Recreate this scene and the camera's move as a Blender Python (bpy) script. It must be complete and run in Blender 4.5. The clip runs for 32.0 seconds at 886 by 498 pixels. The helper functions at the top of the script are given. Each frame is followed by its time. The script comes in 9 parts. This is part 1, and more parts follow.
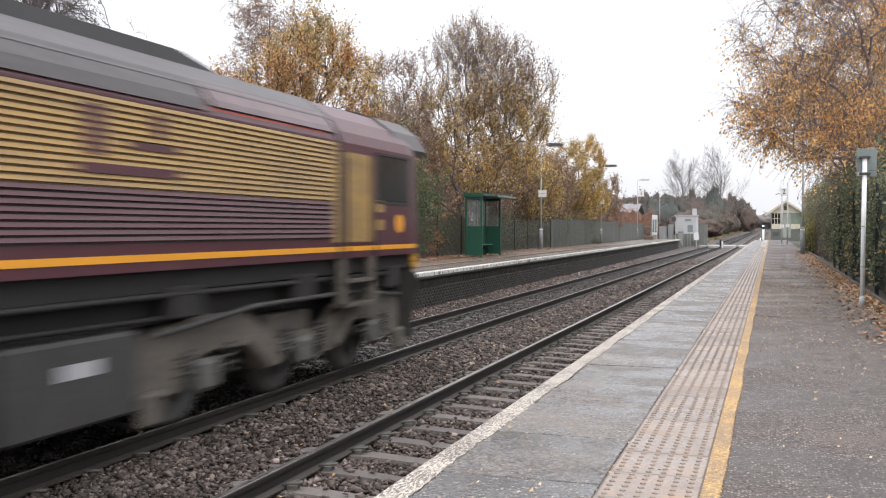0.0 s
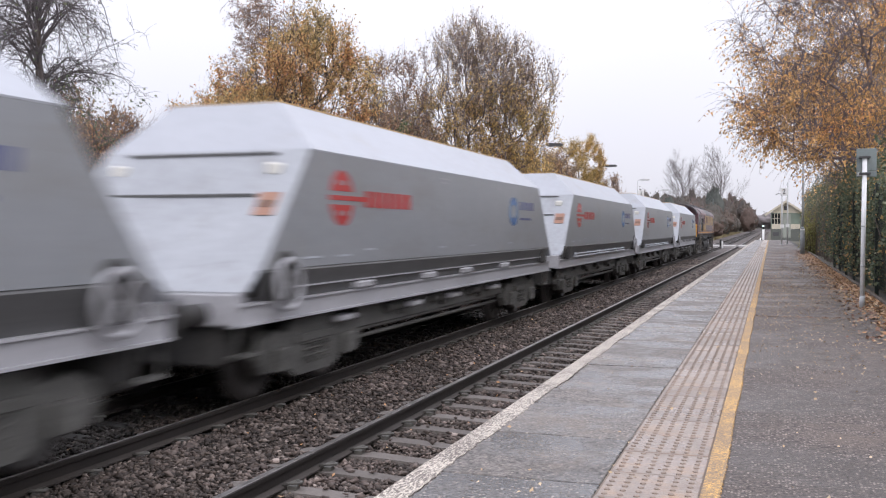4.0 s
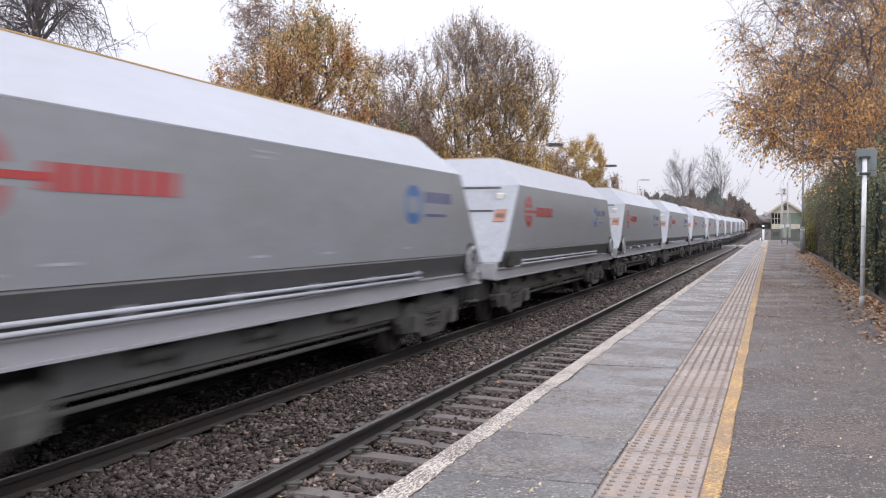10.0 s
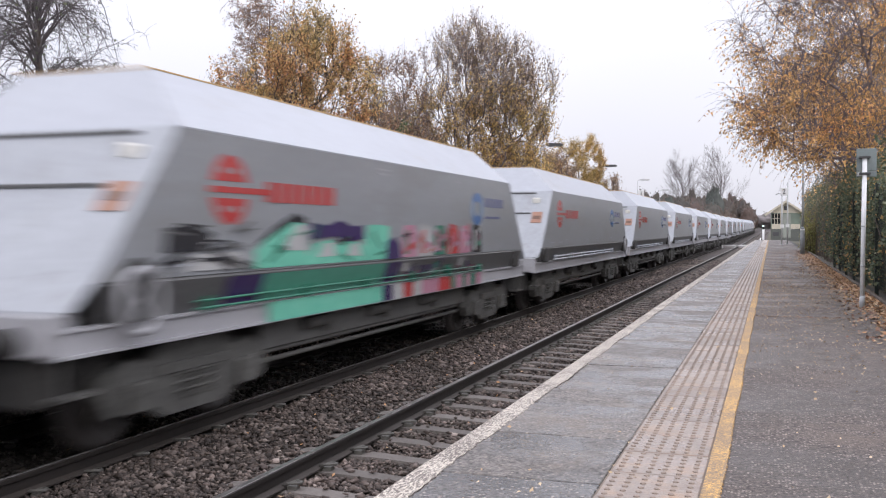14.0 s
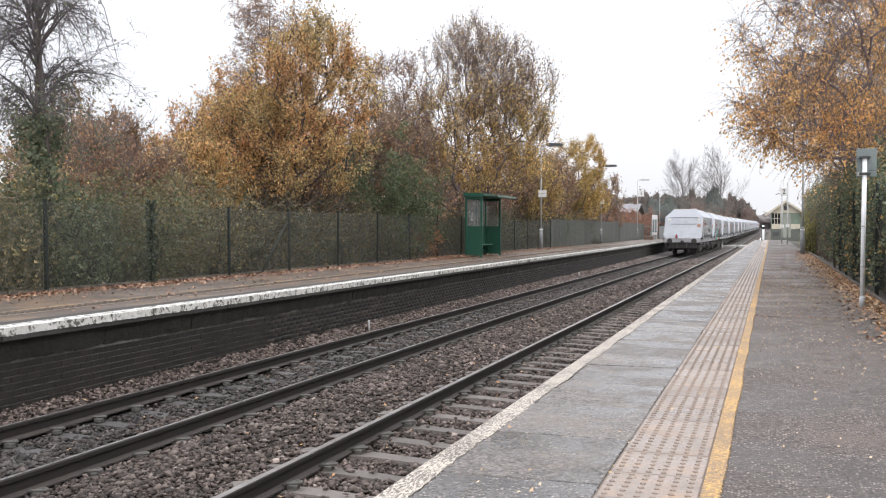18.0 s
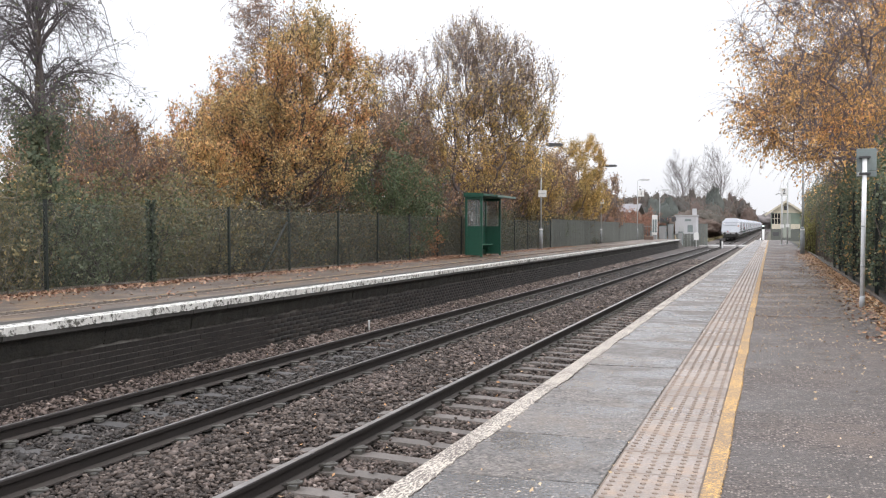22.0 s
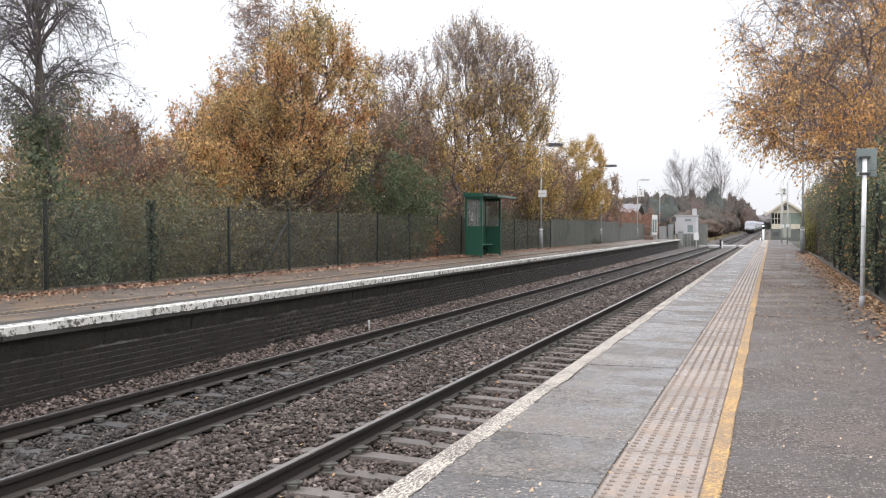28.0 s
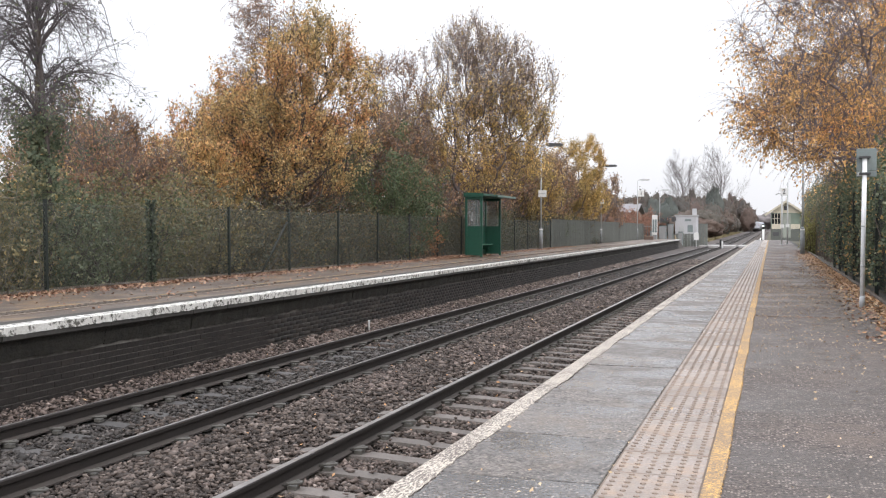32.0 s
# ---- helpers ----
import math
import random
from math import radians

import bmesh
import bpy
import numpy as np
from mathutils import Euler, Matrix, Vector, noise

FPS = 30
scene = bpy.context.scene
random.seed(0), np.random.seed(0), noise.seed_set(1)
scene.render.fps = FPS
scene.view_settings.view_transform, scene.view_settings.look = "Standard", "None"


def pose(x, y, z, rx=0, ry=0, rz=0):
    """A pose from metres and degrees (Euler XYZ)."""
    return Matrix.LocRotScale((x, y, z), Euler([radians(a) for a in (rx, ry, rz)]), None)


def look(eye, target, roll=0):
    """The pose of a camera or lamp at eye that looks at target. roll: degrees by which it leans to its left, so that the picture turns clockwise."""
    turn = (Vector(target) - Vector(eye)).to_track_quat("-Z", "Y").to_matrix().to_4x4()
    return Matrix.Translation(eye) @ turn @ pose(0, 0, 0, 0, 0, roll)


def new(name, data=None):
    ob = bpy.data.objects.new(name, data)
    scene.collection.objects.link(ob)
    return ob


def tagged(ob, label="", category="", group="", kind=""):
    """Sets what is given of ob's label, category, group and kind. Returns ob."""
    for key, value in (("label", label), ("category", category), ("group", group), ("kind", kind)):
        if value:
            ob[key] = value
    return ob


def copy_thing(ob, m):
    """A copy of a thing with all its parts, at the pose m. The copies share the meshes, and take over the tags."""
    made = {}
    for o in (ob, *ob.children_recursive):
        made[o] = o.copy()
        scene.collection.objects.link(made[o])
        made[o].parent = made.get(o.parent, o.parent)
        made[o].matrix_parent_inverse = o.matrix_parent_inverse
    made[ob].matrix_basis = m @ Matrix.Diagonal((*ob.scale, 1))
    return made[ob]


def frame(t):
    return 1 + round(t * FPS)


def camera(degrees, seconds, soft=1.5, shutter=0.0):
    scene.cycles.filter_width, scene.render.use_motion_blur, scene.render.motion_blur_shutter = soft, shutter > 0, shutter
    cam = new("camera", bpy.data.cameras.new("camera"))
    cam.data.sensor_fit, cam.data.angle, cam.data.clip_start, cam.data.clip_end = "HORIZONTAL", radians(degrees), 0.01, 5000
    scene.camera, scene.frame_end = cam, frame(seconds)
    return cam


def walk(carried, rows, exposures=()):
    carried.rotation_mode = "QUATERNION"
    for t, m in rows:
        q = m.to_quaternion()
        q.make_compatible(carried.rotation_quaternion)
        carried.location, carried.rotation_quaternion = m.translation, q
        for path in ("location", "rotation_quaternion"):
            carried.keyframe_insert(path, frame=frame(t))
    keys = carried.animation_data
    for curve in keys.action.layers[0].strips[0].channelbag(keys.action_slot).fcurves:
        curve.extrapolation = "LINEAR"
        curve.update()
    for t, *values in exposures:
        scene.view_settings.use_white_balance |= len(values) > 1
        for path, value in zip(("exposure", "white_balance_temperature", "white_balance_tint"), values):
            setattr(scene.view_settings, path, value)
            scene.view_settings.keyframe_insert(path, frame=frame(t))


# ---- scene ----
# ---- camera ----
cam = camera(49.77, 32.0, soft=1.17, shutter=0.5)
EYE = pose(0, 0, 1.92, 90 - 1.186, 0, 18.938)
walk(cam, [(0, EYE), (32, EYE)],
     exposures=[(0, 0.15, 6500, 11), (1.0, 0.15, 6450, 11), (1.6, 0.0, 6330, 14), (2.2, -0.08, 6300, 16), (6, -0.08, 6300, 16), (13.5, -0.08, 6300, 16), (15.4, -0.03, 6350, 14), (16.5, 0.09, 6450, 11), (17.6, 0.13, 6490, 11), (32, 0.13, 6490, 11)])

# ---- light: bright overcast sky ----
world = bpy.data.worlds.new("overcast_sky")
scene.world = world
world.use_nodes = True
wn, wl = world.node_tree.nodes, world.node_tree.links
bg = wn["Background"]
sky = wn.new("ShaderNodeTexSky")
sky.sky_type, sky.sun_disc = "NISHITA", False
sky.sun_elevation, sky.sun_rotation, sky.dust_density = radians(32), radians(150), 4.0
wco = wn.new("ShaderNodeTexCoord")
wno = wn.new("ShaderNodeTexNoise")
wno.inputs["Scale"].default_value, wno.inputs["Detail"].default_value = 1.6, 3.0
wl.new(wco.outputs["Generated"], wno.inputs["Vector"])
wra = wn.new("ShaderNodeValToRGB")
wra.color_ramp.elements[0].position, wra.color_ramp.elements[0].color = 0.3, (8.6, 8.8, 9.4, 1)
wra.color_ramp.elements[1].position, wra.color_ramp.elements[1].color = 0.75, (9.9, 9.95, 10.2, 1)
wl.new(wno.outputs["Fac"], wra.inputs["Fac"])
wmi = wn.new("ShaderNodeMix")
wmi.data_type = "RGBA"
wmi.inputs[0].default_value = 0.93
wl.new(sky.outputs["Color"], wmi.inputs[6])
wl.new(wra.outputs["Color"], wmi.inputs[7])
# an overcast sky is brightest overhead
wsep = wn.new("ShaderNodeSeparateXYZ")
wl.new(wco.outputs["Generated"], wsep.inputs[0])
wup = wn.new("ShaderNodeMath")
wup.operation = "MAXIMUM"
wup.inputs[1].default_value = 0.0
wl.new(wsep.outputs["Z"], wup.inputs[0])
wgr = wn.new("ShaderNodeMath")
wgr.operation = "MULTIPLY_ADD"
wgr.inputs[1].default_value, wgr.inputs[2].default_value = 1.55, 0.92
wl.new(wup.outputs[0], wgr.inputs[0])
wsc = wn.new("ShaderNodeVectorMath")
wsc.operation = "SCALE"
wl.new(wmi.outputs[2], wsc.inputs[0])
wl.new(wgr.outputs[0], wsc.inputs["Scale"])
wl.new(wsc.outputs[0], bg.inputs["Color"])
bg.inputs["Strength"].default_value = 0.1
sun = new("sun", bpy.data.lights.new("sun", "SUN"))
sun.data.energy, sun.data.angle, sun.data.color = 0.6, radians(25), (1, 0.96, 0.9)
sun.matrix_world = look((20, -35, 25), (0, 0, 0))


# ---- materials ----
def node_mat(name):
    m = bpy.data.materials.new(name)
    m.use_nodes = True
    return m, m.node_tree.nodes, m.node_tree.links, m.node_tree.nodes["Principled BSDF"]


def noise_node(n, l, scale, detail=4.0, vec=None, rough=0.55):
    t = n.new("ShaderNodeTexNoise")
    t.inputs["Scale"].default_value, t.inputs["Detail"].default_value, t.inputs["Roughness"].default_value = scale, detail, rough
    if vec is not None:
        l.new(vec, t.inputs["Vector"])
    return t


def ramp_node(n, l, fac, stops):
    r = n.new("ShaderNodeValToRGB")
    e = r.color_ramp.elements
    while len(e) < len(stops):
        e.new(0.5)
    for el, (p, c) in zip(e, stops):
        el.position, el.color = p, (*c, 1)
    l.new(fac, r.inputs["Fac"])
    return r


def mix_node(n, l, fac, a, b, mode="MIX"):
    m = n.new("ShaderNodeMix")
    m.data_type, m.blend_type = "RGBA", mode
    for sock, v in ((m.inputs[0], fac), (m.inputs[6], a), (m.inputs[7], b)):
        if isinstance(v, (int, float)):
            sock.default_value = v
        elif isinstance(v, tuple):
            sock.default_value = (*v, 1)
        else:
            l.new(v, sock)
    return m.outputs[2]


def surf(name, col, col2=None, rough=0.8, metal=0.0, big=0.8, fine=30.0, bump=0.15, rnd=0.0, stain=None, rough2=None, stretch=None, stain_at=(0.5, 0.7)):
    """A surface that varies between two colours at a large and a fine scale, with stains, relief and some change from piece to piece."""
    m, n, l, b = node_mat(name)
    co = n.new("ShaderNodeTexCoord").outputs["Object"]
    if rnd:
        oi = n.new("ShaderNodeObjectInfo")
        sh = n.new("ShaderNodeVectorMath")
        sc = n.new("ShaderNodeMath")
        sc.operation = "MULTIPLY"
        sc.inputs[1].default_value = 40.0
        l.new(oi.outputs["Random"], sc.inputs[0])
        l.new(co, sh.inputs[0])
        l.new(sc.outputs[0], sh.inputs[1])
        co = sh.outputs[0]
    if stretch:
        mp = n.new("ShaderNodeMapping")
        mp.inputs["Scale"].default_value = stretch
        l.new(co, mp.inputs["Vector"])
        co = mp.outputs[0]
    col2 = col2 or tuple(c * 0.6 for c in col)
    nb, nf = noise_node(n, l, big, 5, co), noise_node(n, l, fine, 4, co, 0.65)
    ad = n.new("ShaderNodeMath")
    ad.operation = "MULTIPLY_ADD"
    ad.inputs[1].default_value = 0.55
    l.new(nf.outputs["Fac"], ad.inputs[0])
    hf = n.new("ShaderNodeMath")
    hf.operation = "MULTIPLY"
    hf.inputs[1].default_value = 0.45
    l.new(nb.outputs["Fac"], hf.inputs[0])
    l.new(hf.outputs[0], ad.inputs[2])
    c = ramp_node(n, l, ad.outputs[0], [(0.33, col2), (0.67, col)]).outputs["Color"]
    if stain:
        ns = noise_node(n, l, big * 2.3, 6, co, 0.7)
        f = ramp_node(n, l, ns.outputs["Fac"], [(stain_at[0], (0, 0, 0)), (stain_at[1], (1, 1, 1))]).outputs["Color"]
        c = mix_node(n, l, f, c, stain)
    if rnd:
        hs = n.new("ShaderNodeHueSaturation")
        mr = n.new("ShaderNodeMapRange")
        mr.inputs[3].default_value, mr.inputs[4].default_value = 1 - rnd, 1 + rnd
        l.new(oi.outputs["Random"], mr.inputs[0])
        l.new(mr.outputs[0], hs.inputs["Value"])
        l.new(c, hs.inputs["Color"])
        c = hs.outputs["Color"]
    l.new(c, b.inputs["Base Color"])
    b.inputs["Metallic"].default_value = metal
    if rough2 is None:
        b.inputs["Roughness"].default_value = rough
    else:
        rr = n.new("ShaderNodeMapRange")
        rr.inputs[1].default_value, rr.inputs[2].default_value = 0.35, 0.65
        rr.inputs[3].default_value, rr.inputs[4].default_value = rough, rough2
        l.new(nb.outputs["Fac"], rr.inputs[0])
        l.new(rr.outputs[0], b.inputs["Roughness"])
    if bump:
        bp = n.new("ShaderNodeBump")
        bp.inputs["Strength"].default_value, bp.inputs["Distance"].default_value = bump, 0.02
        l.new(nf.outputs["Fac"], bp.inputs["Height"])
        l.new(bp.outputs[0], b.inputs["Normal"])
    return m


def speckled(name, col, col2, chip, rough=0.7, rough2=0.45, cell=90.0, share=0.16, wet=0.8, stain=None, bump=0.6, rnd=0.0, relief=0.8, grain=(0.55, 1.4)):
    """Paving with small pale chippings in a darker binder, blotched by damp."""
    m, n, l, b = node_mat(name)
    co = n.new("ShaderNodeTexCoord").outputs["Object"]
    if rnd:
        oi, sh, sc = n.new("ShaderNodeObjectInfo"), n.new("ShaderNodeVectorMath"), n.new("ShaderNodeMath")
        sc.operation = "MULTIPLY"
        sc.inputs[1].default_value = 60.0
        l.new(oi.outputs["Random"], sc.inputs[0])
        l.new(co, sh.inputs[0])
        l.new(sc.outputs[0], sh.inputs[1])
        co = sh.outputs[0]
    nb, nf = noise_node(n, l, wet, 6, co, 0.6), noise_node(n, l, cell * 0.8, 3, co)
    c = ramp_node(n, l, nb.outputs["Fac"], [(0.35, col2), (0.65, col)]).outputs["Color"]
    g = ramp_node(n, l, nf.outputs["Fac"], [(0.32, (grain[0],) * 3), (0.68, (grain[1],) * 3)]).outputs["Color"]
    c = mix_node(n, l, 1.0, c, g, "MULTIPLY")
    vo = n.new("ShaderNodeTexVoronoi")
    vo.inputs["Scale"].default_value = cell
    l.new(co, vo.inputs["Vector"])
    sp = n.new("ShaderNodeSeparateColor")
    l.new(vo.outputs["Color"], sp.inputs[0])
    f = ramp_node(n, l, sp.outputs[0], [(1 - share - 0.04, (0, 0, 0)), (1 - share, (1, 1, 1))]).outputs["Color"]
    d = ramp_node(n, l, vo.outputs["Distance"], [(0.25, (1, 1, 1)), (0.55, (0, 0, 0))]).outputs["Color"]
    f = mix_node(n, l, 1.0, f, d, "MULTIPLY")
    c = mix_node(n, l, f, c, chip)
    if stain:
        ns = noise_node(n, l, 1.7, 7, co, 0.75)
        c = mix_node(n, l, ramp_node(n, l, ns.outputs["Fac"], [(0.54, (0, 0, 0)), (0.72, (1, 1, 1))]).outputs["Color"], c, stain)
    if rnd:
        hs, mr = n.new("ShaderNodeHueSaturation"), n.new("ShaderNodeMapRange")
        mr.inputs[3].default_value, mr.inputs[4].default_value = 1 - rnd, 1 + rnd
        l.new(oi.outputs["Random"], mr.inputs[0])
        l.new(mr.outputs[0], hs.inputs["Value"])
        l.new(c, hs.inputs["Color"])
        c = hs.outputs["Color"]
    l.new(c, b.inputs["Base Color"])
    rr = n.new("ShaderNodeMapRange")
    rr.inputs[1].default_value, rr.inputs[2].default_value, rr.inputs[3].default_value, rr.inputs[4].default_value = 0.42, 0.58, rough2, rough
    l.new(nb.outputs["Fac"], rr.inputs[0])
    l.new(rr.outputs[0], b.inputs["Roughness"])
    bp = n.new("ShaderNodeBump")
    bp.inputs["Distance"].default_value = 0.006
    bs = n.new("ShaderNodeMapRange")
    bs.inputs[1].default_value, bs.inputs[2].default_value, bs.inputs[3].default_value, bs.inputs[4].default_value = 0.42, 0.58, bump * relief, bump
    l.new(nb.outputs["Fac"], bs.inputs[0])
    l.new(bs.outputs[0], bp.inputs["Strength"])
    l.new(nf.outputs["Fac"], bp.inputs["Height"])
    l.new(bp.outputs[0], b.inputs["Normal"])
    return m


def flaking(name, col, col2, under, scale, stretch, at):
    """Old line paint, worn through in flakes to the surface beneath."""
    m, n, l, b = node_mat(name)
    co = n.new("ShaderNodeTexCoord").outputs["Object"]
    mp = n.new("ShaderNodeMapping")
    mp.inputs["Scale"].default_value = stretch
    l.new(co, mp.inputs["Vector"])
    flakes, tone, wide = noise_node(n, l, scale, 5, mp.outputs[0], 0.72), noise_node(n, l, 140.0, 3, co, 0.6), noise_node(n, l, 2.2, 3, co)
    c = ramp_node(n, l, tone.outputs["Fac"], [(0.35, col2), (0.6, col)]).outputs["Color"]
    sh = n.new("ShaderNodeMath")
    sh.operation = "MULTIPLY_ADD"
    sh.inputs[1].default_value = 0.22
    l.new(wide.outputs["Fac"], sh.inputs[0])
    l.new(flakes.outputs["Fac"], sh.inputs[2])
    f = ramp_node(n, l, sh.outputs[0], [(at[0] + 0.11, (0, 0, 0)), (at[1] + 0.11, (1, 1, 1))]).outputs["Color"]
    l.new(mix_node(n, l, f, c, under), b.inputs["Base Color"])
    b.inputs["Roughness"].default_value = 0.7
    bp = n.new("ShaderNodeBump")
    bp.inputs["Strength"].default_value, bp.inputs["Distance"].default_value, bp.invert = 0.4, 0.003, True
    l.new(f, bp.inputs["Height"])
    l.new(bp.outputs[0], b.inputs["Normal"])
    return m


def islands(name, stops, rough=0.7, glow_through=0.0, bump=0.0):
    """Leaves, stones and the like: each loose piece takes its own colour from the stops."""
    m, n, l, b = node_mat(name)
    g = n.new("ShaderNodeNewGeometry")
    c = ramp_node(n, l, g.outputs["Random Per Island"], stops).outputs["Color"]
    co = n.new("ShaderNodeTexCoord").outputs["Object"]
    nz = noise_node(n, l, 0.7, 3, co)
    v = ramp_node(n, l, nz.outputs["Fac"], [(0.3, (0.78, 0.78, 0.78)), (0.7, (1.15, 1.15, 1.15))]).outputs["Color"]
    c = mix_node(n, l, 1.0, c, v, "MULTIPLY")
    l.new(c, b.inputs["Base Color"])
    b.inputs["Roughness"].default_value = rough
    if bump:
        nf = noise_node(n, l, 60, 4, co)
        bp = n.new("ShaderNodeBump")
        bp.inputs["Strength"].default_value, bp.inputs["Distance"].default_value = bump, 0.01
        l.new(nf.outputs["Fac"], bp.inputs["Height"])
        l.new(bp.outputs[0], b.inputs["Normal"])
    if glow_through:
        t = n.new("ShaderNodeBsdfTranslucent")
        l.new(c, t.inputs["Color"])
        x = n.new("ShaderNodeMixShader")
        x.inputs[0].default_value = glow_through
        l.new(b.outputs[0], x.inputs[1])
        l.new(t.outputs[0], x.inputs[2])
        l.new(x.outputs[0], n["Material Output"].inputs["Surface"])
    return m


def glass_mat(name, col=(0.05, 0.06, 0.06), rough=0.06, alpha=1.0):
    m, n, l, b = node_mat(name)
    b.inputs["Base Color"].default_value = (*col, 1)
    b.inputs["Roughness"].default_value = rough
    b.inputs["Alpha"].default_value = alpha
    nf = noise_node(n, l, 3.0, 4, n.new("ShaderNodeTexCoord").outputs["Object"])
    mr = n.new("ShaderNodeMapRange")
    mr.inputs[3].default_value, mr.inputs[4].default_value = rough, rough + 0.15
    l.new(nf.outputs["Fac"], mr.inputs[0])
    l.new(mr.outputs[0], b.inputs["Roughness"])
    return m


def lamp_mat(name, col, strength):
    m, n, l, b = node_mat(name)
    b.inputs["Base Color"].default_value = (*col, 1)
    b.inputs["Emission Color"].default_value = (*col, 1)
    b.inputs["Emission Strength"].default_value = strength
    return m


GRAVEL_STOPS = [(0.0, (0.03, 0.023, 0.019)), (0.3, (0.06, 0.047, 0.04)), (0.55, (0.094, 0.073, 0.062)), (0.82, (0.142, 0.112, 0.096)), (0.96, (0.2, 0.16, 0.138)), (1.0, (0.3, 0.25, 0.22))]
M_STONE = islands("ballast_stone", GRAVEL_STOPS, 0.8)
M_STONE_PALE = islands("pinkish_ballast_stone", [(p, (c[0] * 1.35 + 0.015, c[1] * 1.33 + 0.012, c[2] * 1.33 + 0.012)) for p, c in GRAVEL_STOPS], 0.8)
M_STONE_DARK = islands("oily_ballast_stone", [(p, (c[0] * 0.62, c[1] * 0.68, c[2] * 0.72)) for p, c in GRAVEL_STOPS], 0.7)
M_BED = surf("ballast_bed", (0.095, 0.074, 0.066), (0.032, 0.026, 0.023), big=1.2, fine=26, bump=1.0)
M_BED_FAR = surf("distant_ballast", (0.12, 0.096, 0.085), (0.02, 0.016, 0.015), big=0.8, fine=13, bump=1.0)
M_SLEEPER = surf("weathered_concrete_sleeper", (0.185, 0.165, 0.15), (0.11, 0.096, 0.086), big=2, fine=40, rnd=0.15)
M_RAIL = surf("rusty_rail_steel", (0.024, 0.018, 0.015), (0.012, 0.0095, 0.0085), rough=0.85, big=3, fine=40)
M_RAILTOP = surf("polished_rail_head", (0.42, 0.4, 0.39), (0.25, 0.23, 0.22), rough=0.3, rough2=0.45, metal=0.9, big=4, fine=30, bump=0.02)
M_SLEEPER_DARK = surf("grimy_concrete_sleeper", (0.105, 0.1, 0.098), (0.06, 0.056, 0.054), big=2, fine=40, rnd=0.2)
M_CLIP = surf("grey_spring_clip", (0.15, 0.145, 0.13), (0.07, 0.066, 0.06), rough=0.6)
M_FOOT = surf("dusty_rail_foot", (0.068, 0.056, 0.049), (0.036, 0.03, 0.026), rough=0.8, big=3, fine=30)
M_GROUND = surf("rough_grass_and_soil", (0.1, 0.095, 0.05), (0.055, 0.045, 0.03), big=0.5, fine=8, bump=0.6)
M_ASPHALT = speckled("damp_asphalt", (0.1, 0.081, 0.072), (0.054, 0.045, 0.04), (0.36, 0.305, 0.265), 0.78, 0.42, 72, 0.2, 0.9, (0.13, 0.1, 0.083), 1.4, 0.0, 0.8, (0.22, 1.8))
M_ASPHALT2 = surf("brown_worn_asphalt", (0.132, 0.097, 0.072), (0.058, 0.045, 0.036), rough=0.75, rough2=0.4, big=0.7, fine=30, bump=0.4, stain=(0.185, 0.12, 0.068), stain_at=(0.5, 0.64), stretch=(1, 0.5, 1))
M_SLAB = speckled("wet_concrete_slab", (0.165, 0.148, 0.135), (0.066, 0.063, 0.062), (0.36, 0.31, 0.27), 0.62, 0.13, 64, 0.17, 2.1, (0.2, 0.162, 0.128), 1.4, 0.17, 0.3, (0.3, 1.75))
M_TACTILE = surf("buff_tactile_paving", (0.325, 0.262, 0.22), (0.185, 0.15, 0.128), rough=0.5, rough2=0.22, big=2.4, fine=45, bump=0.25, rnd=0.16, stain=(0.34, 0.225, 0.145), stain_at=(0.5, 0.72))
M_DOME = surf("worn_tactile_dome", (0.285, 0.225, 0.182), (0.172, 0.136, 0.11), rough=0.6, big=3, fine=60, rnd=0.2)
M_YELLOW = flaking("worn_yellow_paint", (0.78, 0.47, 0.145), (0.54, 0.31, 0.1), (0.22, 0.165, 0.12), 120.0, (0.45, 1.0, 1.0), (0.43, 0.52))
M_WHITE_EDGE = flaking("worn_white_edge_paint", (0.74, 0.675, 0.58), (0.42, 0.37, 0.31), (0.15, 0.125, 0.11), 110.0, (1.0, 0.28, 1.0), (0.455, 0.54))
M_WHITE_EDGE2 = surf("white_coping_paint", (0.8, 0.79, 0.75), (0.5, 0.48, 0.44), rough=0.7, big=4.5, fine=32, bump=0.7, stain=(0.11, 0.105, 0.09), stain_at=(0.51, 0.57))
M_COPING = surf("dirty_concrete_coping", (0.075, 0.07, 0.062), (0.03, 0.028, 0.026), big=2, fine=20)
M_BRICK = surf("sooty_dark_brick", (0.026, 0.0195, 0.016), (0.009, 0.0075, 0.007), rough=0.8, big=2.5, fine=30, bump=0.4, rnd=0.3, stain=(0.06, 0.056, 0.05), stain_at=(0.6, 0.78))
M_BRICK_FAR = islands("sooty_far_brick", [(0, (0.01, 0.0085, 0.0075)), (0.5, (0.018, 0.0145, 0.0125)), (0.85, (0.03, 0.023, 0.019)), (1, (0.05, 0.043, 0.037))], 0.75)
M_BAND_DARK = surf("black_green_render", (0.036, 0.032, 0.024), (0.006, 0.006, 0.005), rough=0.85, big=2.2, fine=18, bump=1.0, stain=(0.05, 0.047, 0.04), stain_at=(0.58, 0.75), stretch=(1, 0.6, 1))
M_MORTAR = surf("patchy_pale_mortar", (0.2, 0.185, 0.165), (0.02, 0.018, 0.016), rough=0.9, big=1.3, fine=9)
M_BARK = surf("grey_brown_bark", (0.15, 0.125, 0.105), (0.065, 0.054, 0.046), big=3, fine=20, bump=0.6)
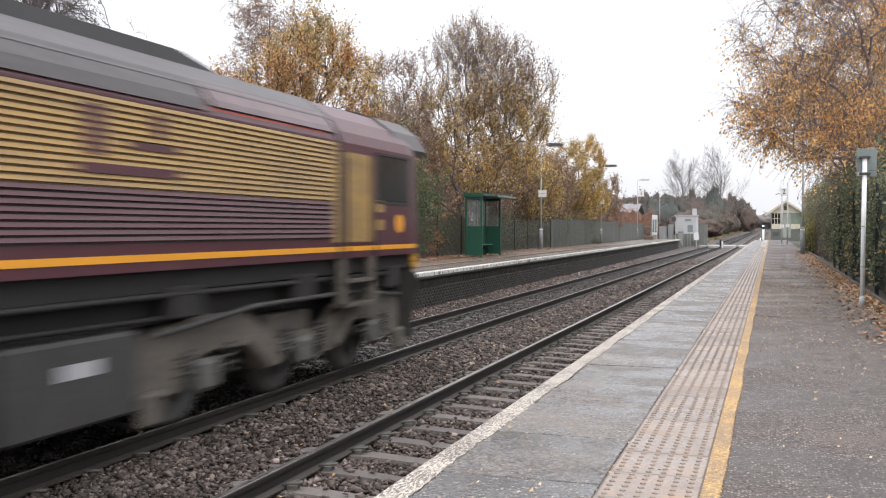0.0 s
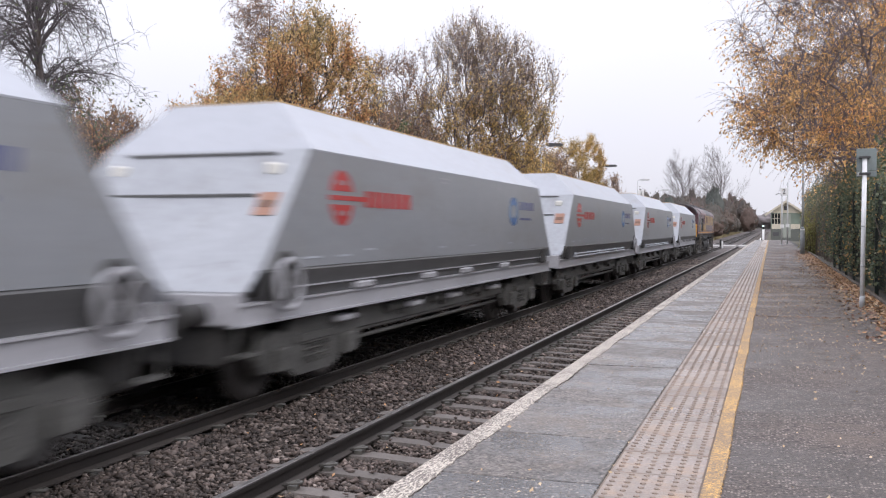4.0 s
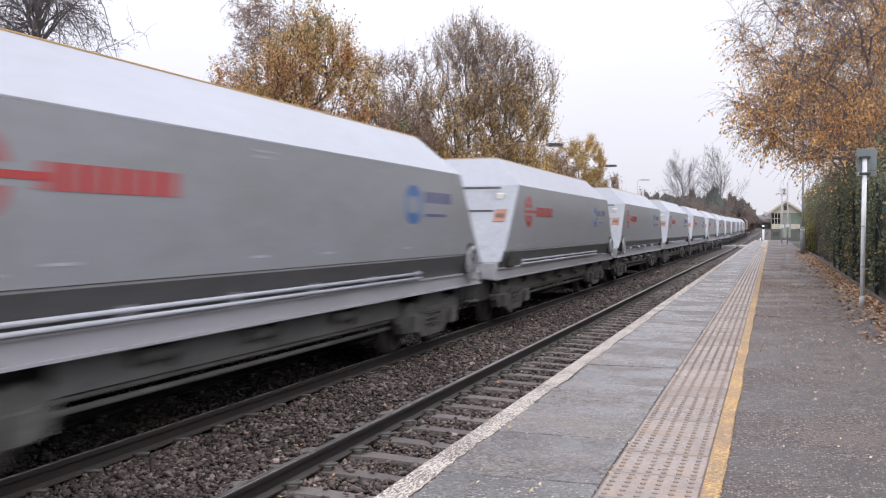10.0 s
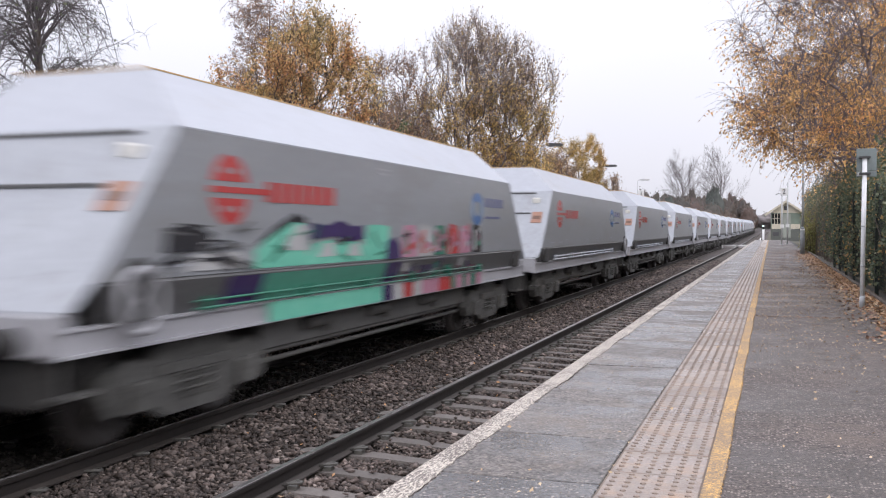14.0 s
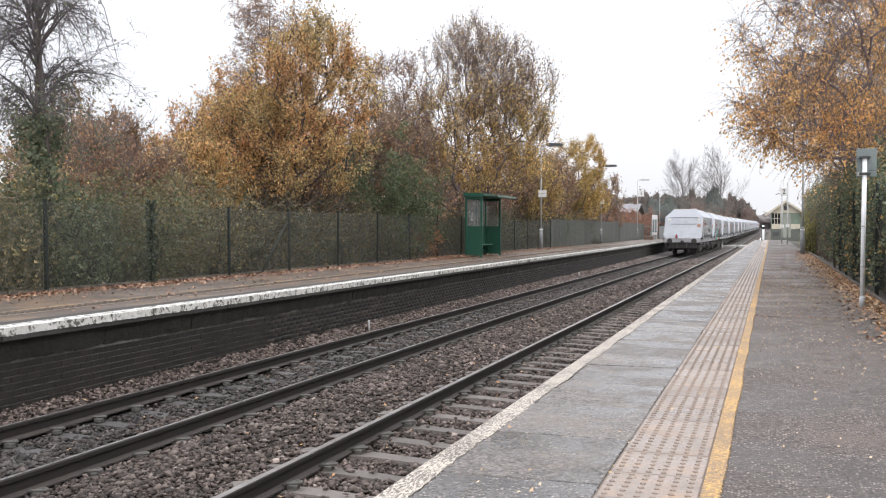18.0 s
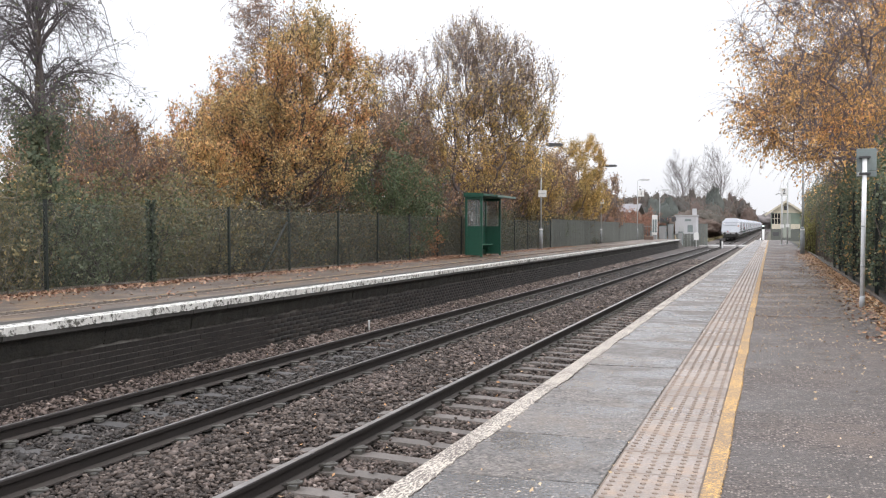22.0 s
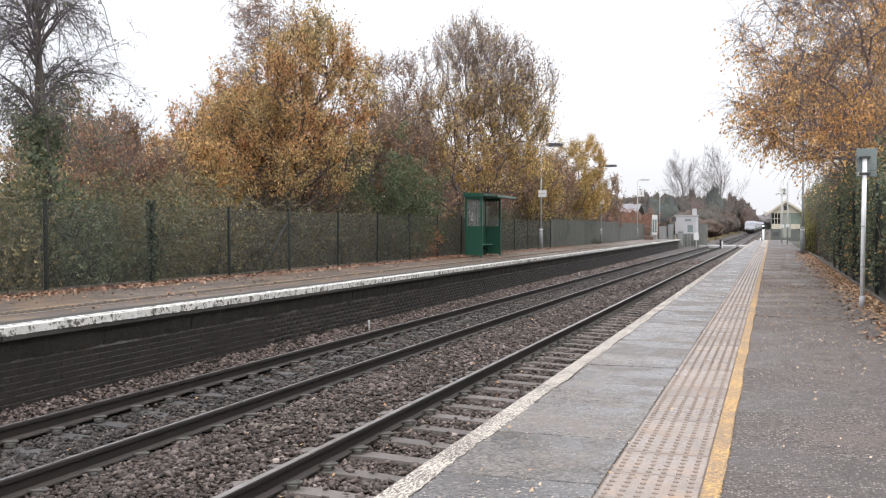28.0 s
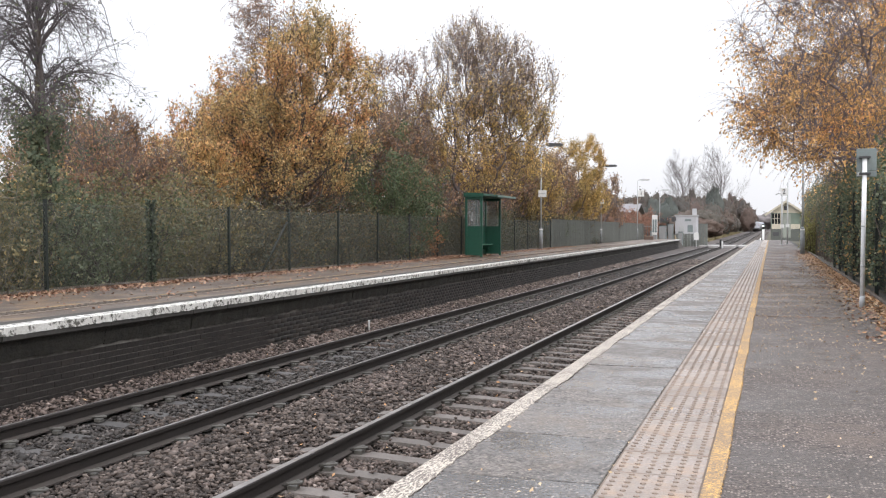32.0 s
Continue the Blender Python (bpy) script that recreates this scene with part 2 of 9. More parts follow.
M_TWIG = surf("brown_twig", (0.19, 0.145, 0.125), (0.11, 0.085, 0.075), big=3, fine=20, bump=0.0)
M_STEM = surf("dull_shrub_stem", (0.085, 0.072, 0.058), (0.05, 0.043, 0.036), big=3, fine=20, bump=0.0)
M_TWIG_GREY = surf("grey_violet_twig", (0.25, 0.205, 0.21), (0.15, 0.122, 0.127), big=3, fine=20, bump=0.0)
M_DARK_GREEN = surf("dark_green_powder_coat", (0.014, 0.021, 0.017), (0.009, 0.014, 0.012), rough=0.55, big=3, fine=20)
M_WIRE = surf("green_coated_wire", (0.11, 0.118, 0.1), (0.07, 0.076, 0.066), rough=0.5, bump=0.0)
M_SHELTER = surf("green_shelter_paint", (0.018, 0.088, 0.058), (0.012, 0.06, 0.042), rough=0.4, big=1.5, fine=20, bump=0.05)
M_GALV = surf("galvanised_steel", (0.55, 0.56, 0.57), (0.4, 0.41, 0.42), rough=0.5, big=3, fine=20, bump=0.05)
M_GREYPOLE = surf("grey_painted_steel", (0.5, 0.51, 0.51), (0.38, 0.39, 0.39), rough=0.5, big=3, fine=20, bump=0.05)
M_DARKMETAL = surf("dark_grey_metal", (0.075, 0.075, 0.078), (0.045, 0.045, 0.047), rough=0.55, big=3, fine=20)
M_WHITE = surf("white_paint", (0.78, 0.78, 0.77), (0.66, 0.66, 0.65), rough=0.5, big=2, fine=15, bump=0.03)
M_BLACK = surf("black_paint", (0.02, 0.02, 0.02), (0.012, 0.012, 0.012), rough=0.5)
M_GLASS = glass_mat("dim_glass", (0.018, 0.02, 0.021))
M_CLEAR = glass_mat("clear_pane", (0.2, 0.21, 0.21), 0.1, 0.35)
# ---- helpers for shapes ----
B = bmesh.new


def box(bm, x0, x1, y0, y1, z0, z1, bev=0.0):
    v = [bm.verts.new((x, y, z)) for z in (z0, z1) for y in (y0, y1) for x in (x0, x1)]
    fs = [bm.faces.new([v[i] for i in q]) for q in ((0, 2, 3, 1), (4, 5, 7, 6), (0, 1, 5, 4), (2, 6, 7, 3), (0, 4, 6, 2), (1, 3, 7, 5))]
    if bev:
        bmesh.ops.bevel(bm, geom=list({e for f in fs for e in f.edges}), offset=bev, segments=1, affect="EDGES")
    return bm


def slab(bm, m, sx, sy, sz, bev=0.0):
    """A box of the given size, centred in the pose m."""
    c = bmesh.new()
    box(c, -sx / 2, sx / 2, -sy / 2, sy / 2, -sz / 2, sz / 2, bev)
    c.transform(m)
    return merge(bm, c)


def merge(bm, c):
    d = bpy.data.meshes.new("t")
    c.to_mesh(d)
    c.free()
    bm.from_mesh(d)
    bpy.data.meshes.remove(d)
    return bm


def extrude(bm, pts, axis, a, b):
    """A closed outline of two-value points drawn out from a to b: axis y takes (x, z), x takes (y, z), z takes (x, y)."""
    put = {"y": lambda p, t: (p[0], t, p[1]), "x": lambda p, t: (t, p[0], p[1]), "z": lambda p, t: (p[0], p[1], t)}[axis]
    va, vb = [bm.verts.new(put(p, a)) for p in pts], [bm.verts.new(put(p, b)) for p in pts]
    n = len(pts)
    fs = [bm.faces.new((va[i], va[(i + 1) % n], vb[(i + 1) % n], vb[i])) for i in range(n)]
    fs += [bm.faces.new(va[::-1]), bm.faces.new(vb)]
    bmesh.ops.recalc_face_normals(bm, faces=fs)
    return bm


def loft(bm, rings, caps=True):
    """Skin over rings of equally many points."""
    vs = [[bm.verts.new(p) for p in r] for r in rings]
    n, fs = len(rings[0]), []
    for a, b in zip(vs, vs[1:]):
        fs += [bm.faces.new((a[i], a[(i + 1) % n], b[(i + 1) % n], b[i])) for i in range(n)]
    if caps:
        fs += [bm.faces.new(vs[0][::-1]), bm.faces.new(vs[-1])]
    bmesh.ops.recalc_face_normals(bm, faces=fs)
    return bm


def tube(bm, p0, p1, r0, r1=None, n=10, caps=True):
    p0, p1 = Vector(p0), Vector(p1)
    d = (p1 - p0).normalized()
    u = d.orthogonal().normalized()
    w = d.cross(u)
    r1 = r0 if r1 is None else r1
    ring = [(math.cos(2 * math.pi * i / n) * u + math.sin(2 * math.pi * i / n) * w) for i in range(n)]
    a, b = [bm.verts.new(p0 + r0 * q) for q in ring], [bm.verts.new(p1 + r1 * q) for q in ring]
    for i in range(n):
        bm.faces.new((a[i], a[(i + 1) % n], b[(i + 1) % n], b[i])).smooth = True
    if caps:
        bm.faces.new(a[::-1]), bm.faces.new(b)
    return bm


def pipe(bm, pts, r, n=8):
    """One bent tube through the points."""
    ps = [Vector(p) for p in pts]
    u, rings = None, []
    for i, p in enumerate(ps):
        d = (ps[min(i + 1, len(ps) - 1)] - ps[max(i - 1, 0)]).normalized()
        u = d.orthogonal() if u is None else u - d * u.dot(d)
        u.normalize()
        w = d.cross(u)
        rings.append([bm.verts.new(p + r * (math.cos(2 * math.pi * k / n) * u + math.sin(2 * math.pi * k / n) * w)) for k in range(n)])
    for a, b in zip(rings, rings[1:]):
        for k in range(n):
            bm.faces.new((a[k], a[(k + 1) % n], b[(k + 1) % n], b[k])).smooth = True
    bm.faces.new(rings[0][::-1]), bm.faces.new(rings[-1])
    return bm


def torus(bm, c, axis, R, r, n=20, k=6):
    c, d = Vector(c), Vector(axis).normalized()
    u = d.orthogonal().normalized()
    w = d.cross(u)
    vs = []
    for i in range(n):
        q = math.cos(2 * math.pi * i / n) * u + math.sin(2 * math.pi * i / n) * w
        vs.append([bm.verts.new(c + q * (R + r * math.cos(2 * math.pi * j / k)) + d * r * math.sin(2 * math.pi * j / k)) for j in range(k)])
    for i in range(n):
        for j in range(k):
            bm.faces.new((vs[i][j], vs[(i + 1) % n][j], vs[(i + 1) % n][(j + 1) % k], vs[i][(j + 1) % k])).smooth = True
    return bm


def mesh_of(name, bm, material):
    d = bpy.data.meshes.new(name)
    bm.to_mesh(d)
    bm.free()
    for m in material if isinstance(material, (list, tuple)) else [material]:
        d.materials.append(m)
    return d


def part(name, bm, material, parent, label="", at=None):
    """One mesh object under a thing or part; with no parent, a thing of one mesh."""
    ob = new(name, bm if isinstance(bm, bpy.types.Mesh) else mesh_of(name, bm, material))
    if parent is not None:
        ob.parent = parent
    if at is not None:
        ob.matrix_basis = at
    if label:
        ob["label"] = label
    return ob


def thing(name, label, category, group="", kind="", at=None):
    e = new(name)
    e.empty_display_size = 0.2
    if at is not None:
        e.matrix_basis = at
    return tagged(e, label, category, group, kind)


def setting(name, bm, material, label="", category=""):
    return tagged(part(name, bm, material, None), label, category or name.rstrip("_0123456789").replace("_", " "), "", "structure")


def raw_mesh(name, verts, quads, material, mat_index=None, smooth=False):
    """A mesh from arrays of points and of four-cornered (or three-cornered) faces."""
    verts, quads = np.asarray(verts, np.float32), np.asarray(quads, np.int32)
    d = bpy.data.meshes.new(name)
    k = quads.shape[1]
    d.vertices.add(len(verts))
    d.vertices.foreach_set("co", verts.ravel())
    d.loops.add(quads.size)
    d.loops.foreach_set("vertex_index", quads.ravel())
    d.polygons.add(len(quads))
    d.polygons.foreach_set("loop_start", np.arange(0, quads.size, k, dtype=np.int32))
    for m in material if isinstance(material, (list, tuple)) else [material]:
        d.materials.append(m)
    if mat_index is not None:
        d.polygons.foreach_set("material_index", np.asarray(mat_index, np.int32))
    if smooth:
        d.polygons.foreach_set("use_smooth", np.ones(len(quads), bool))
    d.update(calc_edges=True)
    return d


def unit(a):
    return a / np.maximum(np.linalg.norm(a, axis=-1, keepdims=True), 1e-9)


def sheets(rng, centres, size, aspect=0.6, flat=0.0):
    """Small leaf-shaped four-cornered faces with random turns at the given points. flat: how much they lie down."""
    n = len(centres)
    nr = unit(rng.normal(size=(n, 3)) * np.array([1, 1, 1 - flat]) + np.array([0, 0, flat * 2.5]))
    u = unit(np.cross(nr, rng.normal(size=(n, 3))))
    w = np.cross(nr, u)
    s = (size * rng.uniform(0.6, 1.35, n))[:, None]
    bend = nr * s * rng.uniform(-0.25, 0.25, n)[:, None]
    v = np.stack([centres - u * s * 0.5, centres + w * s * aspect * 0.5 + bend, centres + u * s * 0.5, centres - w * s * aspect * 0.5 + bend], 1)
    return v.reshape(-1, 3), np.arange(4 * n).reshape(n, 4)


def tubes_np(p0, p1, r0, r1, k):
    d = unit(p1 - p0)
    ref = np.where(np.abs(d[:, 2:3]) > 0.9, np.array([[1.0, 0, 0]]), np.array([[0, 0, 1.0]]))
    u = unit(np.cross(d, ref))
    w = np.cross(d, u)
    ang = 2 * np.pi * np.arange(k) / k
    q = np.cos(ang)[None, :, None] * u[:, None] + np.sin(ang)[None, :, None] * w[:, None]
    a, b = p0[:, None] + q * r0[:, None, None], p1[:, None] + q * r1[:, None, None]
    n = len(p0)
    v = np.concatenate([a, b], 1).reshape(-1, 3)
    i = np.arange(k)
    f = np.stack([i, (i + 1) % k, (i + 1) % k + k, i + k], 1)
    return v, (f[None] + (2 * k * np.arange(n))[:, None, None]).reshape(-1, 4)


def joined(pieces):
    vs, fs, off = [], [], 0
    for v, f in pieces:
        vs.append(v)
        fs.append(f + off)
        off += len(v)
    return np.concatenate(vs), np.concatenate(fs)

# ---- plan: x across the line, y along it, rail tops at z = 0 ----
PZ = 0.87            # platform surfaces
RAIL_A, RAIL_B, RAIL_C = -3.735, -5.57, -7.075
RAIL_N = RAIL_A + 1.505
NEAR_X, FAR_X = (RAIL_A + RAIL_N) / 2, (RAIL_B + RAIL_C) / 2
EDGE_R, PLAT_END = -1.45, 98.5


def edge_l(y):
    return float(np.interp(y, (-60, 8, 25, 60, 102), (-7.7, -7.78, -8.0, -8.4, -9.0)))


def fence_l(y):
    return float(np.interp(y, (-60, 10, 40, 110), (-11.3, -11.35, -11.5, -12.6)))


def bend(y):
    """The line swings very slightly to the right in the distance."""
    return 0.0036 * np.maximum(0, np.asarray(y, float) - 40)


def rise(y):
    """Beyond the crossing the line climbs gently."""
    return 0.005 * np.maximum(0, np.asarray(y, float) - 120)


def bed_z(x):
    """Height of the ballast across the line."""
    return np.interp(x, (-9.5, -8.4, -7.85, -7.5, -7.2, -6.9, -5.7, -5.4, -4.7, -4.0, -3.5, -2.4, -1.4, 0.0),
                     (-0.02, -0.02, -0.03, -0.1, -0.17, -0.215, -0.215, -0.18, -0.13, -0.185, -0.205, -0.205, -0.18, -0.3))


def ground_z(x, y):
    line = np.interp(x, (-14, -11.9, -11.7, -8.6, -7.9, -1.3, -1.2, 1.6, 1.8), (0.75, 0.7, 0.3, -0.3, -0.4, -0.4, 0.2, 0.3, 0.78))
    after = np.interp(x, (-30, -12, -9.5, -8.0, -1.0, 3.0, 20.0), (0.8, 0.1, -0.1, -0.35, -0.35, -0.05, 0.3))
    f = np.clip((y - 99) / 8, 0, 1)
    return line * (1 - f) + after * f + rise(y)


def build_ground():
    xs = np.array([-1500, -700, -300, -150, -80, -50, -35, -25, -18, -14, -12.5, -11.9, -11.7, -10, -9, -8.6, -8.3, -7.9, -6, -4, -2, -1.3, -1.2, 0, 1.6, 1.8, 2.5, 4, 8, 16, 40, 100, 300, 800, 1500.0])
    ys = np.concatenate([[-1500, -700, -350, -150, -70], np.arange(-40, 140, 5.0), [150, 165, 185, 210, 250, 320, 420, 600, 900, 1500, 2200, 3000]])
    X, Y = np.meshgrid(xs, ys)
    Z = ground_z(X, Y)
    v = np.stack([X, Y, Z], -1).reshape(-1, 3)
    i, j = np.meshgrid(np.arange(len(ys) - 1), np.arange(len(xs) - 1), indexing="ij")
    a = (i * len(xs) + j).ravel()
    q = np.stack([a, a + 1, a + 1 + len(xs), a + len(xs)], 1)
    ob = new("ground", raw_mesh("ground", v, q, M_GROUND))
    tagged(ob, "brown-green rough grass and soil beside the railway", "ground", "", "structure")


def build_ballast():
    xs, ys = np.linspace(-9.3, -1.3, 60), np.concatenate([np.arange(-350, 0, 10.0), np.arange(0, 60, 0.5), np.arange(60, 900, 10.0)])
    X, Y = np.meshgrid(xs, ys)
    rng = np.random.default_rng(3)
    Z = bed_z(X) - 0.03 + rng.uniform(-0.012, 0.012, X.shape) + rise(Y)
    v = np.stack([X + bend(Y), Y, Z], -1).reshape(-1, 3)
    i, j = np.meshgrid(np.arange(len(ys) - 1), np.arange(len(xs) - 1), indexing="ij")
    a = (i * len(xs) + j).ravel()
    bed = new("ballast", raw_mesh("ballast", v, np.stack([a, a + 1, a + 1 + len(xs), a + len(xs)], 1), [M_BED, M_BED_FAR], (Y[:-1, :-1].ravel() > 30).astype(int), smooth=True))
    tagged(bed, "grey-brown crushed stone ballast under both tracks", "ballast", "", "structure")
    # loose stones, dense close by and thinner with distance
    n = 150000
    y = 4.2 + 62 * rng.uniform(0, 1, n) ** 1.8
    x = rng.uniform(-8.1, -2.2, n)
    keep = x > -0.62 * y - 3.2
    x, y = x[keep], y[keep]
    m = 26000
    x, y = np.concatenate([x, rng.uniform(-8.0, -1.6, m)]), np.concatenate([y, -5 + 13 * rng.uniform(0, 1, m)])
    ph = (y - 6.19 + 0.325) % 0.65 - 0.325
    on_near = (np.abs(x - NEAR_X) < 1.27) & (np.abs(ph) < 0.1)
    ph2 = (y - 0.2 + 0.325) % 0.65 - 0.325
    on_far = (np.abs(x - FAR_X) < 1.25) & (np.abs(ph2) < 0.1)
    on_rail = np.min(np.abs(x[:, None] - np.array([RAIL_A, RAIL_B, RAIL_C, RAIL_N])[None]), 1) < 0.075
    keep = ~on_rail & (~on_near | (rng.uniform(size=len(x)) < 0.02)) & (~on_far | (rng.uniform(size=len(x)) < np.where(np.abs(x - RAIL_C - 0.33) < 0.2, 0.15, 0.9)))
    x, y = x[keep], y[keep]
    n = len(x)
    size = rng.uniform(0.015, 0.0285, n) * (1 + 0.6 * (rng.uniform(size=n) > 0.9)) * (1 + y / 45)
    z = bed_z(x) + rng.uniform(-0.03, 0.018, n)
    on_s = (np.abs(x - NEAR_X) < 1.27) & (np.abs((y - 6.19 + 0.325) % 0.65 - 0.325) < 0.1)
    z = np.where(on_s, -0.165, z)
    # each stone is a sharp eight-faced chip
    chip = np.array([(1, 0, 0.1), (0, 1, -0.1), (-1, 0, 0.15), (0, -1, 0), (0.1, 0.1, 1), (0, 0, -1)], float)
    ca, sa = np.cos(spin := rng.uniform(0, 6.28, n)), np.sin(spin)
    loc = (chip[None] * rng.uniform(0.7, 1.35, (n, 6, 1)) + rng.uniform(-0.42, 0.42, (n, 6, 3))) * np.array([1.25, 0.92, 0.62]) * size[:, None, None]
    tilt = rng.uniform(-0.75, 0.75, n)
    ct, st = np.cos(tilt)[:, None], np.sin(tilt)[:, None]
    lx, ly, lz = loc[..., 0], loc[..., 1] * ct - loc[..., 2] * st, loc[..., 1] * st + loc[..., 2] * ct
    v = np.stack([lx * ca[:, None] - ly * sa[:, None] + x[:, None], lx * sa[:, None] + ly * ca[:, None] + y[:, None], lz + z[:, None]], -1).reshape(-1, 3)
    f = np.array([(0, 1, 4), (1, 2, 4), (2, 3, 4), (3, 0, 4), (1, 0, 5), (2, 1, 5), (3, 2, 5), (0, 3, 5)])
    fresh = np.sin(x * 1.7 + y * 0.6) * np.sin(y * 1.1 - x * 0.8) + 0.4 * np.sin(x * 4.1 + 2.0 * np.sin(y * 2.3)) + rng.normal(size=n) * 0.35 > 0.55
    dark = np.repeat(np.where((x < RAIL_C - 0.05) | (fresh & (x > RAIL_B)), 2, ((x > RAIL_C) & (x < RAIL_B) & ~fresh).astype(int)), 8)
    st = new("ballast_stones", raw_mesh("ballast_stones", v, (f[None] + 6 * np.arange(n)[:, None, None]).reshape(-1, 3), [M_STONE, M_STONE_DARK, M_STONE_PALE], dark))
    tagged(st, "loose angular grey-brown ballast stones", "ballast", "", "stuff")


def rail_profile(x):
    return [(x + a, b) for a, b in ((-0.07, -0.159), (0.07, -0.159), (0.07, -0.148), (0.012, -0.125), (0.0085, -0.05), (0.035, -0.038), (0.036, -0.008), (0.028, -0.001), (-0.028, -0.001), (-0.036, -0.008), (-0.035, -0.038), (-0.0085, -0.05), (-0.012, -0.125), (-0.07, -0.148))]


def sleeper_mesh(material):
    bm = B()
    loft(bm, [[(x, -w, -0.36), (x, w, -0.36), (x, w * 0.76, -t), (x, -w * 0.76, -t)] for x, w, t in ((-1.25, 0.135, 0.185), (-1.18, 0.135, 0.175), (-0.45, 0.13, 0.172), (0.0, 0.125, 0.195), (0.45, 0.13, 0.172), (1.18, 0.135, 0.175), (1.25, 0.135, 0.185))])
    return mesh_of("sleeper", bm, material)


def clip_mesh():
    bm = B()
    for s in (-1, 1):
        pipe(bm, [(s * 0.05, -0.045, -0.138), (s * 0.1, -0.055, -0.112), (s * 0.155, -0.045, -0.108), (s * 0.185, -0.01, -0.115), (s * 0.175, 0.04, -0.12), (s * 0.13, 0.06, -0.118), (s * 0.085, 0.045, -0.13), (s * 0.055, 0.02, -0.142)], 0.014, 6)
        box(bm, s * 0.115 - 0.04, s * 0.115 + 0.04, -0.04, 0.04, -0.178, -0.138, 0.006)
    return mesh_of("rail_clip", bm, M_CLIP)


STATIONS = (-345, 0, 40, 60, 80, 100, 120, 140, 160, 180, 200, 230, 260, 300, 350, 420, 500, 650, 900)


def build_track(name, cx, first, worn, concrete, sunk=0.0):
    tr = thing(name, "railway track with steel rails on grey concrete sleepers", "railway track", "the two tracks", "structure")
    for r in (cx - 0.7525, cx + 0.7525):
        part("rail", loft(B(), [[(a + float(bend(y)), y, b + float(rise(y))) for a, b in rail_profile(r)] for y in STATIONS]), M_RAIL, tr, "rust-brown steel rail")
        part("rail_head", loft(B(), [[(r + a + float(bend(y)), y, b + float(rise(y))) for a, b in ((-worn, -0.0012), (worn, -0.0012), (worn * 0.9, 0.003), (-worn * 0.9, 0.003))] for y in STATIONS]), M_RAILTOP, tr, "bright worn running surface")
        for sg in (-1, 1):
            part("rail_foot", loft(B(), [[(r + sg * a + float(bend(y)), y, b + float(rise(y))) for a, b in ((0.072, -0.158), (0.072, -0.146), (0.024, -0.1275), (0.022, -0.1305))] for y in STATIONS]), M_FOOT, tr, "dusty brown foot of the rail")
    sm, cm = sleeper_mesh(concrete), clip_mesh()
    for i in range(-3, 82):
        y = first + 0.65 * i
        part("sleeper", sm, None, tr, "", pose(cx + float(bend(y)), y, sunk, 0, 0, random.uniform(-0.4, 0.4)))
        if i < 45:
            for r in (cx - 0.7525, cx + 0.7525):
                part("rail_clip", cm, None, tr, "", pose(r + float(bend(y)), y, 0.6 * sunk))
    bm = B()
    for i in range(82, 500):
        y = first + 0.65 * i
        bx, bz = float(bend(y)), float(rise(y))
        box(bm, cx - 1.25 + bx, cx + 1.25 + bx, y - 0.11, y + 0.11, -0.34 + bz, -0.2 + bz)
    for i in range(-400, -3):
        y = first + 0.65 * i
        box(bm, cx - 1.25, cx + 1.25, y - 0.11, y + 0.11, -0.34, -0.2)
    tagged(part("sleeper_row", bm, concrete, tr, "distant row of concrete sleepers"), "", "", "", "stuff")


def build_platform_right():
    # body of the platform with its wall, ramped down at the far end
    bm = B()
    for x0, x1, z in ((EDGE_R + 0.12, 1.85, PZ - 0.07),):
        loft(bm, [[(x0, y, -0.5), (x1, y, -0.5), (x1, y, zz), (x0, y, zz)] for y, zz in ((-120, z), (PLAT_END, z), (PLAT_END + 9, -0.15))])
    setting("platform_body", bm, M_COPING, "dark platform wall below the coping slabs", "platform")
    # asphalt walking surface, slightly uneven
    rng = np.random.default_rng(5)
    xs, ys = np.linspace(-0.2, 1.5, 10), np.concatenate([np.arange(-60, 0, 6.0), np.arange(0, 40, 0.6), np.arange(40, PLAT_END + 0.1, 4.5)])
    X, Y = np.meshgrid(xs, ys)
    Z = PZ - 0.004 + 0.002 * np.sin(X * 2.1 + Y * 0.7) * np.sin(Y * 0.31)
    i, j = np.meshgrid(np.arange(len(ys) - 1), np.arange(len(xs) - 1), indexing="ij")
    a = (i * len(xs) + j).ravel()
    ob = new("platform_surface", raw_mesh("platform_surface", np.stack([X, Y, Z], -1).reshape(-1, 3), np.stack([a, a + 1, a + 1 + len(xs), a + len(xs)], 1), M_ASPHALT, smooth=True))
    tagged(ob, "damp dark grey asphalt platform surface with fallen leaves", "platform", "", "structure")
    b2 = B()
    box(b2, -0.656, -0.19, -60, PLAT_END, PZ - 0.07, PZ - 0.003)
    setting("platform_base", b2, M_JOINT, "dark bedding under the paving", "platform")
    # kerb of concrete edging along the back
    bm = B()
    y = 2.0
    while y < 60:
        slab(bm, pose(1.5 + 0.012 * random.uniform(-1, 1) + 0.004 * (y - 12), y + 0.45, PZ - 0.02, 0, 0, random.uniform(-0.6, 0.6)), 0.06, 0.89, 0.14, 0.008)
        y += 0.91
    setting("platform_kerb", bm, M_KERB, "low earth-stained edging along the back of the platform", "kerb")


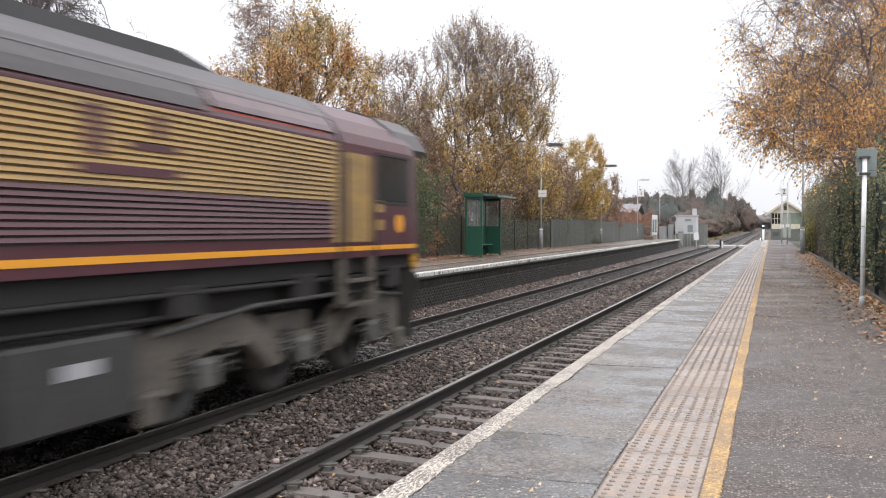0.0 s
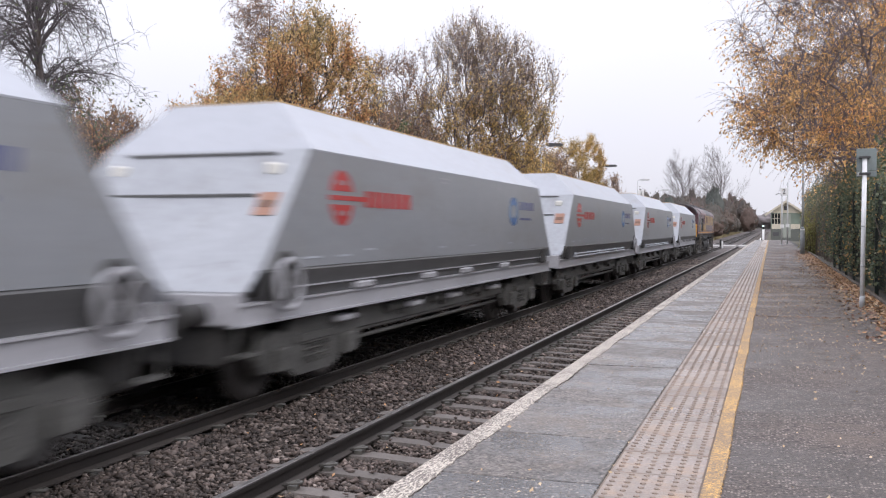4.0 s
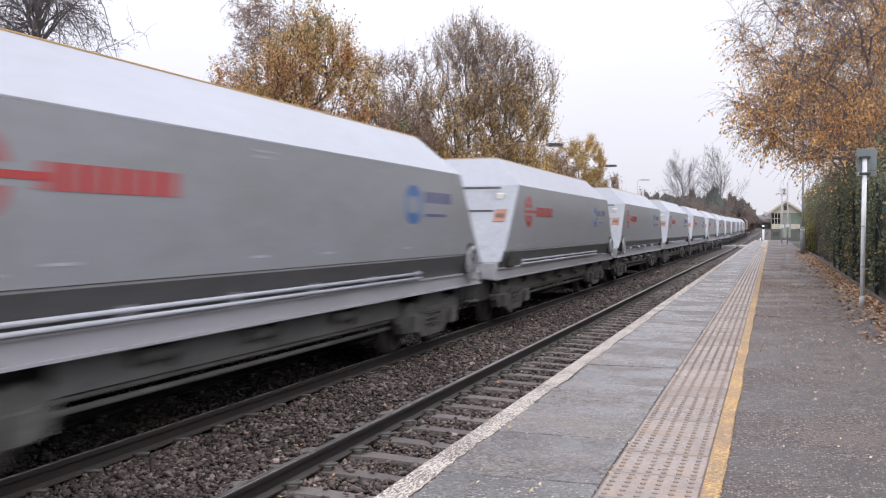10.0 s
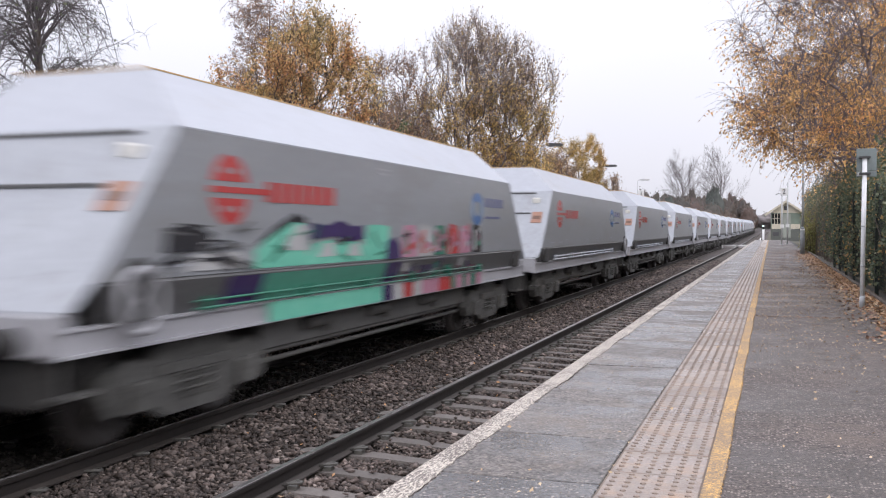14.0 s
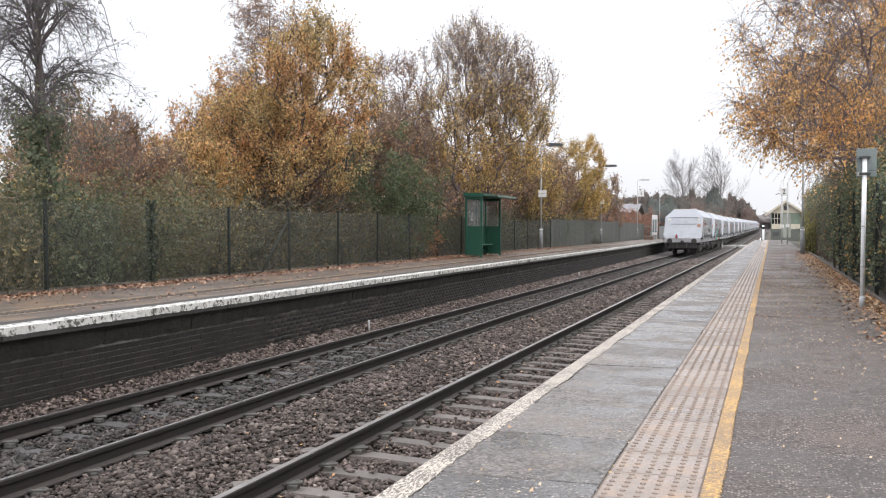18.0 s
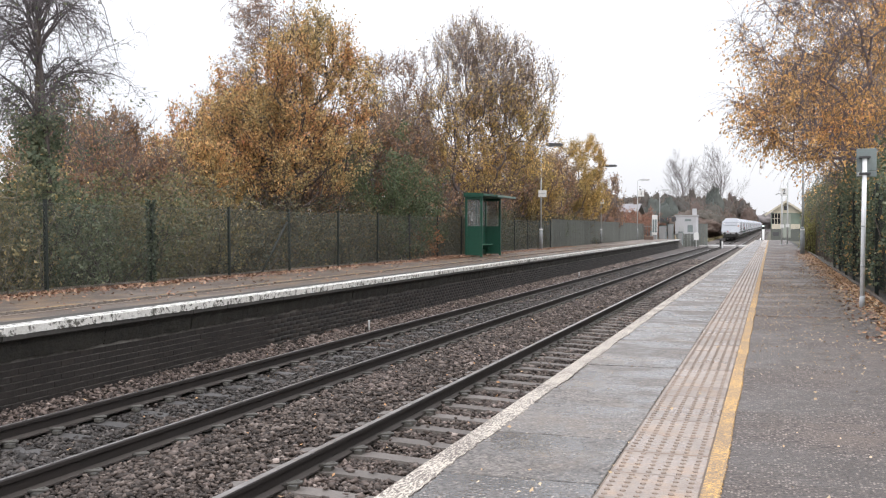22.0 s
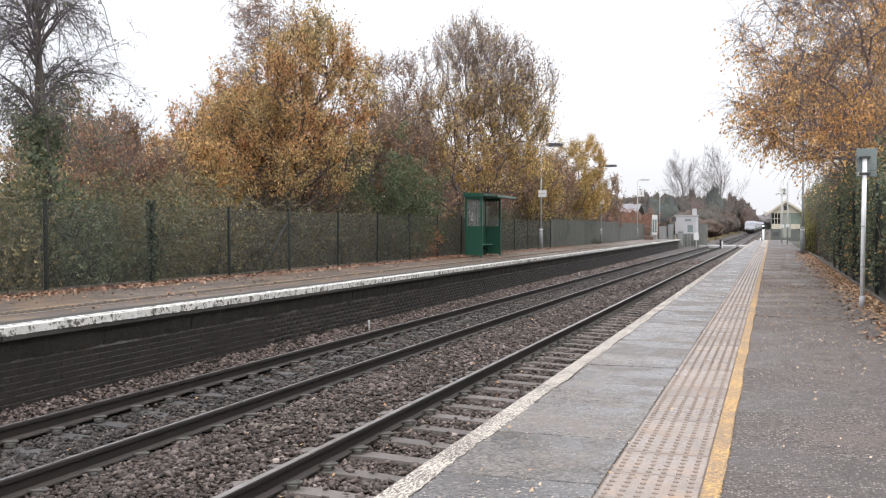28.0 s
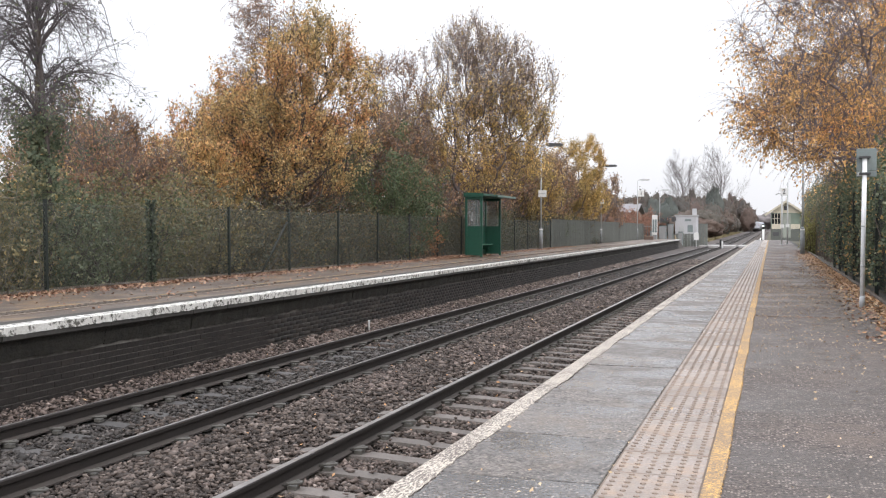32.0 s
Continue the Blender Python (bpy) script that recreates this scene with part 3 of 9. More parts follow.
def build_platform_left():
    bm = B()
    ys = [-60, -20, 8, 16, 25, 40, 60, 80, 102]
    loft(bm, [[(fence_l(y) - 1.2, y, -0.5), (edge_l(y) - 0.02, y, -0.5), (edge_l(y) - 0.02, y, PZ - 0.16), (fence_l(y) - 1.2, y, PZ - 0.16)] for y in ys] + [[(-13.5, 110, -0.5), (-9.1, 110, -0.5), (-9.1, 110, -0.2), (-13.5, 110, -0.2)]])
    setting("platform_core", bm, M_MORTAR, "dark brick-faced platform wall across the line", "platform")
    bm = B()
    loft(bm, [[(fence_l(y) - 0.9, y, PZ - 0.159), (edge_l(y) - 0.42, y, PZ - 0.159), (edge_l(y) - 0.42, y, PZ - 0.004), (fence_l(y) - 0.9, y, PZ - 0.004)] for y in ys])
    setting("platform_deck", bm, M_ASPHALT2, "brown worn asphalt platform surface with wet patches", "platform")
    bm = B()
    for a, b in zip(ys, ys[1:]):
        y = a
        while y < b - 0.01:
            e = min(y + 0.9, b)
            j = random.uniform(-0.008, 0.008)
            loft(bm, [[(edge_l(t) - 0.415, t, PZ - 0.15), (edge_l(t) + 0.1 + j, t, PZ - 0.15), (edge_l(t) + 0.12 + j, t, PZ - 0.135), (edge_l(t) + 0.12 + j, t, PZ - 0.01), (edge_l(t) + 0.11 + j, t, PZ), (edge_l(t) - 0.415, t, PZ)] for t in (y + 0.004, e - 0.004)])
            y = e
    setting("platform_coping", bm, M_COPING, "dirty concrete coping stones", "coping")
    bm = B()
    for a, b in zip(ys, ys[1:]):
        y = a
        while y < b - 0.01:
            e = min(y + 0.9, b)
            bits = [(t, random.uniform(-0.006, 0.005), random.uniform(-0.018, 0.018)) for t in np.linspace(y + 0.004, e - 0.004, 15 if 7 < y < 45 else 3)]
            loft(bm, [[(edge_l(t) + 0.02, t, PZ + 0.001), (edge_l(t) + 0.125, t, PZ + 0.001), (edge_l(t) + 0.128, t, PZ - 0.085 + p), (edge_l(t) + 0.133, t, PZ - 0.085 + p), (edge_l(t) + 0.131, t, PZ + 0.004), (edge_l(t) - 0.14 + q, t, PZ + 0.004), (edge_l(t) - 0.14 + q, t, PZ + 0.001)] for t, p, q in bits])
            y = e
    setting("platform_white_line", bm, M_WHITE_EDGE2, "chipped white paint along the platform edge", "paint line")
    # strip of ribbed warning paving and a faded yellow line
    bm, ribs = B(), B()
    y = 6.0
    while y < 60:
        e = y + 0.4
        loft(bm, [[(edge_l(t) - 1.32, t, PZ - 0.003), (edge_l(t) - 0.92, t, PZ - 0.003), (edge_l(t) - 0.92, t, PZ + 0.003), (edge_l(t) - 1.32, t, PZ + 0.003)] for t in (y + 0.003, e - 0.003)])
        for k in range(3):
            t = y + 0.067 + k * 0.133
            box(ribs, edge_l(t) - 1.24, edge_l(t) - 1.02, t - 0.03, t + 0.03, PZ + 0.002, PZ + 0.012)
        y = e
    setting("platform_warning_ribs", ribs, M_RIB, "dark worn ribs of the warning paving", "tactile paving")
    setting("platform_warning_strip", bm, M_TACTILE2, "worn grey-brown ribbed warning paving", "tactile paving")
    bm = B()
    for y in np.arange(6.0, 58.0, 2.0):
        loft(bm, [[(edge_l(t) - 1.44, t, PZ - 0.002), (edge_l(t) - 1.36, t, PZ - 0.002), (edge_l(t) - 1.36, t, PZ + 0.002), (edge_l(t) - 1.44, t, PZ + 0.002)] for t in (y, y + 2.0)])
    setting("platform_yellow_line", bm, M_YELLOW2, "faded yellow line behind the warning paving", "paint line")


M_KERB = surf("earth_stained_edging", (0.13, 0.105, 0.085), (0.06, 0.05, 0.04), big=2, fine=30)
M_JOINT = surf("sandy_joint_mortar", (0.24, 0.19, 0.15), (0.11, 0.085, 0.068), big=2, fine=30)
M_RIB = surf("dark_worn_rib", (0.125, 0.1, 0.082), (0.07, 0.057, 0.048), big=2, fine=30)
M_TACTILE2 = surf("worn_ribbed_paving", (0.22, 0.17, 0.125), (0.12, 0.095, 0.075), rough=0.65, big=1.5, fine=30)
M_YELLOW2 = surf("faded_yellow_paint", (0.42, 0.27, 0.1), (0.2, 0.15, 0.09), rough=0.65, big=1.2, fine=30, stain=(0.15, 0.12, 0.1), stain_at=(0.45, 0.6))
build_ground()
build_ballast()
build_track("track_near", NEAR_X, 6.19, 0.028, M_SLEEPER)
build_track("track_far", FAR_X, 0.2, 0.014, M_SLEEPER_DARK, -0.03)
build_platform_right()
build_platform_left()


# ---- furniture of the far platform ----
M_PLATE = surf("grey_plate_back", (0.22, 0.26, 0.26), (0.16, 0.19, 0.19), rough=0.45, big=3, fine=20, bump=0.05)
def build_shelter():
    s = thing("platform_shelter", "green steel waiting shelter with glazed upper panels and a bench", "shelter")
    x0, x1, y0, y1, z0, z1 = -10.95, -10.35, 34.65, 37.25, PZ - 0.004, 3.15
    for x, y in ((x0, y0), (x1, y0), (x0, y1), (x1, y1), (x0, 35.95)):
        part("post", box(B(), x - 0.04, x + 0.04, y - 0.04, y + 0.04, z0, z1, 0.006), M_SHELTER, s)
    def panel(a, b, lower):
        (xa, ya), (xb, yb) = a, b
        along_y = abs(ya - yb) > abs(xa - xb)
        t = 0.02
        def bx(z_0, z_1, inset, m, name, th):
            if along_y:
                return part(name, box(B(), xa - th, xa + th, ya + inset, yb - inset, z_0, z_1), m, s)
            return part(name, box(B(), xa + inset, xb - inset, ya - th, ya + th, z_0, z_1), m, s)
        bx(z0 + 0.06, lower, 0.04, M_SHELTER, "lower_panel", t)
        bx(lower, lower + 0.06, 0.04, M_SHELTER, "rail", 0.028)
        bx(z1 - 0.1, z1, 0.04, M_SHELTER, "rail", 0.028)
        g = bx(lower + 0.06, z1 - 0.1, 0.11, M_CLEAR, "pane", 0.005)
        return g
    panel((x0, y0), (x1, y0), 1.98)
    panel((x0, y1), (x1, y1), 1.98)
    panel((x0, y0), (x0, 35.95), 1.98)
    panel((x0, 35.95), (x0, y1), 1.98)
    roof = B()
    loft(roof, [[(x0 - 0.08, y, z1), (x1 + 0.1, y, z1), (x1 + 0.1, y, z1 + 0.13), (x0 - 0.08, y, z1 + 0.17)] for y in (y0 - 0.1, y1 + 0.1)])
    part("roof", roof, M_SHELTER, s, "flat green roof")
    can = B()
    loft(can, [[(x1 + 0.1, y, z1 + 0.03), (-9.72, y, z1 + 0.0), (-9.72, y, z1 + 0.05), (x1 + 0.1, y, z1 + 0.11)] for y in (y0 - 0.05, y1 + 0.1)])
    part("canopy", can, M_CANOPY, s, "pale grey canopy edge over the front")
    part("gutter", box(B(), -9.76, -9.7, y0 - 0.05, y1 + 0.1, z1 - 0.02, z1 + 0.06, 0.01), M_CANOPY, s)
    part("seat", box(B(), x0 + 0.06, x0 + 0.36, y0 + 0.15, y1 - 0.15, PZ + 0.42, PZ + 0.46, 0.01), M_SHELTER_SEAT, s, "narrow green bench")
    for y in (35.2, 36.7):
        part("bracket", box(B(), x0 + 0.04, x0 + 0.3, y - 0.02, y + 0.02, PZ + 0.25, PZ + 0.42), M_SHELTER, s)
    part("notice", box(B(), x0 + 0.028, x0 + 0.034, 35.15, 35.4, 2.25, 2.6), M_WHITE, s, "small white notice")


M_CANOPY = surf("pale_canopy_sheet", (0.09, 0.17, 0.135), (0.06, 0.12, 0.095), rough=0.4)
M_SHELTER_SEAT = surf("worn_green_seat", (0.08, 0.2, 0.14), (0.05, 0.14, 0.1), rough=0.5)


M_LAMPBASE = surf("mid_grey_lamp_base", (0.27, 0.28, 0.285), (0.2, 0.21, 0.215), rough=0.5, big=3, fine=20, bump=0.05)


def build_lamp(x, y, top, dark, side, sign=None, label=""):
    """Platform lamp: stout base with a door, thin pole, short arm and a flat lantern."""
    l = thing("platform_lamp", label or "slim grey lamp column with a flat lantern", "lamp post", "platform lamps")
    b = B()
    tube(b, (x, y, PZ - 0.006), (x, y, PZ + 1.06), 0.085, 0.085, 14)
    tube(b, (x, y, PZ + 1.06), (x, y, PZ + 1.14), 0.085, 0.045, 14)
    part("base", b, M_LAMPBASE, l, "stout mid-grey base")
    part("collar", tube(B(), (x, y, PZ + 1.0), (x, y, PZ + 1.07), 0.092, None, 14), M_WHITE, l, "pale collar")
    part("door", box(B(), x + 0.06, x + 0.092, y - 0.04, y + 0.04, PZ + 0.3, PZ + 0.75, 0.005), M_LAMPBASE, l)
    part("pole", tube(B(), (x, y, PZ + 1.1), (x, y, top), 0.042, 0.034, 12), M_GREYPOLE, l, "thin grey pole")
    a = B()
    pipe(a, [(x, y, top - 0.02), (x + side * 0.08, y, top + 0.08), (x + side * 0.3, y, top + 0.12), (x + side * 0.55, y, top + 0.12)], 0.025, 8)
    part("arm", a, M_GREYPOLE, l)
    h = B()
    loft(h, [[(x + side * p, y - w, top + 0.12 - d), (x + side * p, y + w, top + 0.12 - d), (x + side * p, y + w * 0.8, top + 0.12 + u), (x + side * p, y - w * 0.8, top + 0.12 + u)] for p, w, d, u in ((0.25, 0.08, 0.03, 0.04), (0.38, 0.19, 0.1, 0.08), (1.05, 0.2, 0.08, 0.07), (1.15, 0.1, 0.03, 0.03))])
    part("lantern", h, M_DARKMETAL if dark else M_GREYPOLE, l, "flat dark lantern" if dark else "flat grey lantern")
    if sign:
        z, w, hh = sign
        part("name_board", box(B(), x - w * 0.3, x + w * 0.7, y - 0.08, y - 0.05, z - hh / 2, z + hh / 2, 0.005), M_WHITE, l, "small white name board")
        part("name_bar", box(B(), x - w * 0.2, x + w * 0.58, y - 0.086, y - 0.0805, z - 0.015, z + 0.015), M_GREYPOLE, l)
    return l


def words(text, size, m, parent, name="number", material=None):
    c = bpy.data.curves.new(name, "FONT")
    c.body, c.size, c.align_x, c.align_y, c.extrude = text, size, "CENTER", "CENTER", 0.004
    ob = new(name, c)
    c.materials.append(material or M_BLACK)
    ob.parent, ob.matrix_basis = parent, m
    return ob


def wire_mesh(y0, y1, xf, z0, z1, pitch, r):
    """Diagonal wires of a chain-link fence along y."""
    rng = np.random.default_rng(8)
    h = z1 - z0
    a, b = [], []
    for sgn in (1, -1):
        for y in np.arange(y0 - h, y1 + h, pitch):
            ya, yb, za, zb = y, y + sgn * h * 0.62, z0, z1
            lo, hi = min(ya, yb), max(ya, yb)
            if lo < y0 or hi > y1:
                continue
            ym = (ya + yb) / 2
            a += [(xf(ya), ya, za), (xf(ym) + 0.01 * math.sin(ym * 3), ym, (za + zb) / 2)]
            b += [(xf(ym) + 0.01 * math.sin(ym * 3), ym, (za + zb) / 2), (xf(yb), yb, zb)]
    a, b = np.array(a), np.array(b)
    return tubes_np(a, b, np.full(len(a), r), np.full(len(a), r), 3)


def build_wire_fence_left():
    f = thing("chain_link_fence", "dark green chain-link fence along the back of the platform", "fence")
    ys = [8.0 + 2.85 * k - 0.85 for k in range(17)]
    for i, y in enumerate(ys):
        x = fence_l(y)
        p = B()
        lean = random.uniform(-0.03, 0.03)
        loft(p, [[(x - 0.025 + lean * t, y - 0.025, z), (x + 0.025 + lean * t, y - 0.025, z), (x + 0.025 + lean * t, y + 0.025, z), (x - 0.025 + lean * t, y + 0.025, z)] for z, t in ((0.6, 0), (2.42, 1))])
        part("post", p, M_DARK_GREEN, f)
    part("brace", tube(B(), (fence_l(21.3) - 0.02, 20.0, 0.85), (fence_l(21.3) - 0.02, 21.3, 2.1), 0.025, None, 8), M_DARK_GREEN, f)
    v, q = wire_mesh(6.9, 53.0, fence_l, PZ + 0.02, 2.36, 0.062, 0.0023)
    tagged(part("wire_mesh", raw_mesh("wire_mesh", v, q, M_WIRE), None, f, "green coated wire mesh"), "", "", "", "stuff")
    for z in (PZ + 0.05, 2.35):
        w = loft(B(), [[(fence_l(y) + 0.03 + a, y, z - 0.015 * (k % 2) + b) for a, b in ((-0.0025, 0), (0, -0.0025), (0.0025, 0), (0, 0.0025))] for k, y in enumerate(np.arange(7.0, 53.5, 2.85))])
        part("line_wire", w, M_WIRE, f)


def build_palisade():
    f = thing("palisade_fence", "grey-green steel palisade fence at the platform's far end", "fence")
    pal = B()
    extrude(pal, [(-0.034, -0.008), (0.0, 0.01), (0.034, -0.008), (0.03, -0.012), (0.0, 0.004), (-0.03, -0.012)], "z", 0.62, 2.5)
    pm = mesh_of("pale", pal, M_PALISADE)
    y = 53.2
    k = 0
    while y < 112 and k < 300:
        part("pale", pm, None, f, "", pose(fence_l(y) - 0.05, y, 0, 0, 0, 90))
        y += 0.15 if y < 90 else 0.2
        k += 1
    ys = np.arange(53.2, 112.5, 2.75)
    for y in ys:
        part("post", box(B(), fence_l(y) - 0.16, fence_l(y) - 0.09, y - 0.04, y + 0.04, 0.3, 2.45), M_PALISADE, f)
    for z in (1.0, 2.2):
        r = B()
        for a, b in zip(ys, ys[1:]):
            loft(r, [[(fence_l(t) - 0.1, t, z), (fence_l(t) - 0.06, t, z), (fence_l(t) - 0.06, t, z + 0.05), (fence_l(t) - 0.1, t, z + 0.05)] for t in (a, b)])
        part("rail", r, M_PALISADE, f)
    # the stretch that turns across behind the crossing
    g = thing("boundary_fence", "weathered grey-green close boarded fence by the crossing", "fence")
    for k in range(5):
        x = -8.75 + 0.33 * k
        part("board", box(B(), x, x + 0.3, 118.0, 118.04, -0.25, 2.55 + 0.02 * (k % 3), 0.01), M_PALISADE, g)
    low = thing("trackside_fence", "low grey-green boarded fence before the equipment building", "fence", "", "")
    for k in range(9):
        x = -10.75 + 0.34 * k
        part("board", box(B(), x, x + 0.31, 112.9, 112.94, -0.25, 1.4 + 0.03 * (k % 2), 0.01), M_PALISADE, low)
    part("rail", box(B(), -10.75, -7.72, 112.942, 113.0, 0.8, 0.9), M_PALISADE, low)
    for z in (0.4, 1.9):
        part("rail", box(B(), -8.75, -7.1, 118.042, 118.1, z, z + 0.1), M_PALISADE, g)


M_PALISADE = surf("grey_green_galvanised", (0.175, 0.185, 0.168), (0.11, 0.118, 0.108), rough=0.55, big=1.5, fine=12, rnd=0.15)
build_shelter()
build_lamp(-11.0 - 0.5, 49.5, 6.25, True, 1, (3.8, 0.44, 0.36), "grey lamp column with dark lantern and white name board")
build_lamp(-11.93, 71, 6.5, True, 1, (3.98, 0.36, 0.34), "grey lamp column with dark lantern and white name board")
lamp_3 = build_lamp(-12.4, 95, 6.65, False, 1, None, "grey lamp column with a white numbered board")
part("number_board", box(B(), -12.32, -11.75, 94.9, 94.93, 5.12, 5.74, 0.01), M_WHITE, lamp_3, "white board with a platform number")
words("1", 0.55, pose(-12.03, 94.894, 5.43, 90, 0, 0), lamp_3)
build_lamp(-13.7, 127, 6.9, False, 1)
build_wire_fence_left()


def build_post_ivy():
    """Ivy wound round one fence post."""
    rng = np.random.default_rng(17)
    y = 8.0 + 2.85 * 3 - 0.85
    x = fence_l(y)
    iv = thing("ivy", "dark ivy wrapped round a fence post", "ivy")
    n = 900
    a, z = rng.uniform(0, 6.28, n), rng.uniform(PZ, 2.5, n)
    r = 0.05 + 0.06 * rng.uniform(0, 1, n) * (1 + 0.5 * np.sin(z * 9))
    v, f = sheets(rng, np.stack([x + r * np.cos(a), y + r * np.sin(a), z], 1), 0.055, 0.8)
    part("foliage", raw_mesh("foliage", v, f, M_POST_IVY), None, iv)
    part("stem", pipe(B(), [(x + 0.05 * math.cos(3 * t), y + 0.05 * math.sin(3 * t), PZ - 0.15 + 0.16 * t) for t in range(11)], 0.012, 6), M_BARK, iv)


M_POST_IVY = islands("post_ivy_leaf", [(0, (0.035, 0.05, 0.03)), (0.6, (0.06, 0.08, 0.05)), (1, (0.1, 0.12, 0.075))], 0.5)
build_post_ivy()
build_palisade()


def build_stub_posts():
    for x, y in ((-7.52, 17.4), (-7.55, 39.5)):
        m = thing("marker_post", "short weathered white marker post in the ballast", "marker post", "marker posts")
        part("post", tube(B(), (x, y, -0.12), (x, y, 0.1), 0.022, 0.02, 8), M_GREYPOLE, m)
        part("cap", tube(B(), (x, y, 0.1), (x, y, 0.12), 0.026, 0.02, 8), M_WHITE, m)


build_stub_posts()


# ---- furniture of the near platform ----
def build_sign_post():
    s = thing("sign_post", "white steel post with a square grey plate seen from behind", "sign post")
    x, y = 1.16, 13.88
    part("post", tube(B(), (x, y, PZ - 0.004), (x + 0.02, y, 2.86), 0.03, 0.03, 16), M_POST_WHITE, s, "scuffed white tubular post")
    part("cap", tube(B(), (x + 0.02, y, 2.86), (x + 0.02, y, 2.885), 0.033, 0.024, 16), M_GALV, s)
    part("sleeve", tube(B(), (x + 0.002, y, PZ - 0.003), (x + 0.004, y, PZ + 0.16), 0.036, 0.034, 16), M_GALV, s, "galvanised foot sleeve")
    part("plate", box(B(), 1.08, 1.33, y + 0.05, y + 0.062, 2.7, 3.0, 0.004), M_PLATE, s, "grey back of a square plate")
    part("plate", box(B(), 1.08, 1.33, y + 0.05, y + 0.062, 2.62, 2.695, 0.004), M_PLATE, s, "narrow grey lower plate")
    part("sticker", box(B(), 1.095, 1.15, y + 0.0465, y + 0.0495, 2.635, 2.68), M_WHITE, s)
    for z in (2.66, 2.88):
        part("clamp", box(B(), 1.11, 1.25, y - 0.045, y + 0.0495, z - 0.015, z + 0.015, 0.004), M_DARKMETAL, s)
    for z in (1.42, 1.95):
        part("band", tube(B(), (x + 0.006, y, z), (x + 0.007, y, z + 0.02), 0.0325, None, 16), M_GALV, s)


M_POST_WHITE = surf("scuffed_white_post", (0.84, 0.85, 0.86), (0.7, 0.71, 0.72), rough=0.4, big=2.5, fine=14, bump=0.05, stain=(0.5, 0.5, 0.5), stain_at=(0.62, 0.72))
build_sign_post()
build_lamp(1.27, 43, 6.0, False, -1, None, "grey lamp column in front of the ivy hedge")


def build_mast(x, y, top, r, label, name="mast"):
    m = thing(name, label, "post", "posts along the platform")
    part("pole", tube(B(), (x, y, PZ - 0.03), (x, y, top), r, r * 0.85, 10), M_GREYPOLE, m)
    part("foot", box(B(), x - 0.12, x + 0.12, y - 0.12, y + 0.12, PZ - 0.03, PZ + 0.02), M_GREYPOLE, m)
    return m


mast = build_mast(0.72, 70, 4.2, 0.05, "slim grey post with a camera bracket")
part("bracket", pipe(B(), [(0.72, 70, 4.15), (0.66, 70, 4.35), (0.5, 70, 4.4), (0.3, 70, 4.3)], 0.035, 8), M_GREYPOLE, mast)
part("notice", box(B(), 0.62, 0.86, 69.9, 69.93, 2.0, 2.25), M_WHITE, mast, "small white notice")
mast = build_mast(1.12, 72, 5.2, 0.05, "grey post carrying a white numbered board")
part("number_board", box(B(), 0.62, 1.12, 71.9, 71.93, 4.3, 4.85, 0.01), M_WHITE, mast, "white board with a platform number")
words("2", 0.5, pose(0.87, 71.894, 4.57, 90, 0, 0), mast)
part("notice", box(B(), 1.0, 1.25, 71.9, 71.93, 2.05, 2.3), M_WHITE, mast, "small white notice")
mast = build_mast(1.55, 52, 5.6, 0.055, "tall dark post in the hedge")


def build_wire_fence_right():
    f = thing("mesh_fence", "dark green wire mesh fence in front of the ivy", "fence")
    xf = lambda y: 1.64 + 0.006 * (y - 10)
    for y in np.arange(10.0, 31, 2.5):
        part("post", box(B(), xf(y) - 0.03, xf(y) + 0.03, y - 0.03, y + 0.03, 0.6, 2.7), M_DARK_GREEN, f)
    v, q = wire_mesh(8.5, 30.0, xf, PZ + 0.06, 2.6, 0.06, 0.0018)
    tagged(part("wire_mesh", raw_mesh("wire_mesh", v, q, M_DARK_GREEN), None, f, "dark green wire mesh"), "", "", "", "stuff")


build_wire_fence_right()

# ---- level crossing and signal box ----
M_CREAM = surf("cream_paint", (0.6, 0.55, 0.44), (0.48, 0.44, 0.35), rough=0.6, big=2, fine=12)
M_SAGE = surf("sage_green_paint", (0.2, 0.25, 0.2), (0.14, 0.18, 0.145), rough=0.6, big=2, fine=12)
M_BASE_GREY = surf("dark_grey_boarding", (0.13, 0.14, 0.125), (0.08, 0.086, 0.078), rough=0.7, big=2, fine=14)
M_SLATE = surf("grey_slate", (0.13, 0.13, 0.14), (0.07, 0.07, 0.078), rough=0.6, big=2, fine=12)
M_BRICK_RED = surf("weathered_brown_brick", (0.17, 0.11, 0.085), (0.1, 0.07, 0.055), rough=0.8, big=2, fine=18)
M_DECK = surf("pale_crossing_deck", (0.42, 0.41, 0.4), (0.3, 0.29, 0.28), rough=0.7, big=1, fine=10)
M_TAN = surf("tan_timber", (0.36, 0.27, 0.16), (0.24, 0.18, 0.11), rough=0.7, big=2, fine=14)
M_DRY = surf("dry_grass", (0.3, 0.25, 0.14), (0.19, 0.16, 0.09), rough=0.9, big=1, fine=6, bump=0.8)


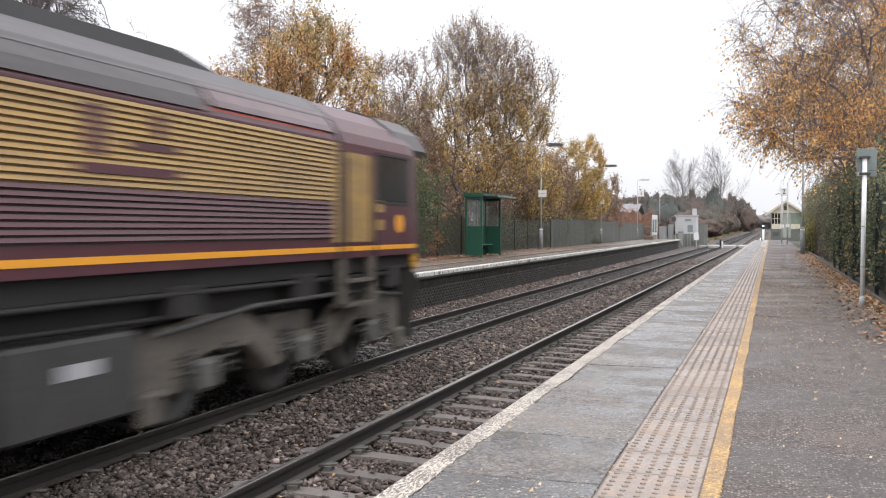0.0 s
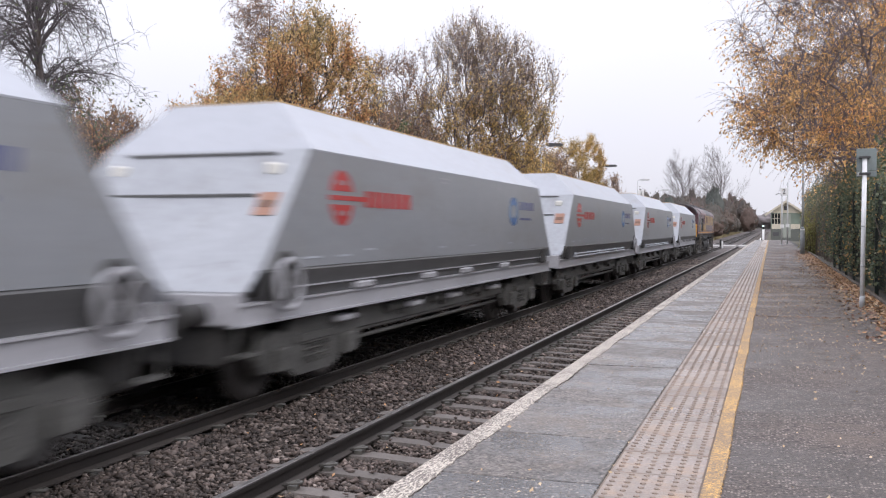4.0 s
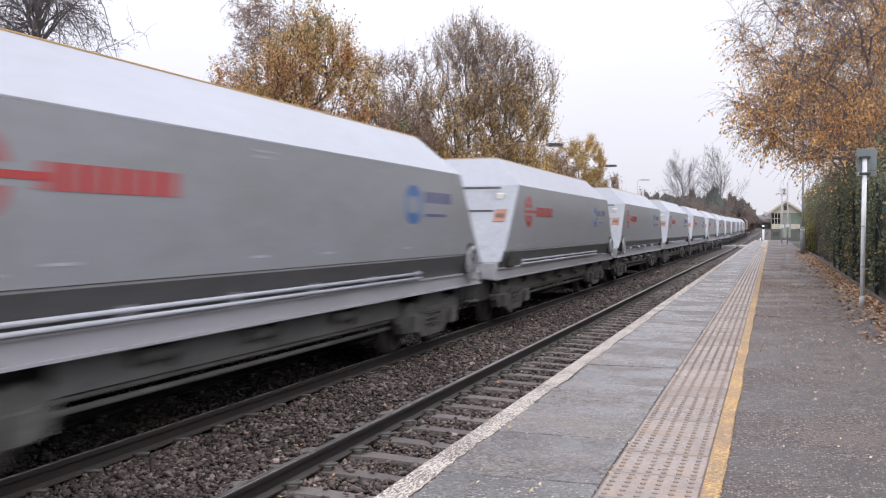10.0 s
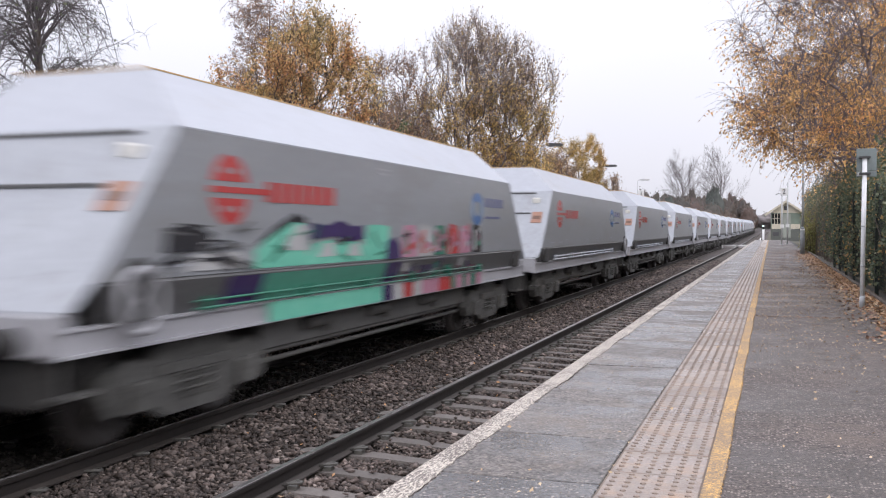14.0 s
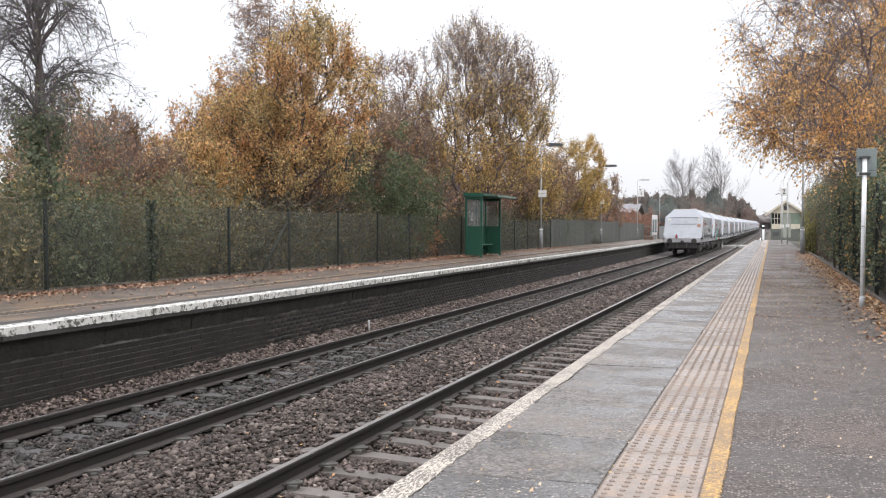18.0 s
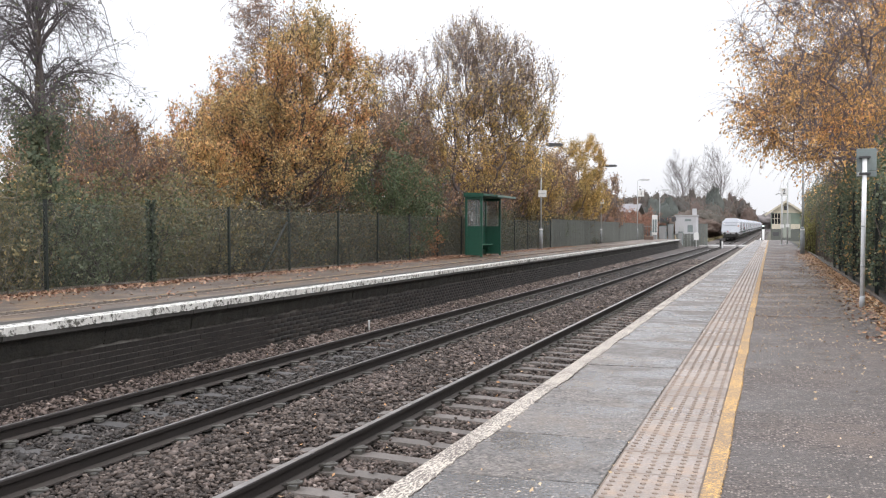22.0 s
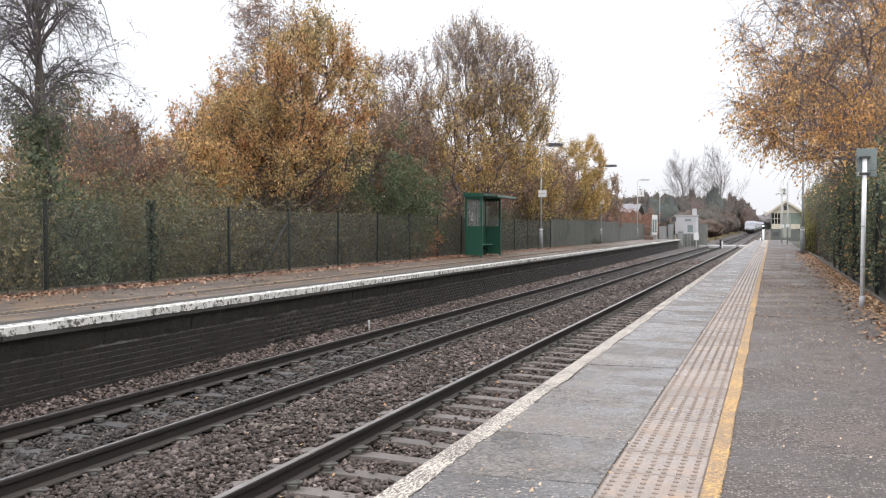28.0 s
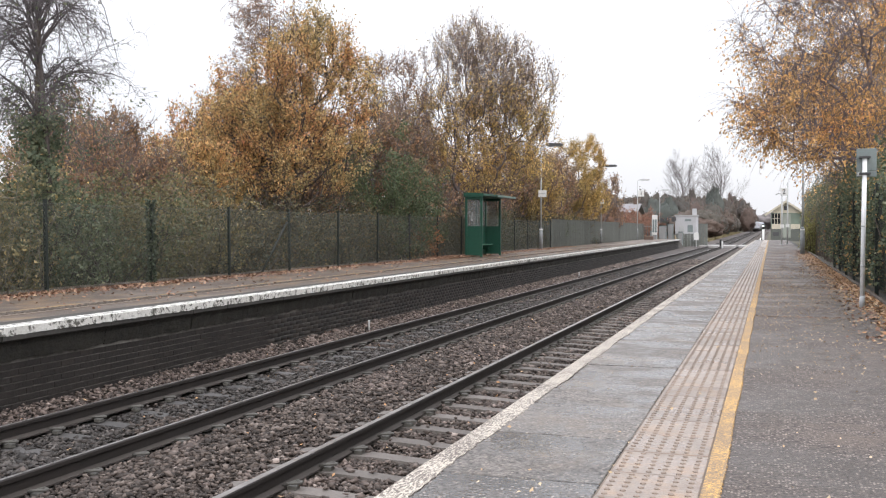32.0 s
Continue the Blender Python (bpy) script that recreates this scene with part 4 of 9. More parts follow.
def build_signal_box():
    s = thing("signal_box", "small timber signal box, cream and sage, with a slate gable roof", "signal box")
    x0, x1, y0, y1 = 0.0, 3.5, 124.0, 131.0
    part("base", box(B(), x0, x1, y0, y1, -0.2, 1.95), M_BASE_GREY, s, "dark grey boarded base")
    part("vent", box(B(), x0 + 0.25, x0 + 0.95, y0 - 0.03, y0 + 0.01, 1.1, 1.55), M_DARKMETAL, s, "dark louvre in the base")
    part("panelling", box(B(), x0 + 0.05, x1 - 0.05, y0 + 0.02, y1, 1.95, 2.55), M_CREAM, s, "cream timber panelling")
    part("upper_wall", box(B(), x0 + 0.1, x1 - 0.1, y0 + 0.1, y1, 2.55, 3.9), M_SAGE, s, "sage timber wall")
    for k in range(3):
        a = x0 + 0.12 + 0.34 * k
        w = part("window", box(B(), a, a + 0.3, y0 + 0.03, y0 + 0.11, 2.6, 3.82), M_GLASS, s, "tall window pane")
        part("frame", box(B(), a + 0.285, a + 0.345, y0 + 0.01, y0 + 0.12, 2.55, 3.88), M_CREAM, w, "cream glazing bar")
        part("transom", box(B(), a, a + 0.3, y0 + 0.01, y0 + 0.12, 3.2, 3.25), M_CREAM, w)
    for k in range(8):
        a = y0 + 0.3 + 0.82 * k
        part("window", box(B(), x0 + 0.07, x0 + 0.12, a, a + 0.72, 2.6, 3.82), M_GLASS, s, "tall window pane")
    for x in (x0, x0 + 1.2, x1 - 0.12):
        part("corner_post", box(B(), x, x + 0.12, y0 - 0.02, y0 + 0.1, 1.95, 3.9), M_SAGE, s)
    part("side_door", box(B(), x0 + 1.36, x0 + 2.3, y0 - 0.01, y0 + 0.1, 0.9, 3.8), M_SAGE_PALE, s, "pale grey-green boarded end")
    gable = B()
    extrude(gable, [(x0 - 0.05, 3.9), (x1 + 0.05, 3.9), ((x0 + x1) / 2, 5.25)], "y", y0 + 0.06, y0 + 0.12)
    part("gable", gable, M_CREAM, s, "cream boarded gable")
    for sg in (-1, 1):
        r = B()
        cx = (x0 + x1) / 2
        loft(r, [[(cx, y, 5.32), (cx, y, 5.42), (cx + sg * 2.45, y, 3.72), (cx + sg * 2.4, y, 3.62)] for y in (y0 - 0.5, y1 + 0.4)])
        part("roof_slope", r, M_SLATE, s, "grey slate roof slope")
        b = B()
        loft(b, [[(cx, y, 5.2), (cx, y, 5.45), (cx + sg * 2.48, y, 3.76), (cx + sg * 2.42, y, 3.5)] for y in (y0 - 0.56, y0 - 0.5)])
        part("bargeboard", b, M_CREAM, s, "cream bargeboard")
        part("gutter", tube(B(), (cx + sg * 2.45, y0 - 0.5, 3.62), (cx + sg * 2.45, y1 + 0.4, 3.62), 0.06, None, 8), M_SAGE, s)
    part("gable_window", box(B(), 1.5, 1.95, y0 + 0.03, y0 + 0.07, 4.25, 4.75), M_DARKMETAL, s, "small dark gable opening")
    part("finial", tube(B(), (1.75, y0 - 0.53, 5.4), (1.75, y0 - 0.53, 5.9), 0.05, 0.02, 8), M_CREAM, s)


M_SAGE_PALE = surf("pale_sage_boarding", (0.3, 0.32, 0.28), (0.22, 0.24, 0.21), rough=0.6, big=2, fine=12)
build_signal_box()


def build_crossing():
    for k, (a, b) in enumerate(((-11.5, RAIL_C - 0.12), (RAIL_C + 0.12, RAIL_B - 0.12), (RAIL_B + 0.12, RAIL_A - 0.12), (RAIL_A + 0.12, RAIL_N - 0.12), (RAIL_N + 0.12, 4.0))):
        bm = B()
        for j in range(6):
            box(bm, a, b, 114 + 1.5 * j, 115.48 + 1.5 * j, -0.3, 0.01, 0.01)
        setting("crossing_deck_%d" % (k + 1), bm, M_DECK, "pale level crossing panels between the rails", "crossing deck")
    p = thing("crossing_post", "short black and white post between the tracks", "post")
    part("post", box(B(), -5.45, -5.25, 111.9, 112.1, -0.2, 0.75, 0.02), M_BLACK, p)
    part("white_face", box(B(), -5.24, -5.08, 111.9, 112.05, -0.2, 0.55, 0.01), M_WHITE, p)
    c = thing("crossing_marker", "rounded white marker board beside the crossing", "marker board")
    bm = B()
    extrude(bm, [(-8.0 + 0.27 * math.cos(a), 1.32 + 0.27 * math.sin(a)) for a in [math.pi * i / 10 for i in range(11)]] + [(-8.27, 0.7), (-7.73, 0.7)], "y", 112.0, 112.05)
    part("board", bm, M_WHITE, c)
    part("leg", box(B(), -8.04, -7.96, 112.05, 112.1, -0.3, 1.2), M_GREYPOLE, c)
    w = thing("relay_building", "small white equipment building by the crossing", "building")
    part("wall", box(B(), -10.5, -8.1, 113.6, 116.6, -0.2, 3.45, 0.03), M_WHITE_GREY, w, "pale grey-white wall")
    part("roof", box(B(), -10.57, -8.02, 113.5, 116.7, 3.45, 3.55, 0.02), M_GREYPOLE, w, "flat grey roof")
    part("door", box(B(), -10.1, -9.45, 113.56, 113.6, 0.2, 2.3), M_GREYPOLE, w)
    for k in range(11):
        part("sheeting_rib", box(B(), -10.3 + 0.2 * k, -10.26 + 0.2 * k, 113.575, 113.6, 0.3, 3.2), M_GREYPOLE, w)
    part("sign", box(B(), -9.4, -8.7, 113.55, 113.572, 2.85, 3.1), M_PLATE, w, "narrow grey sign")
    part("window", box(B(), -9.1, -8.5, 113.56, 113.6, 1.6, 2.4), M_PLATE, w)
    part("stack", box(B(), -8.6, -8.12, 113.8, 114.3, 3.55, 4.3, 0.02), M_WHITE_GREY, w, "square pale stack")
    for x, y, wd, h in ((-12.6, 107, 0.7, 1.5), (-11.75, 108, 0.8, 2.1), (-10.9, 109, 0.6, 2.3), (-9.7, 108.5, 0.5, 1.4)):
        k = thing("equipment_cabinet", "grey lineside equipment cabinet", "cabinet", "cabinets by the crossing")
        part("body", box(B(), x, x + wd, y, y + 0.5, -0.2, h + 0.2, 0.02), M_PLATE, k)
        part("door", box(B(), x + 0.06, x + wd - 0.06, y - 0.02, y, 0.1, h + 0.1), M_CABINET, k)
        part("lid", box(B(), x - 0.03, x + wd + 0.03, y - 0.04, y + 0.53, h + 0.2, h + 0.25), M_DARKMETAL, k)
    m = thing("barrier_machine", "dark barrier machine with a raised frame", "barrier")
    part("body", box(B(), -12.0, -11.4, 113.0, 113.6, -0.3, 1.2, 0.03), M_DARKMETAL, m)
    part("frame", pipe(B(), [(-12.1, 113.2, 1.2), (-12.1, 113.2, 3.2), (-10.4, 113.2, 3.3), (-10.4, 113.2, 2.9)], 0.07, 8), M_DARKMETAL, m)
    for x in (-11.9, -11.3, -10.6):
        part("lamp_hood", tube(B(), (x, 113.0, 3.0), (x, 112.8, 3.0), 0.2, 0.24, 12), M_DARKMETAL, m, "dark lamp hood")
    n = thing("notice_board", "white-framed notice board at the platform end", "notice board")
    part("frame", box(B(), -11.35, -10.8, 98.0, 98.06, 1.35, 3.35, 0.02), M_WHITE, n)
    part("sheet", box(B(), -11.28, -11.1, 97.97, 98.0, 1.6, 2.9), M_PLATE, n)
    part("sheet", box(B(), -11.05, -10.87, 97.97, 98.0, 1.6, 2.9), M_PLATE, n)
    for x in (-11.34, -10.86):
        part("leg", box(B(), x, x + 0.06, 98.0, 98.06, PZ - 0.1, 1.5), M_GREYPOLE, n)
    pb = thing("planter", "dark planter at the platform end", "planter")
    part("tub", box(B(), -12.0, -11.1, 97.0, 97.5, PZ - 0.004, PZ + 0.35, 0.03), M_BRICK_RED, pb)
    part("soil", box(B(), -11.95, -11.15, 97.05, 97.45, PZ + 0.34, PZ + 0.36), M_GROUND, pb)
    e = thing("ramp_fence", "tan timber end fence at the platform ramp", "fence")
    for k in range(5):
        part("board", box(B(), -9.6 + 0.01 * k, -9.57 + 0.01 * k, 103.4 + 0.3 * k, 103.66 + 0.3 * k, -0.2, 1.35 - 0.1 * k, 0.005), M_TAN, e)
    part("rail", box(B(), -9.56, -9.5, 103.4, 104.9, 0.5, 0.6), M_TAN, e)
    # white post with a small signal lamp, and the guard timbers before the crossing
    g = thing("signal_post", "white post with a small bright lamp", "signal")
    part("post", tube(B(), (-0.75, 108, -0.4), (-0.75, 108, 1.9), 0.12, 0.12, 10), M_WHITE, g)
    part("head", box(B(), -0.86, -0.64, 107.9, 108.1, 1.9, 2.45, 0.03), M_BLACK, g)
    part("lens", tube(B(), (-0.75, 107.9, 2.25), (-0.75, 107.87, 2.25), 0.085, None, 12), M_PALE_LAMP, g)
    t = thing("trespass_guard", "rows of dark angled guard timbers at the platform end", "guard")
    for k in range(9):
        x = -1.9 + 0.3 * k
        part("timber", extrude(B(), [(x, -0.35), (x + 0.22, -0.35), (x + 0.11, 0.1)], "y", 108.6, 111.5), M_TAN_DARK, t)
    b = thing("crossing_barrier", "white crossing post with red bands", "barrier")
    for x in (-1.35, -1.0):
        part("post", tube(B(), (x, 110.5, -0.4), (x + 0.3, 111.0, 0.95), 0.06, 0.06, 8), M_WHITE, b)
        part("band", tube(B(), (x + 0.15, 110.75, 0.28), (x + 0.21, 110.85, 0.55), 0.064, None, 8), M_RED_BAND, b)


M_CABINET = surf("dull_grey_cabinet_paint", (0.3, 0.3, 0.3), (0.22, 0.22, 0.22), rough=0.6, big=2, fine=12)
M_RED_BAND = surf("red_band_paint", (0.45, 0.06, 0.05), (0.35, 0.05, 0.045), rough=0.5)
M_WHITE_GREY = surf("pale_grey_stucco", (0.56, 0.56, 0.58), (0.44, 0.44, 0.46), rough=0.7, big=1.2, fine=10)
M_TAN_DARK = surf("dark_creosoted_timber", (0.07, 0.05, 0.04), (0.04, 0.03, 0.025), rough=0.8)
M_PALE_LAMP = lamp_mat("pale_crossing_lamp", (0.75, 1.0, 0.93), 2.5)
build_crossing()


def build_house():
    h = thing("distant_house", "distant house with a pale roof among trees", "house")
    part("wall", box(B(), -20.8, -18.0, 136, 144, 0.2, 4.2), M_BRICK_RED, h)
    for sg in (-1, 1):
        r = B()
        loft(r, [[(x, 140, 5.5), (x, 140, 5.62), (x, 140 + sg * 4.6, 4.2), (x, 140 + sg * 4.5, 4.1)] for x in (-21.1, -17.7)])
        part("roof", r, M_PALE_ROOF, h, "pale grey roof slope")
    part("chimney", box(B(), -18.8, -18.3, 139.7, 140.3, 5.2, 6.4), M_BRICK_RED, h)
    part("window", box(B(), -20.0, -18.9, 135.95, 136.0, 2.6, 3.7), M_GLASS, h)


M_PALE_ROOF = surf("pale_grey_roofing", (0.3, 0.29, 0.3), (0.2, 0.19, 0.2), rough=0.7, big=1, fine=8)
build_house()


def build_verge():
    rng = np.random.default_rng(71)
    n = 16000
    y = rng.uniform(124, 300, n)
    x = rng.uniform(-16, -8.6, n)
    z = ground_z(x, y)
    c = np.stack([x, y, z + 0.2], 1)
    v, f = sheets(rng, c, 0.55, 0.25)
    ob = new("dry_grass", raw_mesh("dry_grass", v, f, M_DRY))
    tagged(ob, "tufts of dry straw-coloured grass on the bank", "grass", "", "stuff")


build_verge()


# ---- trees ----
def grow(rng, p, d, length, r, level, spec, segs, tips):
    n = spec["n"][level]
    pts, rad = [p], [r]
    for i in range(n):
        d = unit(d + rng.normal(size=3) * spec["wob"][level] + np.array([0, 0, spec["up"][level]]))
        p = p + d * (length / n)
        pts.append(p)
        rad.append(r * (1 - (i + 1) / n * spec["taper"][level]))
        segs.append((pts[-2], p, rad[-2], rad[-1], level))
    if level == len(spec["kids"]):
        tips.append((pts[0], pts[-1]))
        return
    lo = spec["start"][level]
    for k in range(spec["kids"][level]):
        t = lo + (1 - lo) * (k + rng.uniform(0, 1)) / spec["kids"][level]
        s = min(int(t * n), n - 1)
        f = t * n - s
        q = pts[s] * (1 - f) + pts[s + 1] * f
        rr = rad[s] * (1 - f) + rad[s + 1] * f
        ax = unit(pts[s + 1] - pts[s])
        side = unit(np.cross(ax, rng.normal(size=3)))
        a = radians(spec["ang"][level] * rng.uniform(0.65, 1.3))
        dd = ax * math.cos(a) + side * math.sin(a)
        ln = length * spec["ratio"][level] * rng.uniform(0.7, 1.25) * (1.15 - spec["cone"][level] * t if spec["cone"][level] >= 0 else 0.35 + 0.85 * math.sin(math.pi * min(1.0, 0.22 + 0.62 * t)))
        grow(rng, q, dd, ln, max(rr * spec["thin"][level], spec["least"]), level + 1, spec, segs, tips)


BROAD = dict(least=0.005, n=(6, 5, 4, 3), wob=(0.06, 0.13, 0.16, 0.2), up=(0.05, 0.1, 0.08, 0.05), taper=(0.75, 0.8, 0.8, 0.8), kids=(15, 8, 6), start=(0.22, 0.2, 0.2), ang=(52, 45, 42), ratio=(0.52, 0.5, 0.5), cone=(0.55, 0.5, 0.4), thin=(0.5, 0.55, 0.55))


def tree_meshes(seed, spec, height, radius, bark, leaf, leaves, leaf_size, spread=1.0, blur=0.16, aspect=0.6):
    """Trunk mesh, limb mesh and crown mesh of one tree standing at its own origin."""
    rng = np.random.default_rng(seed)
    segs, tips = [], []
    grow(rng, np.zeros(3), unit(np.array([rng.normal() * 0.05, rng.normal() * 0.05, 1.0])), height, radius, 0, spec, segs, tips)
    p0, p1 = np.array([s[0] for s in segs]), np.array([s[1] for s in segs])
    sc = np.array([spread, spread, 1.0])
    p0, p1 = p0 * sc, p1 * sc
    r0, r1, lv = np.array([s[2] for s in segs]), np.array([s[3] for s in segs]), np.array([s[4] for s in segs])
    def wood(sel, k, name):
        v, f = tubes_np(p0[sel], p1[sel], r0[sel], r1[sel], k)
        return raw_mesh(name, v, f, bark[0] if name == "trunk" else bark[1], smooth=True)
    trunk, limbs = wood(lv == 0, 8, "trunk"), None
    v1, f1 = tubes_np(p0[lv == 1], p1[lv == 1], r0[lv == 1], r1[lv == 1], 5)
    v2, f2 = tubes_np(p0[lv >= 2], p1[lv >= 2], r0[lv >= 2], r1[lv >= 2], 3)
    v, f = joined([(v1, f1), (v2, f2)])
    limbs = raw_mesh("branchwork", v, f, bark[1], smooth=True)
    crown = None
    if leaves:
        a, b = np.array([t[0] for t in tips]) * sc, np.array([t[1] for t in tips]) * sc
        k = rng.integers(0, len(a), leaves)
        c = a[k] + (b[k] - a[k]) * rng.uniform(0.1, 1.1, leaves)[:, None] + rng.normal(size=(leaves, 3)) * blur
        v, f = sheets(rng, c, leaf_size, aspect)
        crown = raw_mesh("crown", v, f, leaf)
    return trunk, limbs, crown


def hung(rng, centres, size, aspect=0.62, hang=0.8):
    """Leaf faces that mostly hang by their stalks."""
    n = len(centres)
    u = unit(rng.normal(size=(n, 3)) + np.array([0, 0, -hang]))
    w = unit(np.cross(u, rng.normal(size=(n, 3))))
    nr = np.cross(u, w)
    s = (size * rng.uniform(0.6, 1.35, n))[:, None]
    fold = nr * s * rng.uniform(-0.22, 0.22, n)[:, None]
    v = np.stack([centres, centres + u * s * 0.45 + w * s * aspect * 0.5 + fold, centres + u * s, centres + u * s * 0.45 - w * s * aspect * 0.5 + fold], 1)
    return v.reshape(-1, 3), np.arange(4 * n).reshape(n, 4)


def waves(rng, p, length, k=7):
    """A smooth random field about 0 at the points p, with swells of about that length."""
    d = unit(rng.normal(size=(k, 3))) * rng.uniform(0.6, 1.5, k)[:, None] * 2 * np.pi / length
    return np.sin(p @ d.T + rng.uniform(0, 6.28, k)).sum(1) / math.sqrt(k)


def lobed_tree(seed, lobes, fork, radius, bark, crowns, leaf_size, points=520, twigs=5200, twig=0.5, climb=0.45, bal=0.32, lean=(0, 0), tip=0.0042, hang=0.8, droop=0.0, swell=1.3, rough=0.4, blur=0.06, fine=3):
    """A tree grown towards points spread through the rounded lobes (x, y, z, half-widths) of its crown.
    fork: height of the first fork; climb: how steeply the twigs rise; droop: how far they hang; crowns: (material, number of leaves, share by place)."""
    rng = np.random.default_rng(seed)
    lob = np.array(lobes, float)
    vol = (lob[:, 3] * lob[:, 4] * lob[:, 5]) ** 0.8
    k = rng.choice(len(lob), points, p=vol / vol.sum())
    q = unit(rng.normal(size=(points, 3))) * (rng.uniform(0.04, 1, points) ** 0.42)[:, None]
    att = lob[k, :3] + q * lob[k, 3:] * rng.uniform(0.86, 1.08, points)[:, None]
    att = att[att[:, 2] > fork * 0.75]
    m = 8
    base = np.column_stack([np.linspace(0, lean[0], m), np.linspace(0, lean[1], m), np.linspace(0, fork, m)]) + np.cumsum(rng.normal(size=(m, 3)) * np.array([0.03, 0.03, 0]), 0) * np.linspace(0, 1, m)[:, None]
    cap = m + len(att) * 14
    pos, path, par = np.zeros((cap, 3)), np.zeros(cap), np.full(cap, -1)
    pos[:m], path[:m], par[1:m] = base, np.linspace(0, fork, m), np.arange(m - 1)
    n = m
    att = att[np.argsort(np.linalg.norm(att - base[-1], axis=1) + rng.uniform(0, 0.6, len(att)))]
    ends = []
    for a in att:
        d = a - pos[m // 2:n]
        ln = np.linalg.norm(d, axis=1)
        cost = ln + bal * path[m // 2:n] + 1.3 * np.maximum(0, 0.25 * ln - d[:, 2])
        j = int(np.argmin(cost)) + m // 2
        ln = float(np.linalg.norm(a - pos[j]))
        if ln < 0.08:
            continue
        parts = min(14, max(2, int(ln / 0.38)))
        t = (np.arange(1, parts + 1) / parts)[:, None]
        bow = np.array([0, 0, -0.10 * ln]) * (4 * t * (1 - t)) * (1 - 1.8 * droop)
        pts = pos[j] + (a - pos[j]) * t + bow + rng.normal(size=(parts, 3)) * 0.022 * min(1.5, ln) * (t < 1)
        idx = np.arange(n, n + parts)
        pos[idx] = pts
        par[idx] = np.concatenate([[j], idx[:-1]])
        path[idx] = path[j] + ln * t[:, 0]
        n += parts
        ends.append(n - 1)
        if n > cap - 20:
            break
    pos, par = pos[:n], par[:n]
    load = np.zeros(n)
    load[ends] = 1
    for i in range(n - 1, 0, -1):
        load[par[i]] += load[i]
    load = np.maximum(load, 1)
    rad = tip * 1.5 * load ** 0.44
    rad *= np.where(np.arange(n) < m, radius / rad[m // 2], 1) if radius else 1
    rad[m:] = np.minimum(rad[m:], radius * 0.5)
    b = np.arange(1, n)
    a = par[b]
    r0 = np.minimum(rad[a], np.maximum(rad[b] * 1.5, 0.001))
    stem = b < m
    big = ~stem & (rad[b] > 0.02)
    small = ~stem & ~big
    trunk = raw_mesh("trunk", *tubes_np(pos[a[stem]], pos[b[stem]], rad[a[stem]], rad[b[stem]], 10), bark[0], smooth=True)
    # twigs from the thin outer wood
    thin = np.where((load <= 4) & (np.arange(n) >= m))[0]
    src = rng.choice(thin, twigs)
    ax = unit(pos[src] - pos[np.maximum(par[src], 0)])
    d = unit(ax * 0.7 + unit(rng.normal(size=(twigs, 3))) * 0.75 + np.array([0, 0, climb]))
    ln = twig * rng.uniform(0.45, 1.3, twigs)
    tw = [pos[src]]
    for i in range(3):
        d = unit(d + rng.normal(size=d.shape) * 0.16 + np.array([0, 0, 0.18 * climb - droop * (0.35 + 0.5 * i)]))
        tw.append(tw[-1] + d * (ln / 3)[:, None])
    tw = np.stack(tw, 1)
    tr = tip * np.array([1.0, 0.85, 0.7, 0.45])
    cut = (0, 1, 2, 3) if fine == 3 else (0, 2, 3) if fine == 2 else (0, 3)
    wood = [tubes_np(pos[a[big]], pos[b[big]], r0[big], rad[b[big]], 6), tubes_np(pos[a[small]], pos[b[small]], r0[small], rad[b[small]], 3)]
    for i, j in zip(cut, cut[1:]):
        wood.append(tubes_np(tw[:, i], tw[:, j], np.full(twigs, tr[i]), np.full(twigs, tr[j]), 3))
    v, f = joined(wood)
    meshes = [trunk, raw_mesh("branchwork", v, f, bark[1], smooth=True)]
    for mat, leaves, share in crowns:
        dense = np.clip(1.0 + rough * waves(rng, tw[:, 2], swell) + 0.7 * rough * waves(rng, tw[:, 2], swell * 0.4), 0.04, 2.2)
        dense = dense * np.maximum(share(tw[:, 2]), 0) if share else dense
        k = rng.choice(twigs, leaves, p=dense / dense.sum())
        j = rng.integers(0, 3, leaves)
        g = rng.uniform(0, 1, leaves)[:, None]
        c = tw[k, j] * (1 - g) + tw[k, j + 1] * g + rng.normal(size=(leaves, 3)) * blur
        meshes.append(raw_mesh("crown", *hung(rng, c, leaf_size, 0.62, hang), mat))
    return meshes


